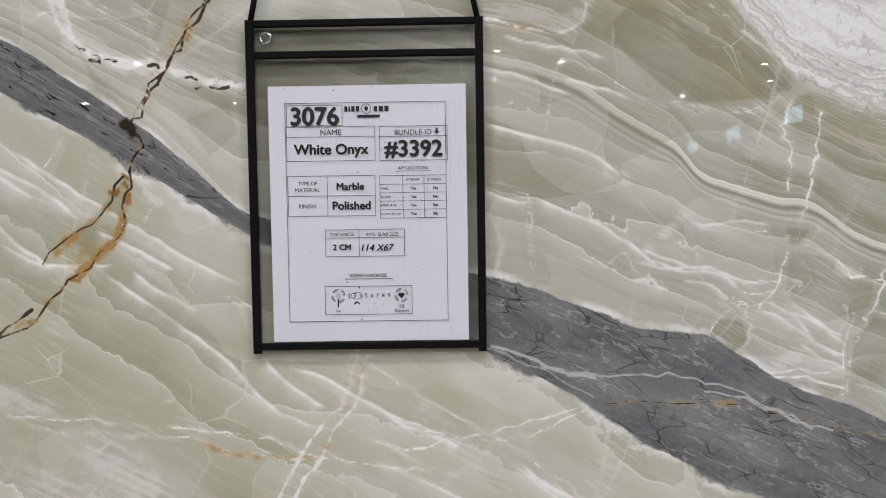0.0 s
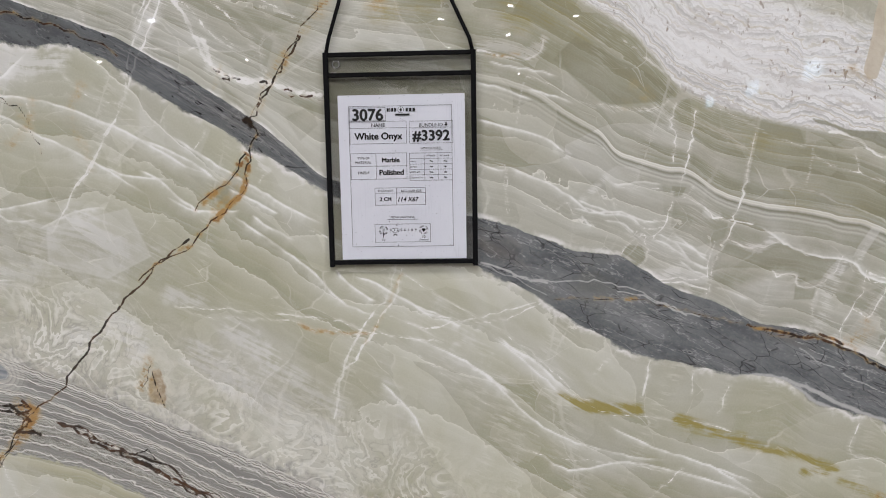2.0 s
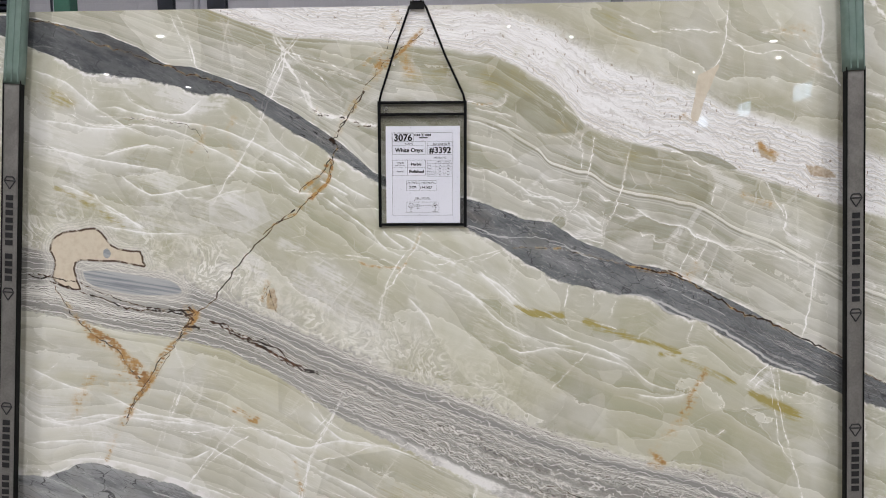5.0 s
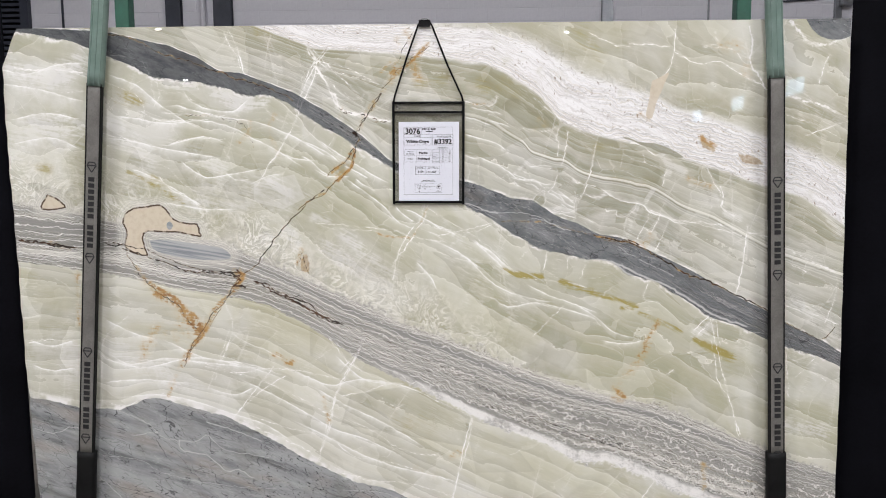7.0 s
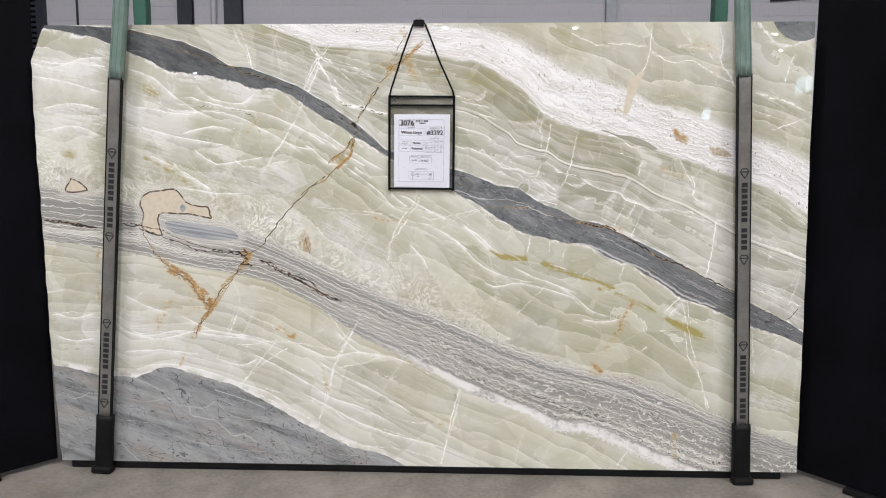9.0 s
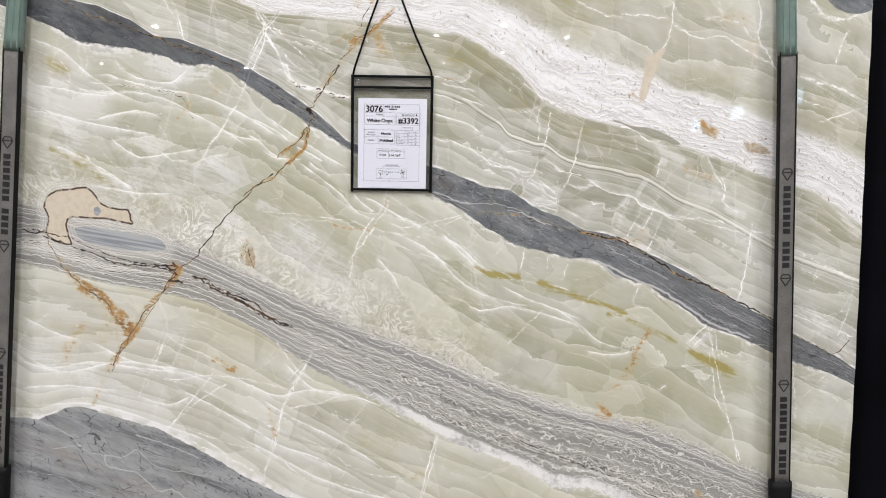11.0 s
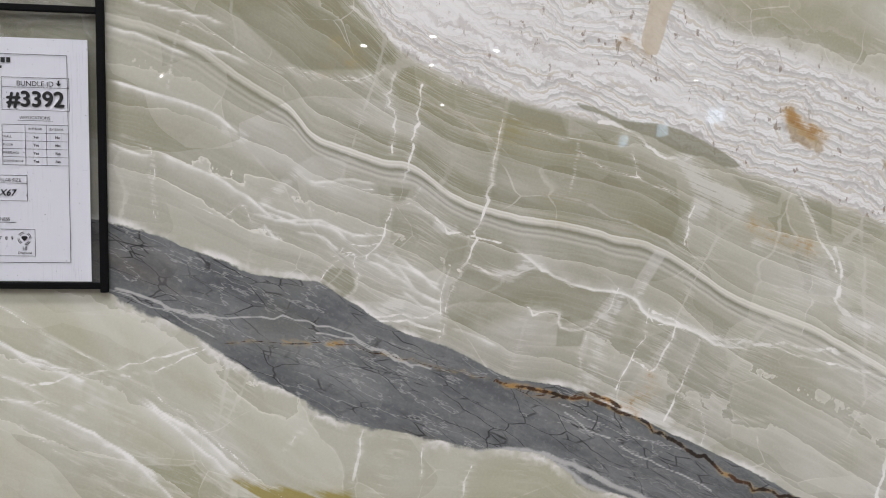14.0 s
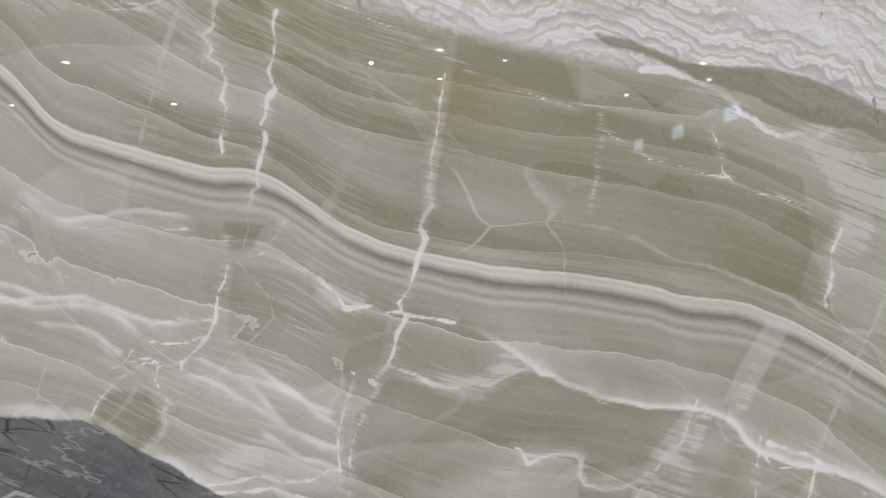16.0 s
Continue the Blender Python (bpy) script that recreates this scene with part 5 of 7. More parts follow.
front([(-0.94, 1.182), (-0.888, 1.168), (-0.811, 1.128)], 0.01, 0.8)
front([(-0.963, 1.234), (-0.914, 1.181), (-0.862, 1.168)], 0.01, 0.8)
front([(-0.83, 1.259), (-0.792, 1.226), (-0.699, 1.238), (-0.594, 1.256)], 0.01, 0.8)
front([(-0.725, 1.244), (-0.687, 1.218), (-0.635, 1.218)], 0.01, 0.8)
front([(-0.411, 1.254), (-0.359, 1.228), (-0.281, 1.227)], 0.01, 0.8)
front([(-0.564, 1.333), (-0.487, 1.294), (-0.397, 1.28)], 0.01, 0.8)
milk([(-0.89, 1.142), (-0.771, 1.127), (-0.639, 1.133)], 0.03, 0.6)
milk([(-0.578, 1.007), (-0.511, 1.033), (-0.473, 0.979)], 0.03, 0.6)
milk([(-0.381, 0.979), (-0.264, 0.898), (-0.159, 0.83)], 0.03, 0.8)
milk([(-0.236, 0.951), (-0.132, 0.87)], 0.03, 0.6)
olive([(-0.966, 1.195), (-0.928, 1.168), (-0.889, 1.148)], 0.012, 0.7)

guides = [BEDS[0] + 0.45, *BEDS, BEDS[-1] - 0.40]
for upper, n in zip(guides, range(1, len(guides))):
    guides[n] = np.minimum(guides[n], upper - 0.004)
guide_x = np.arange(-1.6, 1.6, 0.002)
at_x = [np.interp(GX, guide_x, g) for g in guides]
FIELDS["bed"] = sum(np.clip((a - GZ) / (a - b), 0, 1) for a, b in zip(at_x, at_x[1:]))


def onyx():
    """Polished onyx: green and milky layers, a white crust, a laminated belt, grey rock, fractures and rust."""
    m = Nodes("polished_onyx")
    co = m.object_coords()
    sep = m.node("ShaderNodeSeparateXYZ", Vector=co)
    x, z = sep.outputs[0], sep.outputs[2]
    s = m.attr("bed")
    add, mul, sub = (lambda a, b: m.math("ADD", a, b)), (lambda a, b: m.math("MULTIPLY", a, b)), (lambda a, b: m.math("SUBTRACT", a, b))
    wide = sub(m.noise(co, 3.2, 3, 0.55), 0.5)
    mid = sub(m.noise(co, 14, 5, 0.62), 0.5)
    fine = sub(m.noise(co, 70, 4, 0.6), 0.5)
    grain = m.noise(co, 320, 2, 0.5)
    edge = add(mul(mid, 0.10), mul(fine, 0.035))
    sw = add(s, edge)

    def zone(low, high, soft_low=0.05, soft_high=0.05, value=sw):
        return mul(m.step(value, sub(low, soft_low), add(low, soft_low)), m.step(value, sub(high, soft_high), add(high, soft_high), 1.0, 0.0))

    def layered(along, across, detail=4.0, rough=0.6, shift=0.0, warp=0.25):
        """Noise drawn out along the bedding."""
        return m.noise(m.xyz(mul(x, along), mul(add(s, mul(mid, warp)), across), shift), 1.0, detail, rough)

    def ridge(value, power):
        """Sharp on one side and fading on the other, as a growth layer does."""
        return m.math("POWER", sub(1.0, m.math("FRACT", value)), power)

    # body colour by layer
    ramp = m.node("ShaderNodeValToRGB", Fac=m.math("DIVIDE", add(s, mul(wide, 0.8)), 11.0))
    tones = ((0.0, (0.50, 0.485, 0.355)), (0.085, (0.43, 0.41, 0.285)), (0.19, (0.375, 0.358, 0.245)), (0.27, (0.40, 0.387, 0.292)), (0.36, (0.46, 0.452, 0.385)), (0.47, (0.475, 0.466, 0.335)), (0.56, (0.54, 0.525, 0.375)), (0.72, (0.54, 0.52, 0.365)), (0.82, (0.63, 0.612, 0.50)), (0.92, (0.72, 0.708, 0.63)))
    stops = ramp.color_ramp.elements
    for n, (place, colour) in enumerate(tones):
        e = stops[n] if n < 2 else stops.new(place)
        e.position, e.color = place, (*colour, 1)
    colour = ramp.outputs[0]
    milk = m.noise(m.xyz(mul(x, 3.0), mul(s, 1.6), 3.0), 1.0, 4, 0.6, 0.6)
    colour = m.mix(mul(m.step(add(milk, m.step(x, -0.4, -1.2, 0.0, 0.07)), 0.42, 0.68), 0.75), colour, (0.70, 0.692, 0.64))
    colour = m.mix(mul(m.step(m.noise(co, 5.5, 3, 0.5, 0.8), 0.56, 0.72), 0.35), colour, (0.39, 0.375, 0.265))
    cloud = m.step(add(m.attr("milk"), mul(m.attr("milk"), add(mul(sub(m.noise(m.xyz(mul(x, 11.0), mul(s, 55.0), 8.0), 1.0, 3, 0.6), 0.5), 5.0), add(mul(mid, 3.0), mul(fine, 2.4))))), 0.15, 0.8)
    colour = m.mix(mul(m.step(add(m.attr("clear"), mul(m.attr("clear"), mul(mid, 1.6))), 0.1, 0.8), 0.8), colour, (0.315, 0.302, 0.205))
    colour = m.mix(mul(cloud, 0.8), colour, (0.80, 0.79, 0.755))
    # growth layers: white fronts that fade away to one side
    broken = m.step(m.noise(co, 4.5, 3, 0.6), 0.40, 0.62)
    n1 = layered(1.5, 1.7, 3, 0.5, 0.0, 0.22)
    fronts = add(mul(s, 4.2), add(mul(n1, 4.0), mul(fine, 0.10)))
    shade = m.math("FRACT", fronts)
    colour = m.mix(m.step(shade, 0.40, 1.0, 0.0, 0.26), colour, (0.31, 0.297, 0.21))
    colour = m.mix(mul(m.math("POWER", sub(1.0, shade), 3.5), 0.42), colour, (0.84, 0.83, 0.76))
    colour = m.mix(mul(m.step(shade, 0.035, 0.004), add(0.08, mul(broken, 0.62))), colour, (0.95, 0.93, 0.88))
    n2 = layered(1.3, 4.0, 2, 0.5, 5.0, 0.12)
    banded = 0.16
    colour = m.mix(mul(mul(ridge(add(mul(s, 13.0), mul(n2, 9.0)), 5.0), banded), add(0.2, mul(sub(1.0, broken), 0.8))), colour, (0.90, 0.885, 0.83))
    n3 = layered(0.5, 26.0, 3, 0.55, 9.0, 0.05)
    colour = m.mix(mul(m.step(n3, 0.52, 0.66), add(0.06, mul(zone(1.9, 3.9, 0.2, 0.2, s), 0.05))), colour, (0.86, 0.85, 0.80))
    colour = m.mix(mul(m.step(n3, 0.47, 0.34), add(0.04, mul(zone(1.9, 3.9, 0.2, 0.2, s), 0.04))), colour, (0.29, 0.285, 0.19))
    # white double band
    band_x = m.step(x, -0.10, 0.25)
    stack = m.node("ShaderNodeValToRGB", Fac=sub(add(s, add(mul(mid, 0.035), mul(fine, 0.012))), 2.6))
    leaves = stack.color_ramp.elements
    for n, (place, tone) in enumerate(((0.385, (0.40, 0.385, 0.28)), (0.396, (1.0, 0.985, 0.95)), (0.409, (0.78, 0.765, 0.69)), (0.417, (0.92, 0.905, 0.85)), (0.432, (0.60, 0.585, 0.51)), (0.444, (0.27, 0.262, 0.20)), (0.455, (0.38, 0.37, 0.30)), (0.474, (0.66, 0.65, 0.585)), (0.49, (0.42, 0.41, 0.345)), (0.505, (0.74, 0.73, 0.67)), (0.525, (0.46, 0.455, 0.39)), (0.545, (0.60, 0.59, 0.53)), (0.575, (0.44, 0.435, 0.37)))):
        e = leaves[n] if n < 2 else leaves.new(place)
        e.position, e.color = place, (*tone, 1)
    double = mul(zone(2.99, 3.13, 0.006, 0.06, add(s, add(mul(mid, 0.035), mul(fine, 0.012)))), band_x)
    colour = m.mix(mul(double, 0.9), colour, stack.outputs[0])
    # milky, curdled zone over the laminated belt
    curd = mul(zone(5.74, 6.5, 0.16, 0.15), m.step(x, 0.45, 0.0))
    curls = m.noise(co, 16, 5, 0.65, 2.4)
    colour = m.mix(mul(mul(curd, m.step(curls, 0.38, 0.72)), 0.75), colour, (0.78, 0.75, 0.66))
    colour = m.mix(mul(mul(curd, m.step(m.math("ABSOLUTE", sub(curls, 0.5)), 0.03, 0.0)), 0.35), colour, (0.50, 0.47, 0.40))
    agate = add(mul(s, 7.0), mul(m.noise(co, 11, 4, 0.55, 0.7), 9.0))
    curl_v = m.math("FRACT", agate)
    curd_here = mul(curd, m.step(m.noise(co, 6, 2, 0.5), 0.40, 0.55, 0.25, 1.0))
    colour = m.mix(mul(mul(m.step(curl_v, 0.45, 0.05), curd_here), 0.8), colour, (0.94, 0.925, 0.87))
    colour = m.mix(mul(mul(m.step(m.math("ABSOLUTE", sub(curl_v, 0.5)), 0.08, 0.02), curd_here), 0.6), colour, (0.42, 0.40, 0.34))
    # fine web of healed fractures
    bend = m.node("ShaderNodeVectorMath", Vector=m.node("ShaderNodeTexNoise", Scale=5.0, Detail=4.0).outputs["Color"])
    bend.operation = "SCALE"
    bend.inputs["Scale"].default_value = 0.22
    web_co = m.node("ShaderNodeVectorMath")
    m.put(web_co.inputs[0], m.xyz(mul(x, 0.7), 0.0, add(z, mul(x, 0.35))))
    m.put(web_co.inputs[1], bend.outputs[0])
    web = add(m.edges(web_co.outputs[0], 5.5), add(mul(fine, 0.030), mul(mid, 0.030)))
    cell = m.node("ShaderNodeTexVoronoi", Scale=5.5)
    m.put(cell.inputs["Vector"], web_co.outputs[0])
    cell_tone = m.node("ShaderNodeSeparateColor", Color=cell.outputs["Color"]).outputs[0]
    small_cell = m.node("ShaderNodeTexVoronoi", Scale=13.0)
    m.put(small_cell.inputs["Vector"], web_co.outputs[0])
    small_tone = m.node("ShaderNodeSeparateColor", Color=small_cell.outputs["Color"]).outputs[1]
    colour = m.mix(mul(m.step(cell_tone, 0.55, 1.0), 0.26), colour, (0.78, 0.77, 0.65))
    colour = m.mix(mul(m.step(cell_tone, 0.45, 0.0), 0.34), colour, (0.33, 0.318, 0.195))
    colour = m.mix(mul(m.step(small_tone, 0.6, 1.0), 0.22), colour, (0.84, 0.83, 0.74))
    patch_f = m.attr("facet")
    colour = m.mix(m.step(patch_f, 0.0, 1.0, 0.0, 0.85), colour, (0.80, 0.79, 0.755))
    colour = m.mix(m.step(patch_f, 0.0, -0.8, 0.0, 0.85), colour, (0.30, 0.288, 0.195))
    not_lam = sub(1.0, zone(5.9, 8.05, 0.1, 0.1, s))
    colour = m.mix(mul(mul(m.step(web, 0.008, 0.001), not_lam), m.step(m.noise(co, 7, 2), 0.42, 0.6, 0.0, 0.28)), colour, (0.93, 0.91, 0.86))
    steep = m.node("ShaderNodeVectorMath")
    m.put(steep.inputs[0], m.xyz(mul(add(x, mul(z, -0.34)), 5.2), 3.0, mul(add(z, mul(x, 0.34)), 1.9)))
    m.put(steep.inputs[1], bend.outputs[0])
    joints = add(m.edges(steep.outputs[0], 1.0), add(mul(fine, 0.035), mul(mid, 0.04)))
    thin = mul(m.step(joints, 0.011, 0.002), m.step(m.noise(co, 5, 3, 0.6), 0.45, 0.6))
    smear = mul(m.math("POWER", m.step(joints, 0.14, 0.0), 2.0), m.step(m.noise(m.xyz(mul(x, 26.0), mul(s, 70.0), 6.0), 1.0, 3, 0.6), 0.48, 0.62))
    colour = m.mix(mul(mul(m.math("MAXIMUM", mul(thin, 0.30), mul(smear, 0.30)), not_lam), m.step(m.noise(co, 2.6, 2), 0.40, 0.55)), colour, (0.92, 0.90, 0.85))
    small_web = add(m.edges(web_co.outputs[0], 13.0), add(mul(fine, 0.03), mul(mid, 0.03)))
    colour = m.mix(mul(mul(m.step(small_web, 0.009, 0.001), not_lam), m.step(m.noise(co, 6, 2, 0.5, 0.5), 0.52, 0.64, 0.0, 0.35)), colour, (0.95, 0.93, 0.88))
    traced = m.attr("front")
    colour = m.mix(mul(m.step(add(traced, mul(traced, add(mul(mid, 1.2), mul(fine, 1.0)))), 0.03, 0.85), m.step(m.noise(co, 16, 3, 0.6), 0.34, 0.56, 0.45, 1.0)), colour, (0.98, 0.972, 0.945))
    halo = m.step(m.attr("fracture"), 6.0, 0.5)
    streaks = m.noise(m.xyz(mul(x, 13.0), mul(s, 64.0), 1.0), 1.0, 4, 0.65)
    colour = m.mix(mul(mul(m.math("POWER", halo, 2.0), m.step(streaks, 0.42, 0.66)), 0.42), colour, (0.95, 0.935, 0.90))
    run = sub(m.noise(m.xyz(mul(x, 9.0), mul(s, 40.0), 11.0), 1.0, 4, 0.65), 0.5)
    # olive pockets
    colour = m.mix(m.step(add(m.attr("olive"), mul(m.attr("olive"), add(mul(run, 5.0), add(mul(mid, 5.0), mul(wide, 2.5))))), 0.10, 1.2, 0.0, 0.9), colour, (0.37, 0.30, 0.075))
    # white crust
    crust = zone(1.0, 2.0, 0.10, 0.05, add(sw, mul(wide, 0.25)))
    wavy = layered(7.0, 26.0, 5, 0.6, 4.0, 0.5)
    chalk = m.mix(m.step(wavy, 0.34, 0.56), (0.74, 0.715, 0.69), (0.97, 0.96, 0.95))
    swell = add(mul(m.noise(co, 11, 4, 0.55, 0.5), 4.6), add(mul(m.noise(co, 4, 2, 0.5), 3.0), mul(fine, 0.5)))
    ribbon = m.math("FRACT", add(mul(s, 11.0), swell))
    ribboned = m.step(layered(1.5, 4.0, 3, 0.6, 15.0), 0.40, 0.56, 0.15, 1.0)
    chalk = m.mix(mul(mul(m.step(ribbon, 0.0, 0.10), m.step(ribbon, 0.42, 0.18)), mul(ribboned, 0.6)), chalk, (0.52, 0.505, 0.48))
    chalk = m.mix(mul(m.step(m.math("ABSOLUTE", sub(ribbon, 0.55)), 0.12, 0.03), mul(ribboned, 0.7)), chalk, (0.68, 0.625, 0.52))
    threads = m.math("FRACT", mul(add(mul(s, 11.0), swell), 4.0))
    chalk = m.mix(mul(m.step(m.math("ABSOLUTE", sub(threads, 0.5)), 0.14, 0.04), mul(ribboned, 0.30)), chalk, (0.50, 0.46, 0.40))
    specks = m.noise(m.xyz(mul(x, 95.0), 0.0, mul(z, 55.0)), 1.0, 3, 0.6)
    speck_zone = m.step(layered(2.0, 6.0, 3, 0.6, 8.0), 0.42, 0.58)
    chalk = m.mix(mul(mul(m.step(specks, 0.60, 0.66), speck_zone), 0.85), chalk, (0.33, 0.26, 0.20))
    chalk = m.mix(mul(m.step(m.noise(co, 7, 4, 0.6), 0.57, 0.7), 0.45), chalk, (0.60, 0.585, 0.46))
    colour = m.mix(m.math("MULTIPLY", crust, m.step(m.noise(co, 10, 4, 0.6), 0.25, 0.42, 0.55, 1.0)), colour, chalk)
    # laminated belt
    lam = zone(6.0, m.step(x, -0.6, -0.2, 7.7, 8.0), 0.06, 0.03, add(s, add(mul(mid, 0.22), mul(fine, 0.20))))
    crinkle = m.noise(co, 34, 4, 0.6, 0.8)
    rough_x = m.step(x, -0.75, 0.25, 0.45, 1.05)
    leaf_v = m.noise(m.xyz(mul(x, 0.9), mul(add(s, add(mul(mul(crinkle, 0.42), rough_x), mul(mid, 0.30))), 7.0), 0.0), 1.0, 6, 0.78)
    leaf_ramp = m.node("ShaderNodeValToRGB", Fac=leaf_v)
    leaf = leaf_ramp.color_ramp.elements
    for n, (place, tone) in enumerate(((0.34, (0.12, 0.12, 0.115)), (0.42, (0.21, 0.205, 0.195)), (0.445, (0.55, 0.53, 0.46)), (0.47, (0.22, 0.215, 0.20)), (0.50, (0.64, 0.62, 0.56)), (0.53, (0.27, 0.262, 0.235)), (0.56, (0.72, 0.70, 0.65)), (0.60, (0.33, 0.32, 0.295)), (0.66, (0.82, 0.80, 0.77)))):
        e = leaf[n] if n < 2 else leaf.new(place)
        e.position, e.color = place, (*tone, 1)
    pale = leaf_ramp.outputs[0]
    pale = m.mix(mul(m.step(s, 6.4, 6.05), 0.5), pale, (0.76, 0.73, 0.66))
    hair = m.step(m.math("ABSOLUTE", sub(m.noise(m.xyz(mul(x, 1.2), mul(add(s, add(mul(mul(crinkle, 0.40), rough_x), mul(mid, 0.26))), 13.0), 7.0), 1.0, 4, 0.7), 0.5)), 0.016, 0.003)
    pale = m.mix(mul(hair, 0.95), pale, (0.16, 0.135, 0.11))
    sheet_v = add(mul(s, 19.0), add(mul(mul(m.noise(co, 34, 3, 0.55, 0.7), 5.5), rough_x), mul(m.noise(co, 9, 3, 0.6), 7.0)))
    sheet_f = m.math("FRACT", sheet_v)
    busy = m.step(layered(1.2, 3.5, 3, 0.6, 12.0), 0.40, 0.58)
    solid = mul(zone(6.34, 6.60, 0.03, 0.03, add(s, mul(mid, 0.12))), 0.8)
    pale = m.mix(solid, pale, m.mix(m.step(n3, 0.4, 0.6), (0.25, 0.246, 0.232), (0.37, 0.364, 0.345)))
    bands = m.noise(m.xyz(mul(x, 0.5), mul(add(s, mul(mid, 0.25)), 6.0), 21.0), 1.0, 2, 0.5)
    pale = m.mix(mul(m.step(bands, 0.46, 0.54), 0.70), pale, (0.30, 0.292, 0.272))
    pale = m.mix(mul(m.step(bands, 0.40, 0.33), 0.60), pale, (0.80, 0.78, 0.72))
    busy = mul(mul(busy, sub(1.0, solid)), m.step(bands, 0.60, 0.48, 0.25, 1.0))
    pale = m.mix(mul(mul(m.step(sheet_f, 0.30, 0.62), m.step(sheet_f, 0.98, 0.72)), mul(busy, 0.75)), pale, (0.86, 0.84, 0.785))
    pale = m.mix(mul(mul(m.step(sheet_f, 0.0, 0.05), m.step(sheet_f, 0.24, 0.12)), add(0.12, mul(busy, 0.75))), pale, (0.085, 0.075, 0.062))
    seam_v = m.math("FRACT", add(mul(s, 6.0), add(mul(mul(m.noise(co, 26, 3, 0.55, 0.5), 3.0), rough_x), mul(wide, 1.5))))
    pale = m.mix(mul(m.step(m.math("ABSOLUTE", sub(seam_v, 0.5)), 0.10, 0.03), 0.75), pale, (0.90, 0.88, 0.84))
    pale = m.mix(mul(m.step(add(s, mul(mid, 0.12)), 7.74, 7.84), mul(m.step(x, -0.3, 0.15), m.step(m.noise(co, 14, 4, 0.65), 0.34, 0.54, 0.25, 0.95))), pale, (0.90, 0.885, 0.855))
    curl_lines = m.step(m.math("ABSOLUTE", sub(m.noise(co, 45, 3, 0.6, 2.0), 0.5)), 0.03, 0.0)
    pale = m.mix(mul(mul(curl_lines, m.step(layered(1.0, 5.0, 2, 0.5, 3.0), 0.5, 0.6)), 0.5), pale, (0.30, 0.27, 0.22))
    colour = m.mix(lam, colour, pale)
    # grey rock
    rock_n = m.noise(m.xyz(mul(x, 9.0), 0.0, mul(add(z, mul(x, 0.4)), 24.0)), 1.0, 6, 0.68)
    rock = m.mix(m.step(rock_n, 0.32, 0.68), (0.118, 0.127, 0.135), (0.25, 0.258, 0.262))
    rock = m.mix(mul(m.step(m.noise(co, 130, 3, 0.7), 0.5, 0.72), 0.4), rock, (0.32, 0.32, 0.31))
    rock = m.mix(mul(m.step(m.noise(m.xyz(mul(x, 3.0), 4.0, mul(add(z, mul(x, 0.4)), 9.0)), 1.0, 3, 0.6), 0.54, 0.68), m.step(s, 8.0, 10.5, 0.25, 0.75)), rock, (0.27, 0.22, 0.175))
    drift = m.noise(m.xyz(mul(x, 2.4), 7.0, mul(add(z, mul(x, 0.30)), 17.0)), 1.0, 5, 0.62, 0.5)
    rock = m.mix(mul(m.step(s, 9.5, 10.0, 0.0, 0.9), m.step(drift, 0.36, 0.62, 0.25, 0.85)), rock, (0.43, 0.435, 0.435))
    rock = m.mix(mul(m.step(s, 9.5, 10.0), m.step(drift, 0.42, 0.34, 0.0, 0.55)), rock, (0.13, 0.128, 0.125))
    rock = m.mix(mul(m.step(s, 9.6, 10.1), m.step(m.noise(m.xyz(mul(x, 1.6), 9.0, mul(add(z, mul(x, 0.3)), 6.0)), 1.0, 3, 0.5), 0.54, 0.64, 0.0, 0.45)), rock, (0.38, 0.32, 0.265))
    knots = m.node("ShaderNodeVectorMath")
    m.put(knots.inputs[0], m.xyz(mul(x, 26.0), 0.0, mul(add(z, mul(x, 0.45)), 80.0)))
    swirl = m.node("ShaderNodeVectorMath", Vector=m.node("ShaderNodeTexNoise", Scale=9.0, Detail=5.0).outputs["Color"])
    swirl.operation = "SCALE"
    swirl.inputs["Scale"].default_value = 2.2
    m.put(knots.inputs[1], swirl.outputs[0])
    shards = m.edges(knots.outputs[0], 1.0)
    rock = m.mix(mul(m.step(shards, 0.05, 0.008), m.step(m.noise(co, 24, 3), 0.50, 0.64, 0.0, 0.8)), rock, (0.035, 0.034, 0.034))
    rock = m.mix(mul(m.step(m.math("ABSOLUTE", sub(m.noise(m.xyz(mul(x, 4.0), 2.0, mul(add(z, mul(x, 0.42)), 16.0)), 1.0, 5, 0.65), 0.5)), 0.008, 0.001), 0.5), rock, (0.50, 0.50, 0.49))
    streaked = m.math("MAXIMUM", m.step(add(x, mul(s, 0.22)), 1.66, 2.05), mul(m.step(x, -0.62, -0.46), m.step(x, 0.0, -0.1)))
    streaked = mul(streaked, zone(3.9, 5.2, 0.05, 0.05, s))
    strand = m.noise(m.xyz(mul(x, 2.2), mul(add(s, add(mul(mid, 0.16), mul(fine, 0.16))), 9.0), 2.0), 1.0, 6, 0.72)
    strand_ramp = m.node("ShaderNodeValToRGB", Fac=strand)
    strands = strand_ramp.color_ramp.elements
    for n, (place, tone) in enumerate(((0.34, (0.075, 0.08, 0.085)), (0.42, (0.16, 0.17, 0.18)), (0.46, (0.27, 0.28, 0.285)), (0.485, (0.06, 0.06, 0.062)), (0.52, (0.20, 0.207, 0.213)), (0.555, (0.05, 0.05, 0.05)), (0.58, (0.55, 0.545, 0.53)), (0.60, (0.17, 0.175, 0.18)), (0.66, (0.36, 0.36, 0.355)))):
        e = strands[n] if n < 2 else strands.new(place)
        e.position, e.color = place, (*tone, 1)
    rock = m.mix(mul(streaked, m.step(x, 0.1, 0.5, 0.5, 0.85)), rock, strand_ramp.outputs[0])
    split = m.node("ShaderNodeVectorMath")
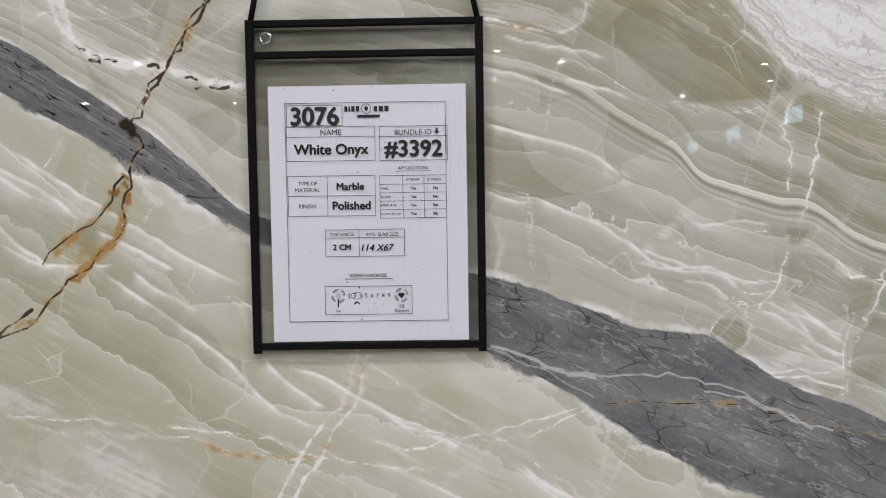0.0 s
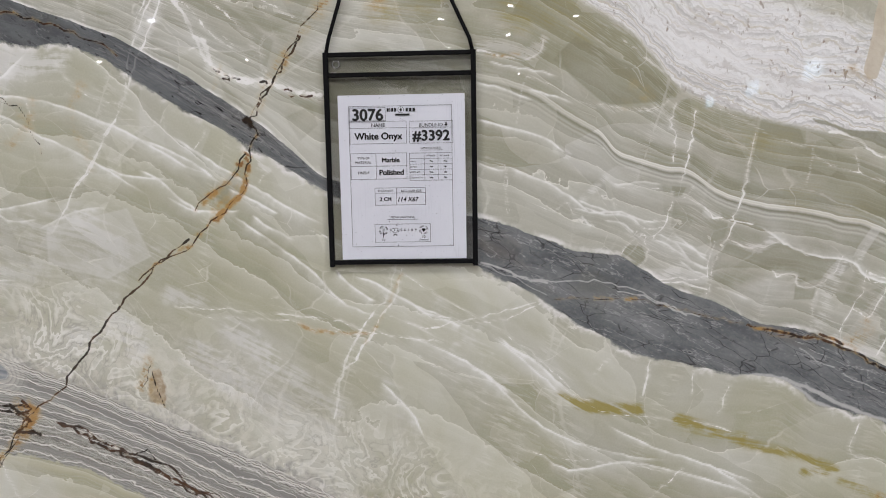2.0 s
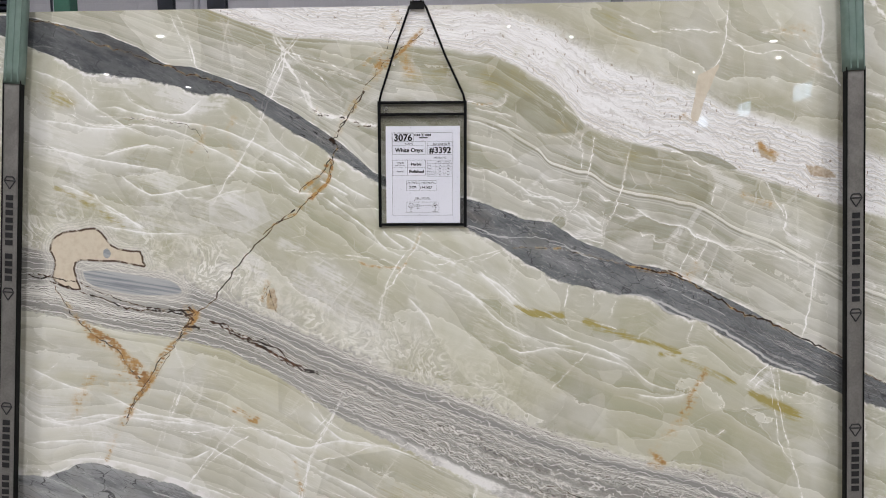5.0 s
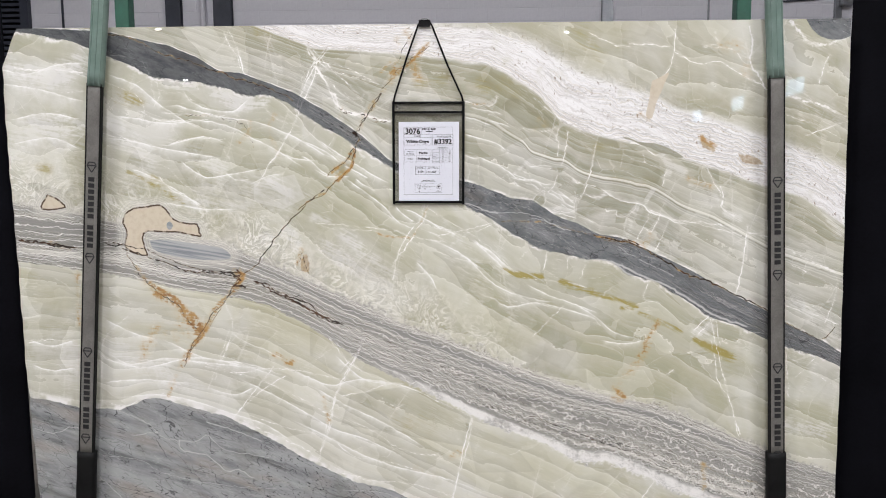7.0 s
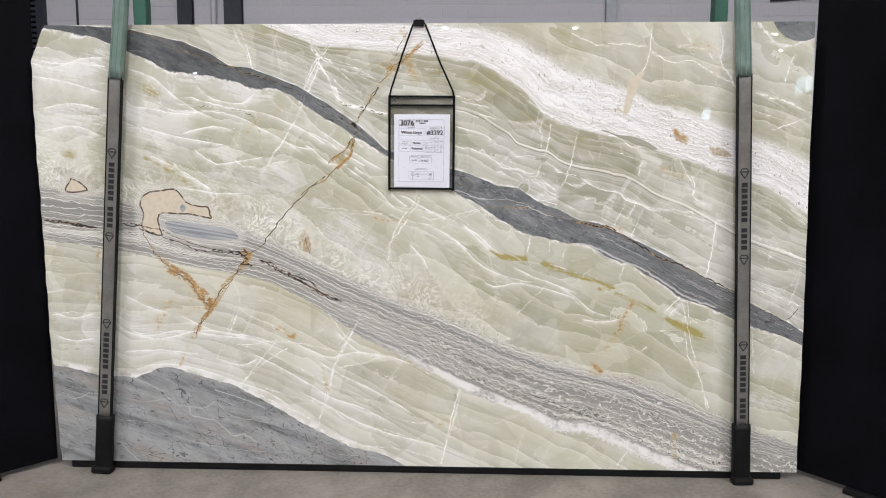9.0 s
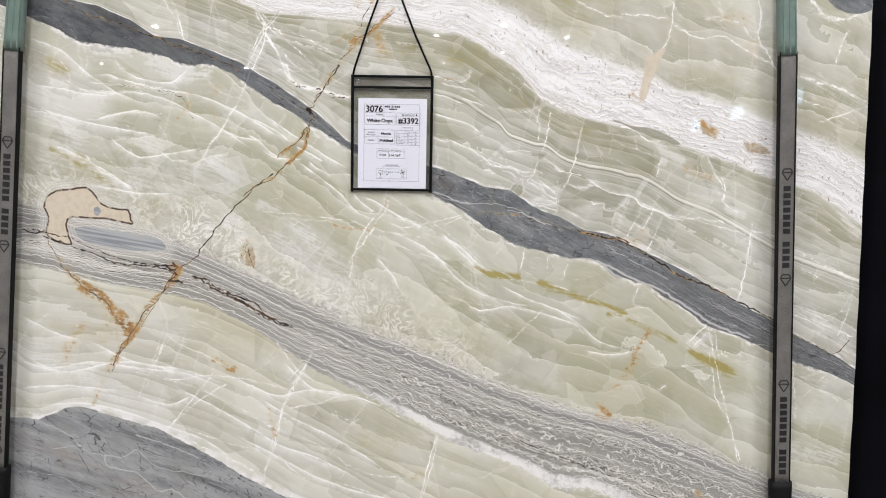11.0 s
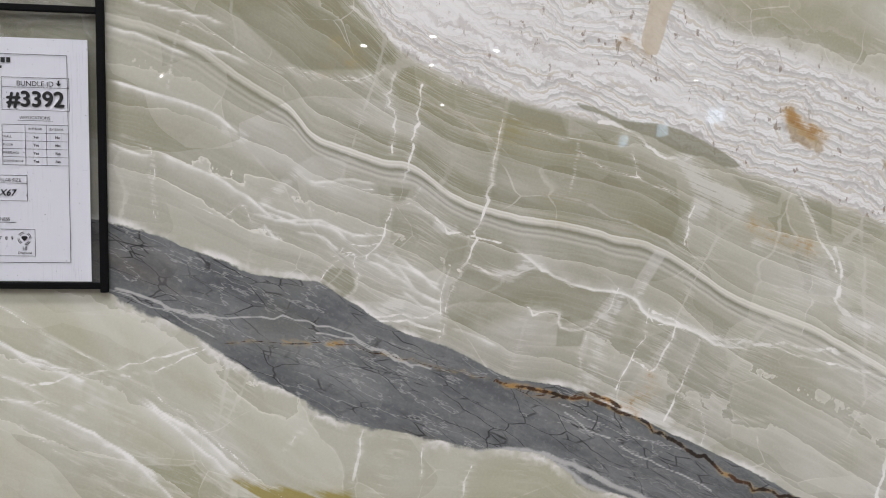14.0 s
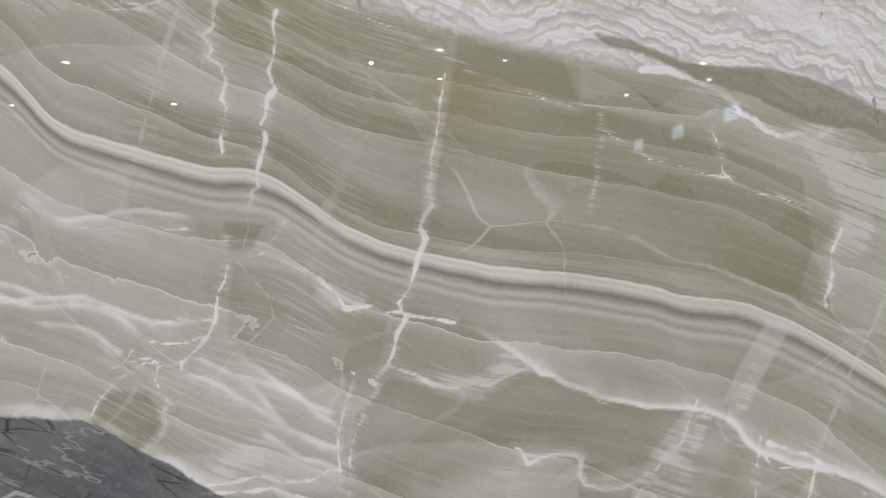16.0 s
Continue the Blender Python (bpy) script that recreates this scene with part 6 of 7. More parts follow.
    m.put(split.inputs[0], m.xyz(mul(x, 11.0), 5.0, mul(add(z, mul(x, 0.55)), 30.0)))
    m.put(split.inputs[1], swirl.outputs[0])
    splits = add(m.edges(split.outputs[0], 1.0), mul(fine, 0.03))
    rock = m.mix(mul(m.step(splits, 0.016, 0.003), m.step(m.noise(co, 9, 3, 0.6), 0.42, 0.58, 0.05, 0.8)), rock, (0.04, 0.04, 0.042))
    flecks = m.noise(m.xyz(mul(x, 60.0), 1.0, mul(add(z, mul(x, 0.6)), 130.0)), 1.0, 3, 0.6)
    rock = m.mix(mul(m.step(flecks, 0.60, 0.66), mul(m.step(x, -0.1, -0.25), m.step(x, -0.75, -0.55))), rock, (0.03, 0.03, 0.03))
    rock = m.mix(m.step(m.noise(co, 8, 4, 0.6), 0.52, 0.70, 0.0, 0.35), rock, (0.235, 0.235, 0.205))
    rock = m.mix(mul(m.step(x, -0.35, -0.75, 0.0, 0.65), zone(3.9, 5.2, 0.05, 0.05, s)), rock, m.mix(m.step(rock_n, 0.35, 0.65), (0.06, 0.063, 0.068), (0.115, 0.12, 0.125)))
    lens_in = mul(m.step(m.attr("fill_grey"), 0.0015, -0.0015), m.step(z, 1.2, 1.1))
    lens_v = m.noise(m.xyz(mul(x, 3.0), 3.0, mul(add(z, mul(x, 0.17)), 85.0)), 1.0, 4, 0.6)
    rock = m.mix(lens_in, rock, m.mix(m.step(lens_v, 0.36, 0.62), (0.24, 0.26, 0.285), (0.47, 0.475, 0.475)))
    vein_d = add(m.attr("veinlet"), mul(fine, 2.0))
    rock = m.mix(m.step(vein_d, 1.8, 0.4, 0.0, 0.85), rock, (0.60, 0.595, 0.585))
    grey = m.math("MAXIMUM", zone(4.0, 5.0, 0.008, 0.010), m.step(sw, 9.992, 10.006))
    grey = m.math("MAXIMUM", grey, m.step(add(m.attr("fill_grey"), mul(mid, 0.01)), 0.0015, -0.0015))
    rim = mul(sub(1.0, grey), m.math("MAXIMUM", m.math("MAXIMUM", zone(3.965, 4.0, 0.02, 0.01), zone(5.0, 5.02, 0.01, 0.012)), zone(9.90, 10.0, 0.07, 0.01)))
    colour = m.mix(mul(rim, m.step(m.noise(co, 18, 3), 0.42, 0.6, 0.05, 0.95)), colour, (0.92, 0.90, 0.88))
    colour = m.mix(grey, colour, rock)
    # clear green windows, white fractures over all
    colour = m.mix(m.step(add(m.attr("fill_green"), mul(mid, 0.016)), 0.001, -0.002, 0.0, 0.8), colour, (0.30, 0.29, 0.20))
    fr = add(m.attr("fracture"), add(mul(fine, 3.6), mul(mid, 2.6)))
    gaps = m.step(m.noise(co, 11, 3, 0.6), 0.36, 0.56, 0.2, 1.0)
    colour = m.mix(mul(mul(m.step(fr, 1.1, 0.3), gaps), add(0.92, mul(grey, -0.8))), colour, (1.0, 0.985, 0.96))
    # beige and brown fillings with a dark rim
    beige = add(m.attr("fill_beige"), add(mul(fine, 0.004), mul(mid, 0.010)))
    brown = add(m.attr("fill_brown"), add(mul(fine, 0.012), mul(mid, 0.030)))
    colour = m.mix(mul(mul(m.step(beige, 0.0008, -0.0008), m.step(x, 0.3, 0.5, 1.0, 0.85)), m.step(m.attr("fill_grey"), -0.001, 0.001)), colour, m.mix(m.step(m.noise(co, 60, 3), 0.4, 0.7), (0.70, 0.62, 0.49), (0.64, 0.55, 0.42)))
    colour = m.mix(m.step(brown, 0.003, -0.003, 0.0, 0.85), colour, m.mix(m.step(fine, -0.15, 0.15), (0.38, 0.27, 0.16), (0.58, 0.48, 0.34)))
    dark_rim = mul(m.step(m.math("ABSOLUTE", beige), 0.0046, 0.0018), m.step(m.noise(co, 40, 3), 0.36, 0.5, 0.3, 0.95))
    colour = m.mix(mul(dark_rim, m.step(x, 0.4, 0.2)), colour, (0.075, 0.042, 0.024))
    # growth rings round the fillings
    round_f = m.math("MINIMUM", beige, add(m.attr("fill_grey"), 0.004))
    rings = ridge(add(mul(round_f, 125.0), add(mul(mid, 2.4), mul(wide, 3.0))), 3.0)
    near = mul(mul(m.step(z, 1.30, 1.22), m.step(round_f, 0.045, 0.012)), mul(m.step(round_f, 0.001, 0.003), m.step(x, 0.3, -0.2)))
    colour = m.mix(mul(near, 0.55), colour, m.mix(rings, (0.78, 0.755, 0.68), (0.40, 0.39, 0.365)))
    # rust and open cracks
    rusty = mul(add(m.attr("rust"), mul(m.attr("rust"), add(mul(add(mid, fine), 3.6), mul(run, 3.0)))), m.step(m.noise(co, 9, 3, 0.6), 0.36, 0.56, 0.45, 1.15))
    colour = m.mix(m.step(rusty, 0.04, 0.95, 0.0, 0.62), colour, m.mix(m.step(wide, -0.1, 0.12), (0.56, 0.38, 0.14), (0.58, 0.45, 0.22)))
    colour = m.mix(m.step(rusty, 0.40, 1.1, 0.0, 0.85), colour, m.mix(m.step(mid, -0.1, 0.12), (0.25, 0.10, 0.03), (0.46, 0.25, 0.08)))
    cr = add(m.attr("crack"), add(mul(fine, 4.2), add(mul(mid, 2.4), m.step(m.noise(co, 8, 3, 0.6), 0.58, 0.40, 0.0, 0.25))))
    colour = m.mix(m.step(cr, 1.55, 0.6, 0.0, 0.95), colour, m.mix(m.step(mid, -0.08, 0.1), (0.025, 0.017, 0.013), (0.10, 0.045, 0.02)))
    colour = m.mix(0.10, colour, m.mix(grain, (0.0, 0.0, 0.0), (1.0, 1.0, 1.0)), "OVERLAY")
    m.put(m.bsdf.inputs["Base Color"], colour)
    m.put(m.bsdf.inputs["Roughness"], m.step(mid, -0.3, 0.3, 0.006, 0.014))
    m.bsdf.inputs["IOR"].default_value = 1.5
    return m.mat


ONYX = onyx()


def slab_face():
    """The polished face: a fine sheet of quads that carries the layer fields."""
    me = bpy.data.meshes.new("polished_face")
    count = NX * NZ
    co = np.stack([GX, np.zeros_like(GX), GZ], -1).reshape(-1, 3)
    first = (np.arange(NZ - 1)[:, None] * NX + np.arange(NX - 1)[None, :]).ravel()
    quads = np.stack([first, first + 1, first + 1 + NX, first + NX], -1).astype(np.int32)
    me.vertices.add(count)
    me.vertices.foreach_set("co", co.ravel().astype(np.float32))
    me.loops.add(quads.size)
    me.loops.foreach_set("vertex_index", quads.ravel())
    me.polygons.add(len(quads))
    me.polygons.foreach_set("loop_start", np.arange(0, quads.size, 4, dtype=np.int32))
    me.update(calc_edges=True)
    for name, values in FIELDS.items():
        me.attributes.new(name, "FLOAT", "POINT").data.foreach_set("value", values.ravel().astype(np.float32))
    me.materials.append(ONYX)
    return new("polished_face", me)


def slab_body():
    """The sawn body behind the face, with a rough, chipped rim."""
    rim = [(a, z) for z, a in zip(rows_z[::12], edge_l[::12])] + [(edge_l[-1] + (edge_r[-1] - edge_l[-1]) * k / 90, SLAB_TOP) for k in range(91)]
    rim += [(a, z) for z, a in zip(rows_z[::-12], edge_r[::-12])] + [(1.456, BOTTOM), (edge_l[0], BOTTOM)]
    bm = bmesh.new()
    front, back = [], []
    for a, z in rim:
        chip = max(0.0, noise.noise((a * 9, z * 9, 2)) - 0.15) * 0.012 if z > SLAB_TOP - 0.01 else 0.0
        front.append(bm.verts.new((a, 0.0015, z)))
        back.append(bm.verts.new((a, 0.020, z + chip)))
    for n in range(len(rim)):
        k = (n + 1) % len(rim)
        bm.faces.new((front[n], front[k], back[k], back[n]))
    bm.faces.new(back)
    bm.faces.new(front[::-1])
    bmesh.ops.recalc_face_normals(bm, faces=bm.faces)
    return bm


SAWN = surface("sawn_onyx_edge", (0.70, 0.71, 0.64), (0.56, 0.60, 0.50), 14.0, (0.35, 0.6), 0, 0.3, 120)
slab = thing("onyx_slab", (0, 0, 0), "polished white and green onyx slab with grey seams, standing upright", "stone slab")
slab_face().parent = slab
part("sawn_body", slab_body(), SAWN, slab, "rough pale sawn edge and back")

# ---- black side panels ----
def side_panel(name, x, y, turn, label):
    ob = thing(name, (x, y, 0.0), label, "stone panel", "black stone panels")
    ob.rotation_euler = (0, 0, radians(turn))
    part("panel", box(0.0, 1.7, -0.02, 0.02, 0.02, 2.35, 0.004), BLACK_STONE, ob)
    for a in (0.2, 1.3):
        part("foot", box(a, a + 0.12, -0.05, 0.05, 0.0, 0.02, 0.004), BLACK_RUBBER, ob)
    return ob


side_panel("black_panel", -1.524, 0.05, 180 + 47, "polished black granite slab standing angled beside the onyx")
side_panel("black_panel", 1.494, 0.08, -50, "polished black granite slab standing angled beside the onyx")


# ---- rack ----
tagged(part("floor_beam", box(-1.43, 1.41, 0.001, 0.16, 0.0, 0.03, 0.004), BLACK_RUBBER), "low black rubber-covered beam under the onyx slab", "beam")


def diamond_mark(z, size):
    """A cut gem in outline, lying on a strap."""
    w, h = size, size * 1.15
    a = [(-h * 0.45, -w * 0.30), (-h * 0.45, w * 0.30), (-h * 0.15, w * 0.5), (h * 0.5, 0.0), (-h * 0.15, -w * 0.5)]
    lines = [(0, 1), (1, 2), (2, 3), (3, 4), (4, 0), (2, 4)]
    pieces = []
    for i, k in lines:
        (za, xa), (zb, xb) = a[i], a[k]
        pieces.append(tube([(xa, 0, z - za), (xb, 0, z - zb)], 0.0019, 4, 0.5))
    bm = merged(*pieces)
    bmesh.ops.translate(bm, verts=bm.verts, vec=(0, -0.0130, 0))
    return bm


def sleeve(width, depth, z0, z1, sway=0.0, rows=28):
    """A flattened, rounded sleeve with swollen side seams; sway bends it a little."""
    bm = bmesh.new()
    rings = []
    shape = [(math.copysign(abs(math.cos(a)) ** 0.45, math.cos(a)), math.copysign(abs(math.sin(a)) ** 0.6, math.sin(a))) for a in (2 * math.pi * (k + 0.5) / 20 for k in range(20))]
    for n in range(rows + 1):
        u = n / rows
        z = z0 + (z1 - z0) * u
        off = sway * math.sin(u * math.pi * 1.3)
        puff = 1 + 0.025 * math.sin(u * 41) * math.sin(u * 13)
        rings.append([bm.verts.new((off + cx * width / 2 * puff, cy * depth / 2, z)) for cx, cy in shape])
    for a, b in zip(rings, rings[1:]):
        for k in range(20):
            bm.faces.new((a[k], a[(k + 1) % 20], b[(k + 1) % 20], b[k]))
    bm.faces.new(rings[0][::-1])
    bm.faces.new(rings[-1])
    bmesh.ops.recalc_face_normals(bm, faces=bm.faces)
    return bm


def rack_post(x, lean, marks, label, sway):
    """A leaning post in front of the slab: black boot, grey webbing, green hose above, printed marks."""
    post = thing("rack_post", (x, -0.032, 0.0), label, "rack post", "padded rack posts")
    post.rotation_euler = (0, lean, 0)
    boot = part("boot", sleeve(0.066, 0.036, 0.0, 0.236, 0.0, 10), BLACK_RUBBER, post, "shiny black tape boot", True)
    part("boot_knot", box(-0.04, 0.04, -0.03, 0.012, 0.0, 0.03, 0.01, 2), BLACK_RUBBER, boot)
    strap = part("strap", sleeve(0.050, 0.024, 0.225, 1.56), WEBBING, post, "grey woven webbing sleeve with black print", True)
    for side in (-1, 1):
        part("strap_seam", box(side * 0.0240 - 0.002, side * 0.0240 + 0.002, -0.0115, 0.006, 0.23, 1.555, 0.001, 1), BLACK_RUBBER, strap)
    hose = part("hose", sleeve(0.054, 0.030, 1.545, 2.75, sway), GREEN_SLEEVE, post, "pale green split rubber hose", True)
    for off in (-0.016, 0.002, 0.02):
        part("hose_rib", tube([(off + sway * math.sin(k / 20 * math.pi * 1.3), -0.0147, 1.55 + 1.195 * k / 20) for k in range(21)], 0.0022, 6), GREEN_SLEEVE, hose)
    for top in marks:
        part("print_mark", diamond_mark(top, 0.032), PRINT_INK, strap)
        for k in range(7):
            part("print_bar", box(-0.0105, 0.0105, -0.0135, -0.0122, top - 0.050 - k * 0.0215, top - 0.035 - k * 0.0215), PRINT_INK, strap)
        for k in range(4):
            part("print_bar", box(-0.0105, 0.0105, -0.0135, -0.0122, top - 0.218 - k * 0.0215, top - 0.203 - k * 0.0215), PRINT_INK, strap)
        part("print_mark", diamond_mark(top - 0.320, 0.032), PRINT_INK, strap)
    return post


rack_post(-1.278, math.atan(0.0825), (1.268, 0.608), "leaning rack post in grey webbing with a green hose top", 0.012)
rack_post(1.241, math.atan(-0.042), (1.195, 0.545), "upright rack post in grey webbing with a green hose top", -0.010)
for x in (-1.262, 1.246):
    rear = thing("rear_post", (x, 0.41, 0.0), "dark green painted steel rack post behind the slab", "rack post", "rear rack posts")
    part("upright", box(-0.029, 0.029, -0.025, 0.025, 0.012, 2.7, 0.005), DARK_GREEN, rear)
    part("foot_plate", box(-0.07, 0.07, -0.06, 0.06, 0.0, 0.012, 0.003), DARK_GREEN, rear)


# ---- on the far wall ----
def wall_column(name, x, w, depth, material, label):
    ob = thing(name, (x, 8.0, 0.0), label, "column", "wall columns")
    part("flange", box(-w / 2, w / 2, -depth, -depth + 0.03, 0.0, TOP, 0.003), material, ob)
    part("web", box(-0.03, 0.03, -depth + 0.03, -0.03, 0.0, TOP), material, ob)
    part("rear_flange", box(-w / 2, w / 2, -0.03, -0.002, 0.0, TOP, 0.003), material, ob)


wall_column("steel_column", -4.33, 0.23, 0.12, NAVY_STEEL, "dark navy steel column against the painted wall")
wall_column("steel_column", -3.55, 0.28, 0.12, NAVY_STEEL, "dark navy steel column against the painted wall")
wall_column("steel_channel", 2.46, 0.16, 0.10, GALVANISED, "galvanised grey steel channel on the painted wall")
tagged(part("downpipe", tube([(-3.87, 7.93, 0.0), (-3.87, 7.93, TOP)], 0.045, 12), BLOCK_PAINT, None, "", True), "slim painted pipe running up the block wall", "pipe")
tagged(part("conduit", tube([(4.94, 7.97, 4.03), (5.70, 7.97, 4.07), (5.76, 7.97, 4.10), (5.79, 7.97, 4.18), (5.80, 7.97, 6.0)], 0.014, 8), NAVY_STEEL, None, "", True), "thin dark bent conduit on the painted wall", "conduit")
tagged(part("wall_strip", box(-6.15, -6.12, 7.975, 7.998, 0.0, TOP), NAVY_STEEL), "narrow dark joint strip on the painted wall", "trim", kind="structure")
tagged(part("wall_strip", box(4.03, 4.055, 7.975, 7.998, 0.0, TOP), GALVANISED), "narrow grey joint strip on the painted wall", "trim", kind="structure")

vent = thing("louvre_vent", (-7.05, 8.0, 2.9), "dark louvred steel vent in the painted wall", "vent")
part("frame", merged(box(-0.75, -0.65, -0.09, 0, 0, 1.9), box(0.27, 0.40, -0.09, 0, 0, 1.9), box(-0.65, 0.27, -0.09, 0, 0, 0.1), box(-0.65, 0.27, -0.09, 0, 1.8, 1.9)), NAVY_STEEL, vent)
part("backing", box(-0.65, 0.27, -0.015, -0.004, 0.1, 1.8), BLACK_STONE, vent)
for k in range(20):
    part("slat", box(-0.65, 0.27, -0.07, -0.02, 0.12 + k * 0.084, 0.165 + k * 0.084), NAVY_STEEL, vent)

panel = thing("junction_box", (6.10, 8.0, 3.55), "grey junction box with a black cable on the wall", "junction box")
part("channel", box(-0.13, -0.03, -0.06, 0, -3.55, 2.6, 0.004), GALVANISED, panel)
part("housing", box(-0.08, 0.12, -0.15, -0.06, 0.40, 0.72, 0.01), GALVANISED, panel)
part("cable", tube([(0.10, -0.1, 0.62), (0.22, -0.11, 0.60), (0.34, -0.1, 0.52), (0.40, -0.1, 0.40), (0.42, -0.1, 0.1)], 0.014, 8), BLACK_RUBBER, panel, "", True)

# clerestory windows far down the side wall
DAYLIGHT = lamp_material("daylight_pane", (0.55, 0.78, 1.0), 9.0)
for n, y in enumerate((-43.5, -52.5, -61.5)):
    window = tagged(new(f"window_{n + 1}"), "bright high window far along the side wall", "window", kind="structure")
    window.location = (24.0, y, 8.2)
    part("window_frame", merged(box(-0.08, -0.002, -1.35, -1.2, -0.65, 0.65), box(-0.08, -0.002, 1.2, 1.35, -0.65, 0.65), box(-0.08, -0.002, -1.2, 1.2, -0.65, -0.55), box(-0.08, -0.002, -1.2, 1.2, 0.55, 0.65), box(-0.07, -0.002, -0.03, 0.03, -0.55, 0.55)), WALL_PAINT, window)
    for a, b in ((-1.2, -0.03), (0.03, 1.2)):
        part("pane", box(-0.03, -0.01, a, b, -0.55, 0.55), DAYLIGHT, window)


# ---- the tag on the slab ----
def paper_material():
    m = Nodes("photocopy_paper")
    co = m.object_coords()
    sep = m.node("ShaderNodeSeparateXYZ", Vector=co)
    streak = m.noise(m.xyz(m.math("MULTIPLY", sep.outputs[0], 420.0), 0.0, m.math("MULTIPLY", sep.outputs[2], 14.0)), 1.0, 4, 0.7)
    area = m.noise(co, 14, 3, 0.6)
    right = m.step(sep.outputs[0], 0.01, 0.09)
    grey = m.math("MULTIPLY", m.math("MULTIPLY", m.step(streak, 0.52, 0.72), m.step(area, 0.42, 0.62)), m.math("ADD", 0.25, m.math("MULTIPLY", right, 0.75)))
    paper = m.mix(m.math("MULTIPLY", grey, 0.55), (0.78, 0.79, 0.86), (0.40, 0.41, 0.46))
    dots = m.noise(co, 380, 2, 0.5)
    m.put(m.bsdf.inputs["Base Color"], m.mix(m.math("MULTIPLY", m.step(dots, 0.735, 0.76), 0.8), paper, (0.1, 0.1, 0.11)))
    m.bsdf.inputs["Roughness"].default_value = 0.6
    m.bsdf.inputs["Coat Weight"].default_value = 0.35
    m.bsdf.inputs["Coat Roughness"].default_value = 0.12
    return m.mat


def film_material():
    """Clear vinyl: lets light through a little dimmed, with a soft gloss and slight ripples."""
    m = Nodes("clear_vinyl")
    tree = m.tree
    clear = m.node("ShaderNodeBsdfTransparent", Color=(0.80, 0.80, 0.79))
    gloss = m.node("ShaderNodeBsdfGlossy", Color=(0.9, 0.9, 0.9), Roughness=0.10)
    ripple = m.node("ShaderNodeBump", Strength=0.35, Distance=0.004, Height=m.noise(m.object_coords(), 26, 3, 0.5))
    m.put(gloss.inputs["Normal"], ripple.outputs[0])
    mixed = m.node("ShaderNodeMixShader", Fac=0.07)
    tree.links.new(clear.outputs[0], mixed.inputs[1])
    tree.links.new(gloss.outputs[0], mixed.inputs[2])
    tree.links.new(mixed.outputs[0], tree.nodes["Material Output"].inputs["Surface"])
    return m.mat


def piping_material():
    m = Nodes("black_woven_piping")
    co = m.object_coords()
    weave = m.noise(co, 900, 1, 0.5)
    m.put(m.bsdf.inputs["Base Color"], m.mix(weave, (0.003, 0.003, 0.0035), (0.010, 0.010, 0.011)))
    m.bsdf.inputs["Roughness"].default_value = 0.8
    m.bsdf.inputs["Specular IOR Level"].default_value = 0.1
    m.bump(weave, 0.5, 0.0008)
    return m.mat


PAPER, FILM, PIPING = paper_material(), film_material(), piping_material()
CHROME = surface("nickel", (0.6, 0.6, 0.6), (0.5, 0.5, 0.5), 30.0, (0.15, 0.3), 1.0, 0, 100)
# the tag hangs a touch askew from its cord; its own origin is its lower middle
tag = thing("hanging_tag", (-0.0035, -0.004, 1.130), "clear vinyl tag holder with black piping and printed sheet", "tag holder")
tag.rotation_euler = (0, radians(0.35), 0)
WIDE, HIGH, BAND = 0.252, 0.352, 0.0085
for side in (-1, 1):
    part("side_piping", box(side * (WIDE / 2 - BAND / 2) - BAND / 2, side * (WIDE / 2 - BAND / 2) + BAND / 2, -0.0052, 0.0005, -0.004, HIGH, 0.0012), PIPING, tag)
for z in (0.0, HIGH - 0.0405, HIGH - BAND * 0.9):
    part("cross_piping", box(-WIDE / 2 + BAND, WIDE / 2 - BAND, -0.0050, 0.0005, z, z + BAND * 0.86, 0.0012), PIPING, tag)
vinyl_film = part("vinyl_film", box(-WIDE / 2 + BAND, WIDE / 2 - BAND, 0.0, 0.0004, 0.004, HIGH - 0.004), FILM, tag, "clear glossy vinyl")
vinyl_film.visible_shadow = False
ring = bmesh.new()
loops = []
for k in range(24):
    a = 2 * math.pi * k / 24
    loops.append([ring.verts.new(((0.0056 + 0.0016 * math.cos(b)) * math.cos(a), 0.0012 * math.sin(b), (0.0056 + 0.0016 * math.cos(b)) * math.sin(a))) for b in (2 * math.pi * j / 8 for j in range(8))])
for k in range(24):
    for j in range(8):
        ring.faces.new((loops[k][j], loops[k][(j + 1) % 8], loops[(k + 1) % 24][(j + 1) % 8], loops[(k + 1) % 24][j]))
bmesh.ops.recalc_face_normals(ring, faces=ring.faces)
eyelet = part("eyelet", ring, CHROME, tag, "nickel eyelet", True)
eyelet.location = (-0.104, -0.0052, HIGH - 0.020)

sheet = part("sheet", box(-0.104, 0.107, -0.0012, -0.0008, 0.0085, 0.2825), PAPER, tag, "white photocopied data sheet")
SX, SZ, SY = -0.104, 0.2825, -0.0019
KX, KZ = 0.211 / 216, 0.274 / 279


def bar(u0, v0, u1, v1, name="printed_line"):
    return part(name, box(SX + u0 * KX, SX + u1 * KX, SY - 0.0001, SY, SZ - v1 * KZ, SZ - v0 * KZ), PRINT_INK, sheet)


def outline(u0, v0, u1, v1, w=0.45):
    frame_bm = merged(*(box(SX + a * KX, SX + c * KX, SY - 0.0001, SY, SZ - d * KZ, SZ - b * KZ) for a, b, c, d in ((u0, v0, u1, v0 + w), (u0, v1 - w, u1, v1), (u0, v0 + w, u0 + w, v1 - w), (u1 - w, v0 + w, u1, v1 - w))))
    return part("printed_frame", frame_bm, PRINT_INK, sheet)


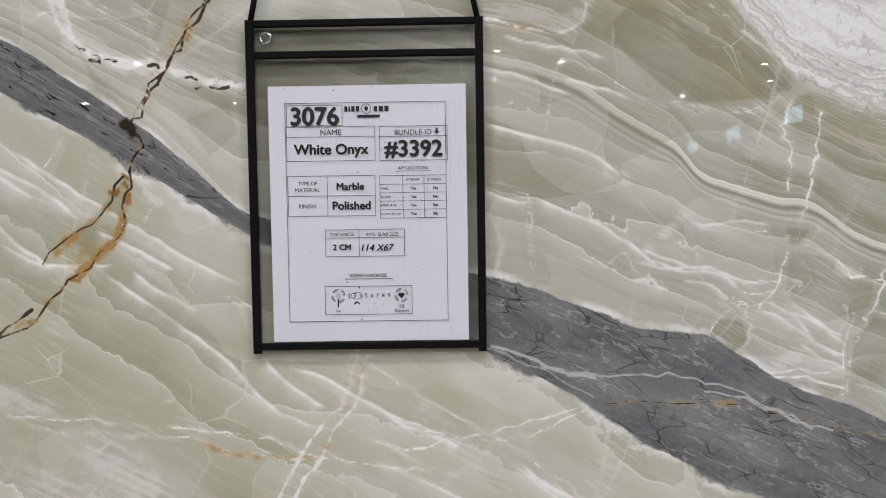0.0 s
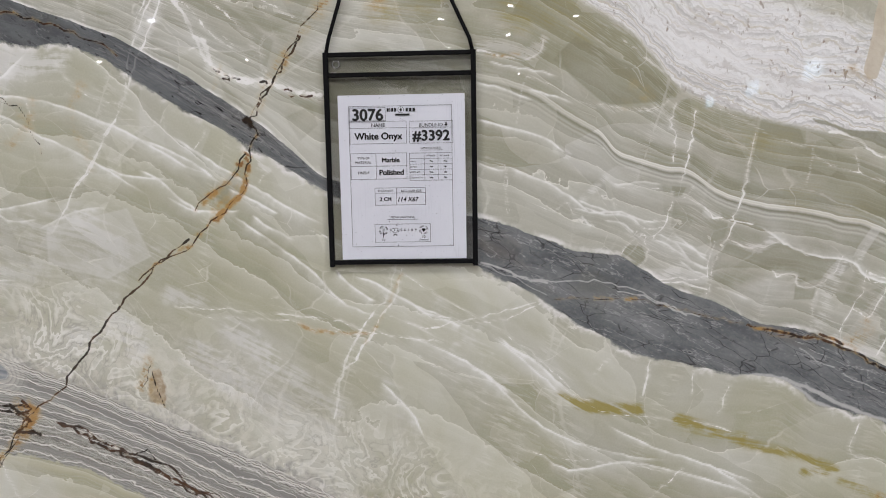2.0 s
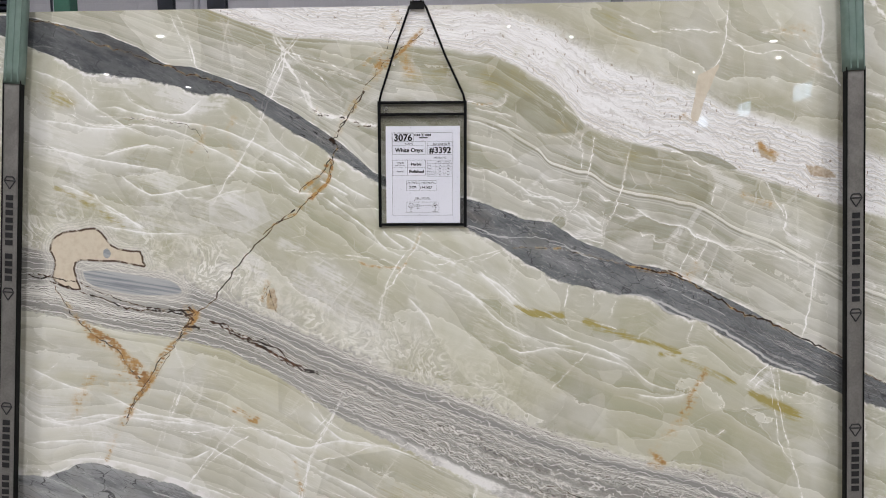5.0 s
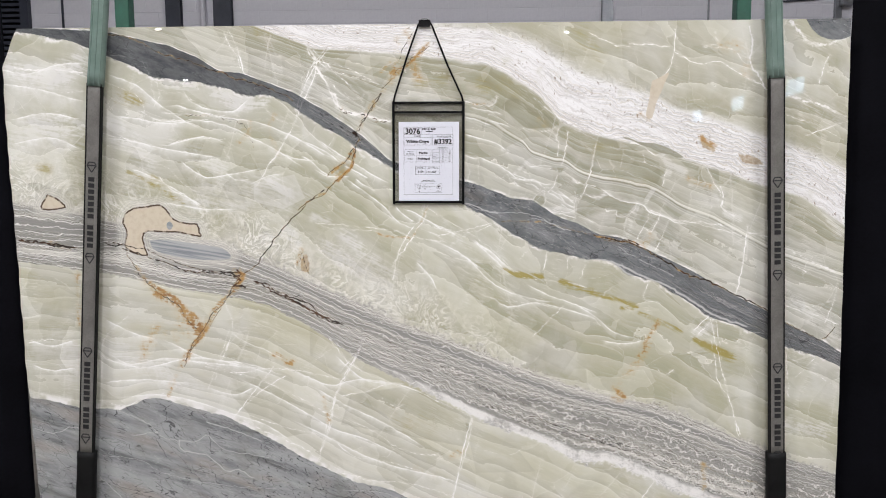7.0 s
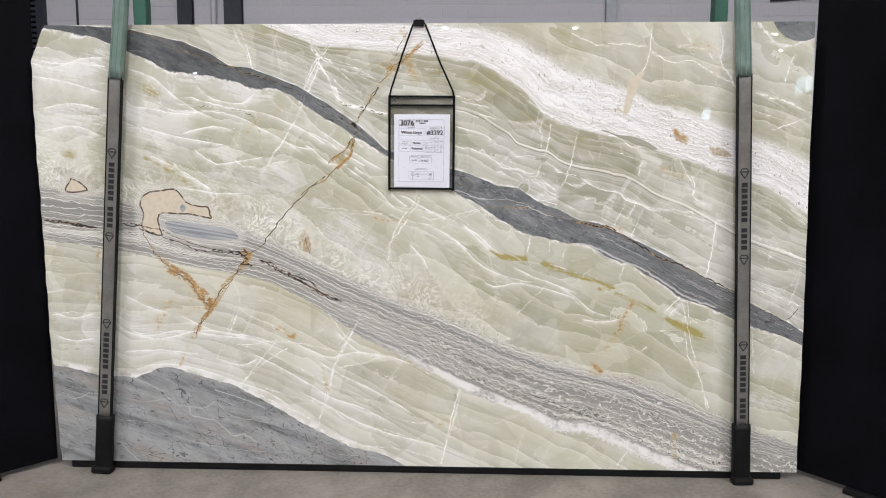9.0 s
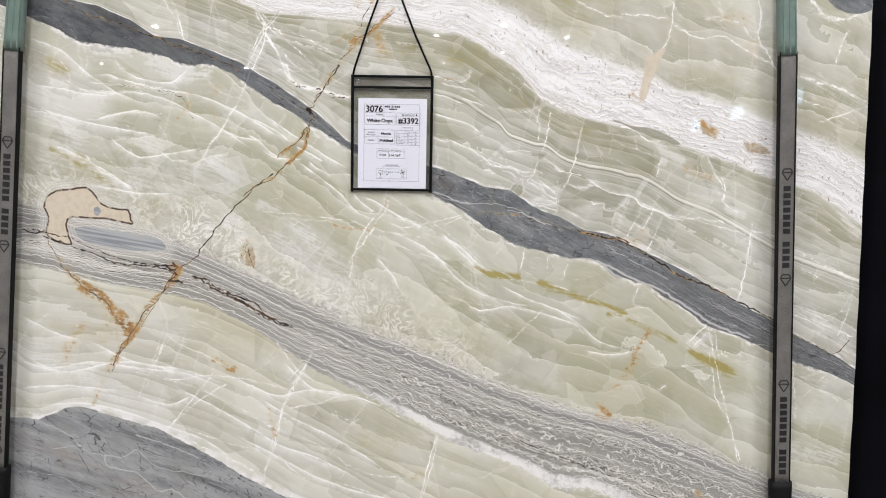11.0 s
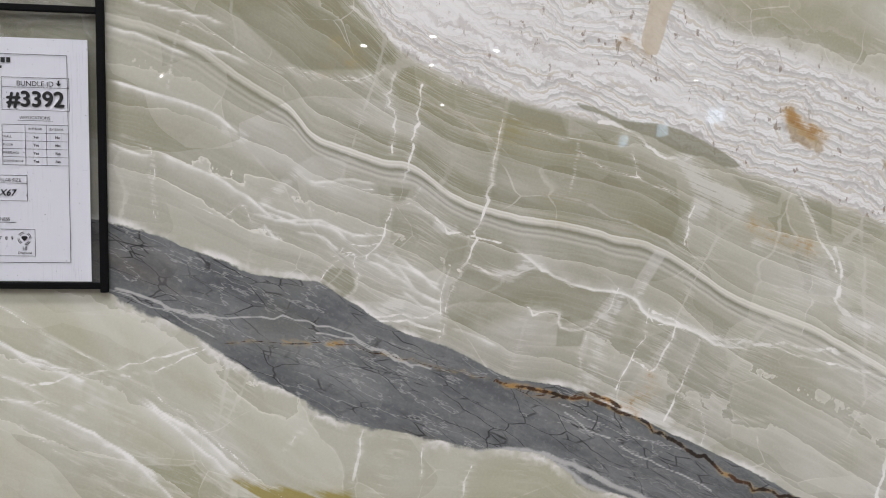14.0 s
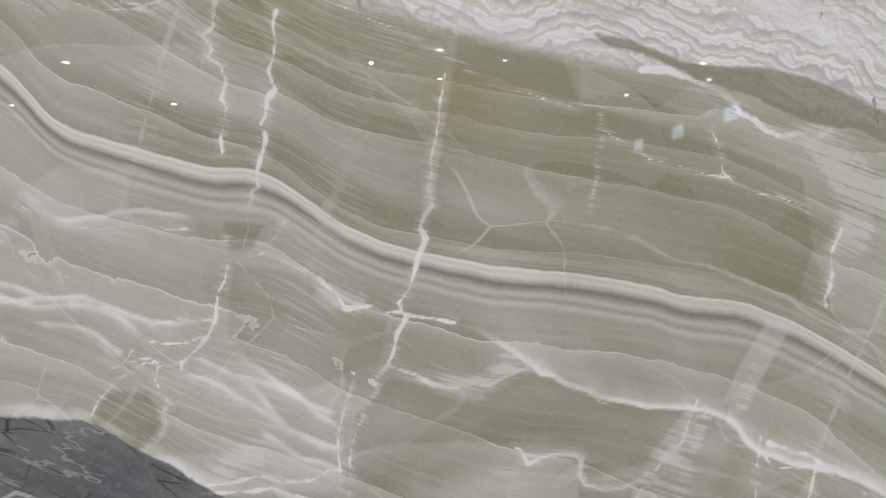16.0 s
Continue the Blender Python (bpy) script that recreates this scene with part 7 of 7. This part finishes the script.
def words(text, u0, u1, v, weight=0.0, slant=0.0):
    """Print in the built-in font, fitted between u0 and u1 on the line v of the sheet (in mm)."""
    curve = bpy.data.curves.new("print", "FONT")
    curve.body, curve.size, curve.shear = text, 1.0, slant
    made = bpy.data.objects.new("print", curve)
    me = bpy.data.meshes.new_from_object(made)
    bpy.data.objects.remove(made)
    low, wide = min(p.co.x for p in me.vertices), max(p.co.x for p in me.vertices) - min(p.co.x for p in me.vertices)
    k = (u1 - u0) * KX / (wide + weight)
    for p in me.vertices:
        p.co = (SX + u0 * KX + (p.co.x - low) * k, SY - 0.00012, SZ - v * KZ + p.co.y * k)
    if weight:
        thick = bmesh.new()
        for n, (a, b) in enumerate(((0, 0), (1, 0), (0.5, 0.4), (0.5, -0.4))):
            start = len(thick.verts)
            thick.from_mesh(me)
            thick.verts.ensure_lookup_table()
            for q in thick.verts[start:]:
                q.co += Vector((a * weight * k, -0.00002 * n, b * weight * k))
        thick.to_mesh(me)
        thick.free()
    me.materials.append(PRINT_INK)
    ob = new("printed_text", me)
    ob.parent = sheet
    return ob


outline(18.1, 18.5, 193.6, 257.2, 0.5)
outline(19.8, 21.0, 81.1, 43.3)
outline(19.1, 44.1, 116.4, 81.5)
bar(19.1, 55.0, 116.4, 55.45)
outline(121.0, 44.6, 195.3, 82.0)
bar(121.0, 55.6, 195.3, 56.05)
outline(19.4, 97.3, 115.7, 141.4)
bar(19.4, 119.0, 115.7, 119.45)
bar(62.8, 97.3, 63.25, 141.4)
outline(120.4, 98.0, 193.6, 144.6)
for v in (107.4, 116.6, 125.7, 134.9):
    bar(120.4, v, 193.6, v + 0.4)
for u in (145.6, 168.9):
    bar(u, 98.0, u + 0.4, 144.6)
outline(59.5, 156.2, 146.8, 185.9)
bar(59.5, 165.0, 146.8, 165.45)
bar(96.5, 156.2, 96.95, 185.9)
outline(57.8, 218.3, 154.2, 249.7)
bar(138.3, 93.3, 176.8, 93.7)
bar(79.9, 210.3, 132.7, 210.8)
for text, u0, u1, v, weight in (
    ("3076", 24.2, 77.4, 42.0, 0.07), ("NAME", 56.7, 79.6, 53.4, 0.0), ("BUNDLE ID", 137.9, 178.0, 54.2, 0.0), ("White Onyx", 27.0, 109.2, 74.1, 0.07), ("#3392", 125.8, 189.9, 77.2, 0.07),
    ("APPLICATIONS", 140.8, 173.8, 91.8, 0.0), ("TYPE OF", 31.0, 52.1, 107.4, 0.0), ("MATERIAL", 27.6, 55.0, 114.8, 0.0), ("Marble", 73.1, 103.4, 112.9, 0.07), ("FINISH", 31.5, 50.2, 132.6, 0.0),
    ("Polished", 68.2, 110.3, 134.3, 0.07), ("INTERIOR", 149.7, 164.4, 103.9, 0.02), ("EXTERIOR", 173.0, 188.2, 104.2, 0.02), ("WALL", 121.6, 130.8, 113.3, 0.01), ("FLOOR", 121.6, 132.4, 122.5, 0.01),
):
    words(text, u0, u1, v, weight)
for text, u0, u1, v, weight in (
    ("FIREPLACE", 121.6, 138.6, 131.7, 0.01), ("COUNTERTOP", 121.6, 143.4, 141.0, 0.01), ("THICKNESS", 64.3, 91.0, 163.2, 0.0), ("AVG. SLAB SIZE", 104.0, 139.9, 163.6, 0.0), ("2 CM", 67.6, 87.5, 178.6, 0.07),
    ("MOHS HARDNESS", 86.2, 126.6, 208.5, 0.0), ("1", 71.6, 73.0, 241.4, 0.01), ("Talc", 69.0, 75.8, 247.0, 0.01), ("10", 140.1, 145.0, 242.8, 0.01), ("Diamond", 135.0, 149.9, 247.2, 0.01),
):
    words(text, u0, u1, v, weight)
words("114 X67", 99.0, 135.2, 179.8, 0.05, 0.25)
for n, v in enumerate((113.6, 122.8, 132.0, 141.2)):
    words("Yes", 154.4, 160.6, v, 0.07)
    words("No", 178.9, 184.4, v, 0.07)
for n in range(8):
    words(str(n + 2), 83.1 + 6.3 * n, 85.7 + 6.3 * n, 230.9, 0.01)


def ring_print(u, v, ru, rv, w, breaks=0):
    """A printed oval line, or arcs of one."""
    bm = bmesh.new()
    count = 48
    for k in range(count):
        if breaks and k % (count // breaks) < count // breaks // 3:
            continue
        a, b = 2 * math.pi * k / count, 2 * math.pi * (k + 1) / count
        corners = [(u + (ru + e) * math.cos(t), v + (rv + e) * math.sin(t)) for t, e in ((a, 0), (b, 0), (b, w), (a, w))]
        bm.faces.new([bm.verts.new((SX + p * KX, SY - 0.0001, SZ - q * KZ)) for p, q in corners])
    return part("printed_ring", bm, PRINT_INK, sheet)


ring_print(93.2, 229.0, 6.4, 3.4, 0.5)
for u in (72.6, 142.2):
    ring_print(u, 229.0, 5.4, 5.4, 0.6, 4)
    ring_print(u, 229.0, 7.0, 7.0, 0.7, 4)
for k in range(12):
    a, r = k * 2.4, 0.9 * math.sqrt(k + 0.5)
    bar(72.6 + r * math.cos(a) - 0.35, 229.0 + r * math.sin(a) - 0.35, 72.6 + r * math.cos(a) + 0.35, 229.0 + r * math.sin(a) + 0.35, "printed_dot")
gem = bmesh.new()
gem.faces.new([gem.verts.new((SX + (142.2 + a) * KX, SY - 0.0001, SZ - (229.0 + b) * KZ)) for a, b in ((-2.2, -2.6), (2.2, -2.6), (3.8, -0.8), (0, 3.6), (-3.8, -0.8))])
part("printed_gem", gem, PRINT_INK, sheet)
for side in (-1, 1):
    part("printed_chevron", tube([(SX + 93.0 * KX, SY, SZ - 235.4 * KZ), (SX + (93.0 + side * 3.2) * KX, SY, SZ - 238.4 * KZ)], 0.0007, 4, 0.15), PRINT_INK, sheet)
# arrow beside the bundle heading
arrow = bmesh.new()
for shape in (((182.6, 47.2), (184.8, 47.2), (184.8, 50.6), (182.6, 50.6)), ((180.6, 50.6), (186.8, 50.6), (183.7, 54.0))):
    arrow.faces.new([arrow.verts.new((SX + u * KX, SY - 0.0001, SZ - v * KZ)) for u, v in shape])
part("printed_arrow", arrow, PRINT_INK, sheet)
# the maker's mark, as plain shapes
for u0, v0, u1, v1 in ((83.5, 22.6, 86.8, 28.4), (88.0, 22.6, 89.6, 28.4), (91.0, 22.6, 94.6, 28.4), (96.0, 22.6, 99.6, 28.4), (115.6, 22.8, 119.4, 28.4), (121.0, 22.8, 125.6, 28.4), (127.2, 22.8, 131.6, 28.4), (97.5, 32.0, 122.0, 35.0)):
    bar(u0, v0, u1, v1, "maker_bar")
ring_print(107.3, 25.4, 4.6, 4.8, 0.6)
mark = bmesh.new()
mark.faces.new([mark.verts.new((SX + (107.3 + a) * KX, SY - 0.0001, SZ - (25.4 + b) * KZ)) for a, b in ((0, -3.4), (2.4, 0), (0, 3.4), (-2.4, 0))])
part("maker_diamond", mark, PRINT_INK, sheet)
for u, v, r in ((97, 94, 0.6), (127, 62, 0.5), (83, 214, 0.6), (98, 255, 0.7), (146, 179, 0.6), (146, 122, 0.5), (144, 130, 0.4), (107, 40, 0.4), (110, 41.5, 0.3), (96, 220, 0.8)):
    bar(u - r, v - r, u + r * 0.8, v + r * 1.2, "ink_fleck")

# cord and clip
cord = part("cord", tube([(-0.121, -0.002, HIGH - 0.004), (-0.116, -0.002, HIGH + 0.02), (-0.075, -0.0025, HIGH + 0.145), (-0.034, -0.002, HIGH + 0.258), (-0.027, -0.001, HIGH + 0.268), (0.006, -0.001, HIGH + 0.268), (0.014, -0.002, HIGH + 0.254), (0.068, -0.0025, HIGH + 0.120), (0.116, -0.002, HIGH + 0.018), (0.121, -0.002, HIGH - 0.004)], 0.0031, 8, 0.6), PIPING, tag, "black flat cord", True)
clip = thing("binder_clip", (-0.012, 0.0, 1.746), "small black binder clip on the slab's top edge", "binder clip")
part("jaw", merged(box(-0.020, 0.020, -0.008, -0.0035, -0.012, 0.010, 0.001), box(-0.020, 0.020, -0.008, 0.028, 0.006, 0.011, 0.001), box(-0.020, 0.020, 0.0245, 0.028, -0.012, 0.010, 0.001)), BLACK_RUBBER, clip)
part("wire", tube([(-0.016, -0.009, 0.008), (-0.008, -0.011, 0.013), (0.008, -0.011, 0.013), (0.016, -0.009, 0.008)], 0.0014, 6), CHROME, clip, "bright wire lever", True)

# ---- blocks of the far wall ----
block_me = bpy.data.meshes.new("block")
block_bm = box(-0.1965, 0.1965, -0.006, 0.0, -0.0965, 0.0965, 0.003, 1)
block_bm.to_mesh(block_me)
block_bm.free()
block_me.materials.append(BLOCK_PAINT)
for row in range(7):
    for k in range(33):
        block = new("block", block_me)
        block.location = (-6.4 + 0.4 * k + (0.2 if row % 2 else 0.0), 8.0, 3.5 + 0.2 * row)
        block.parent = wall_north
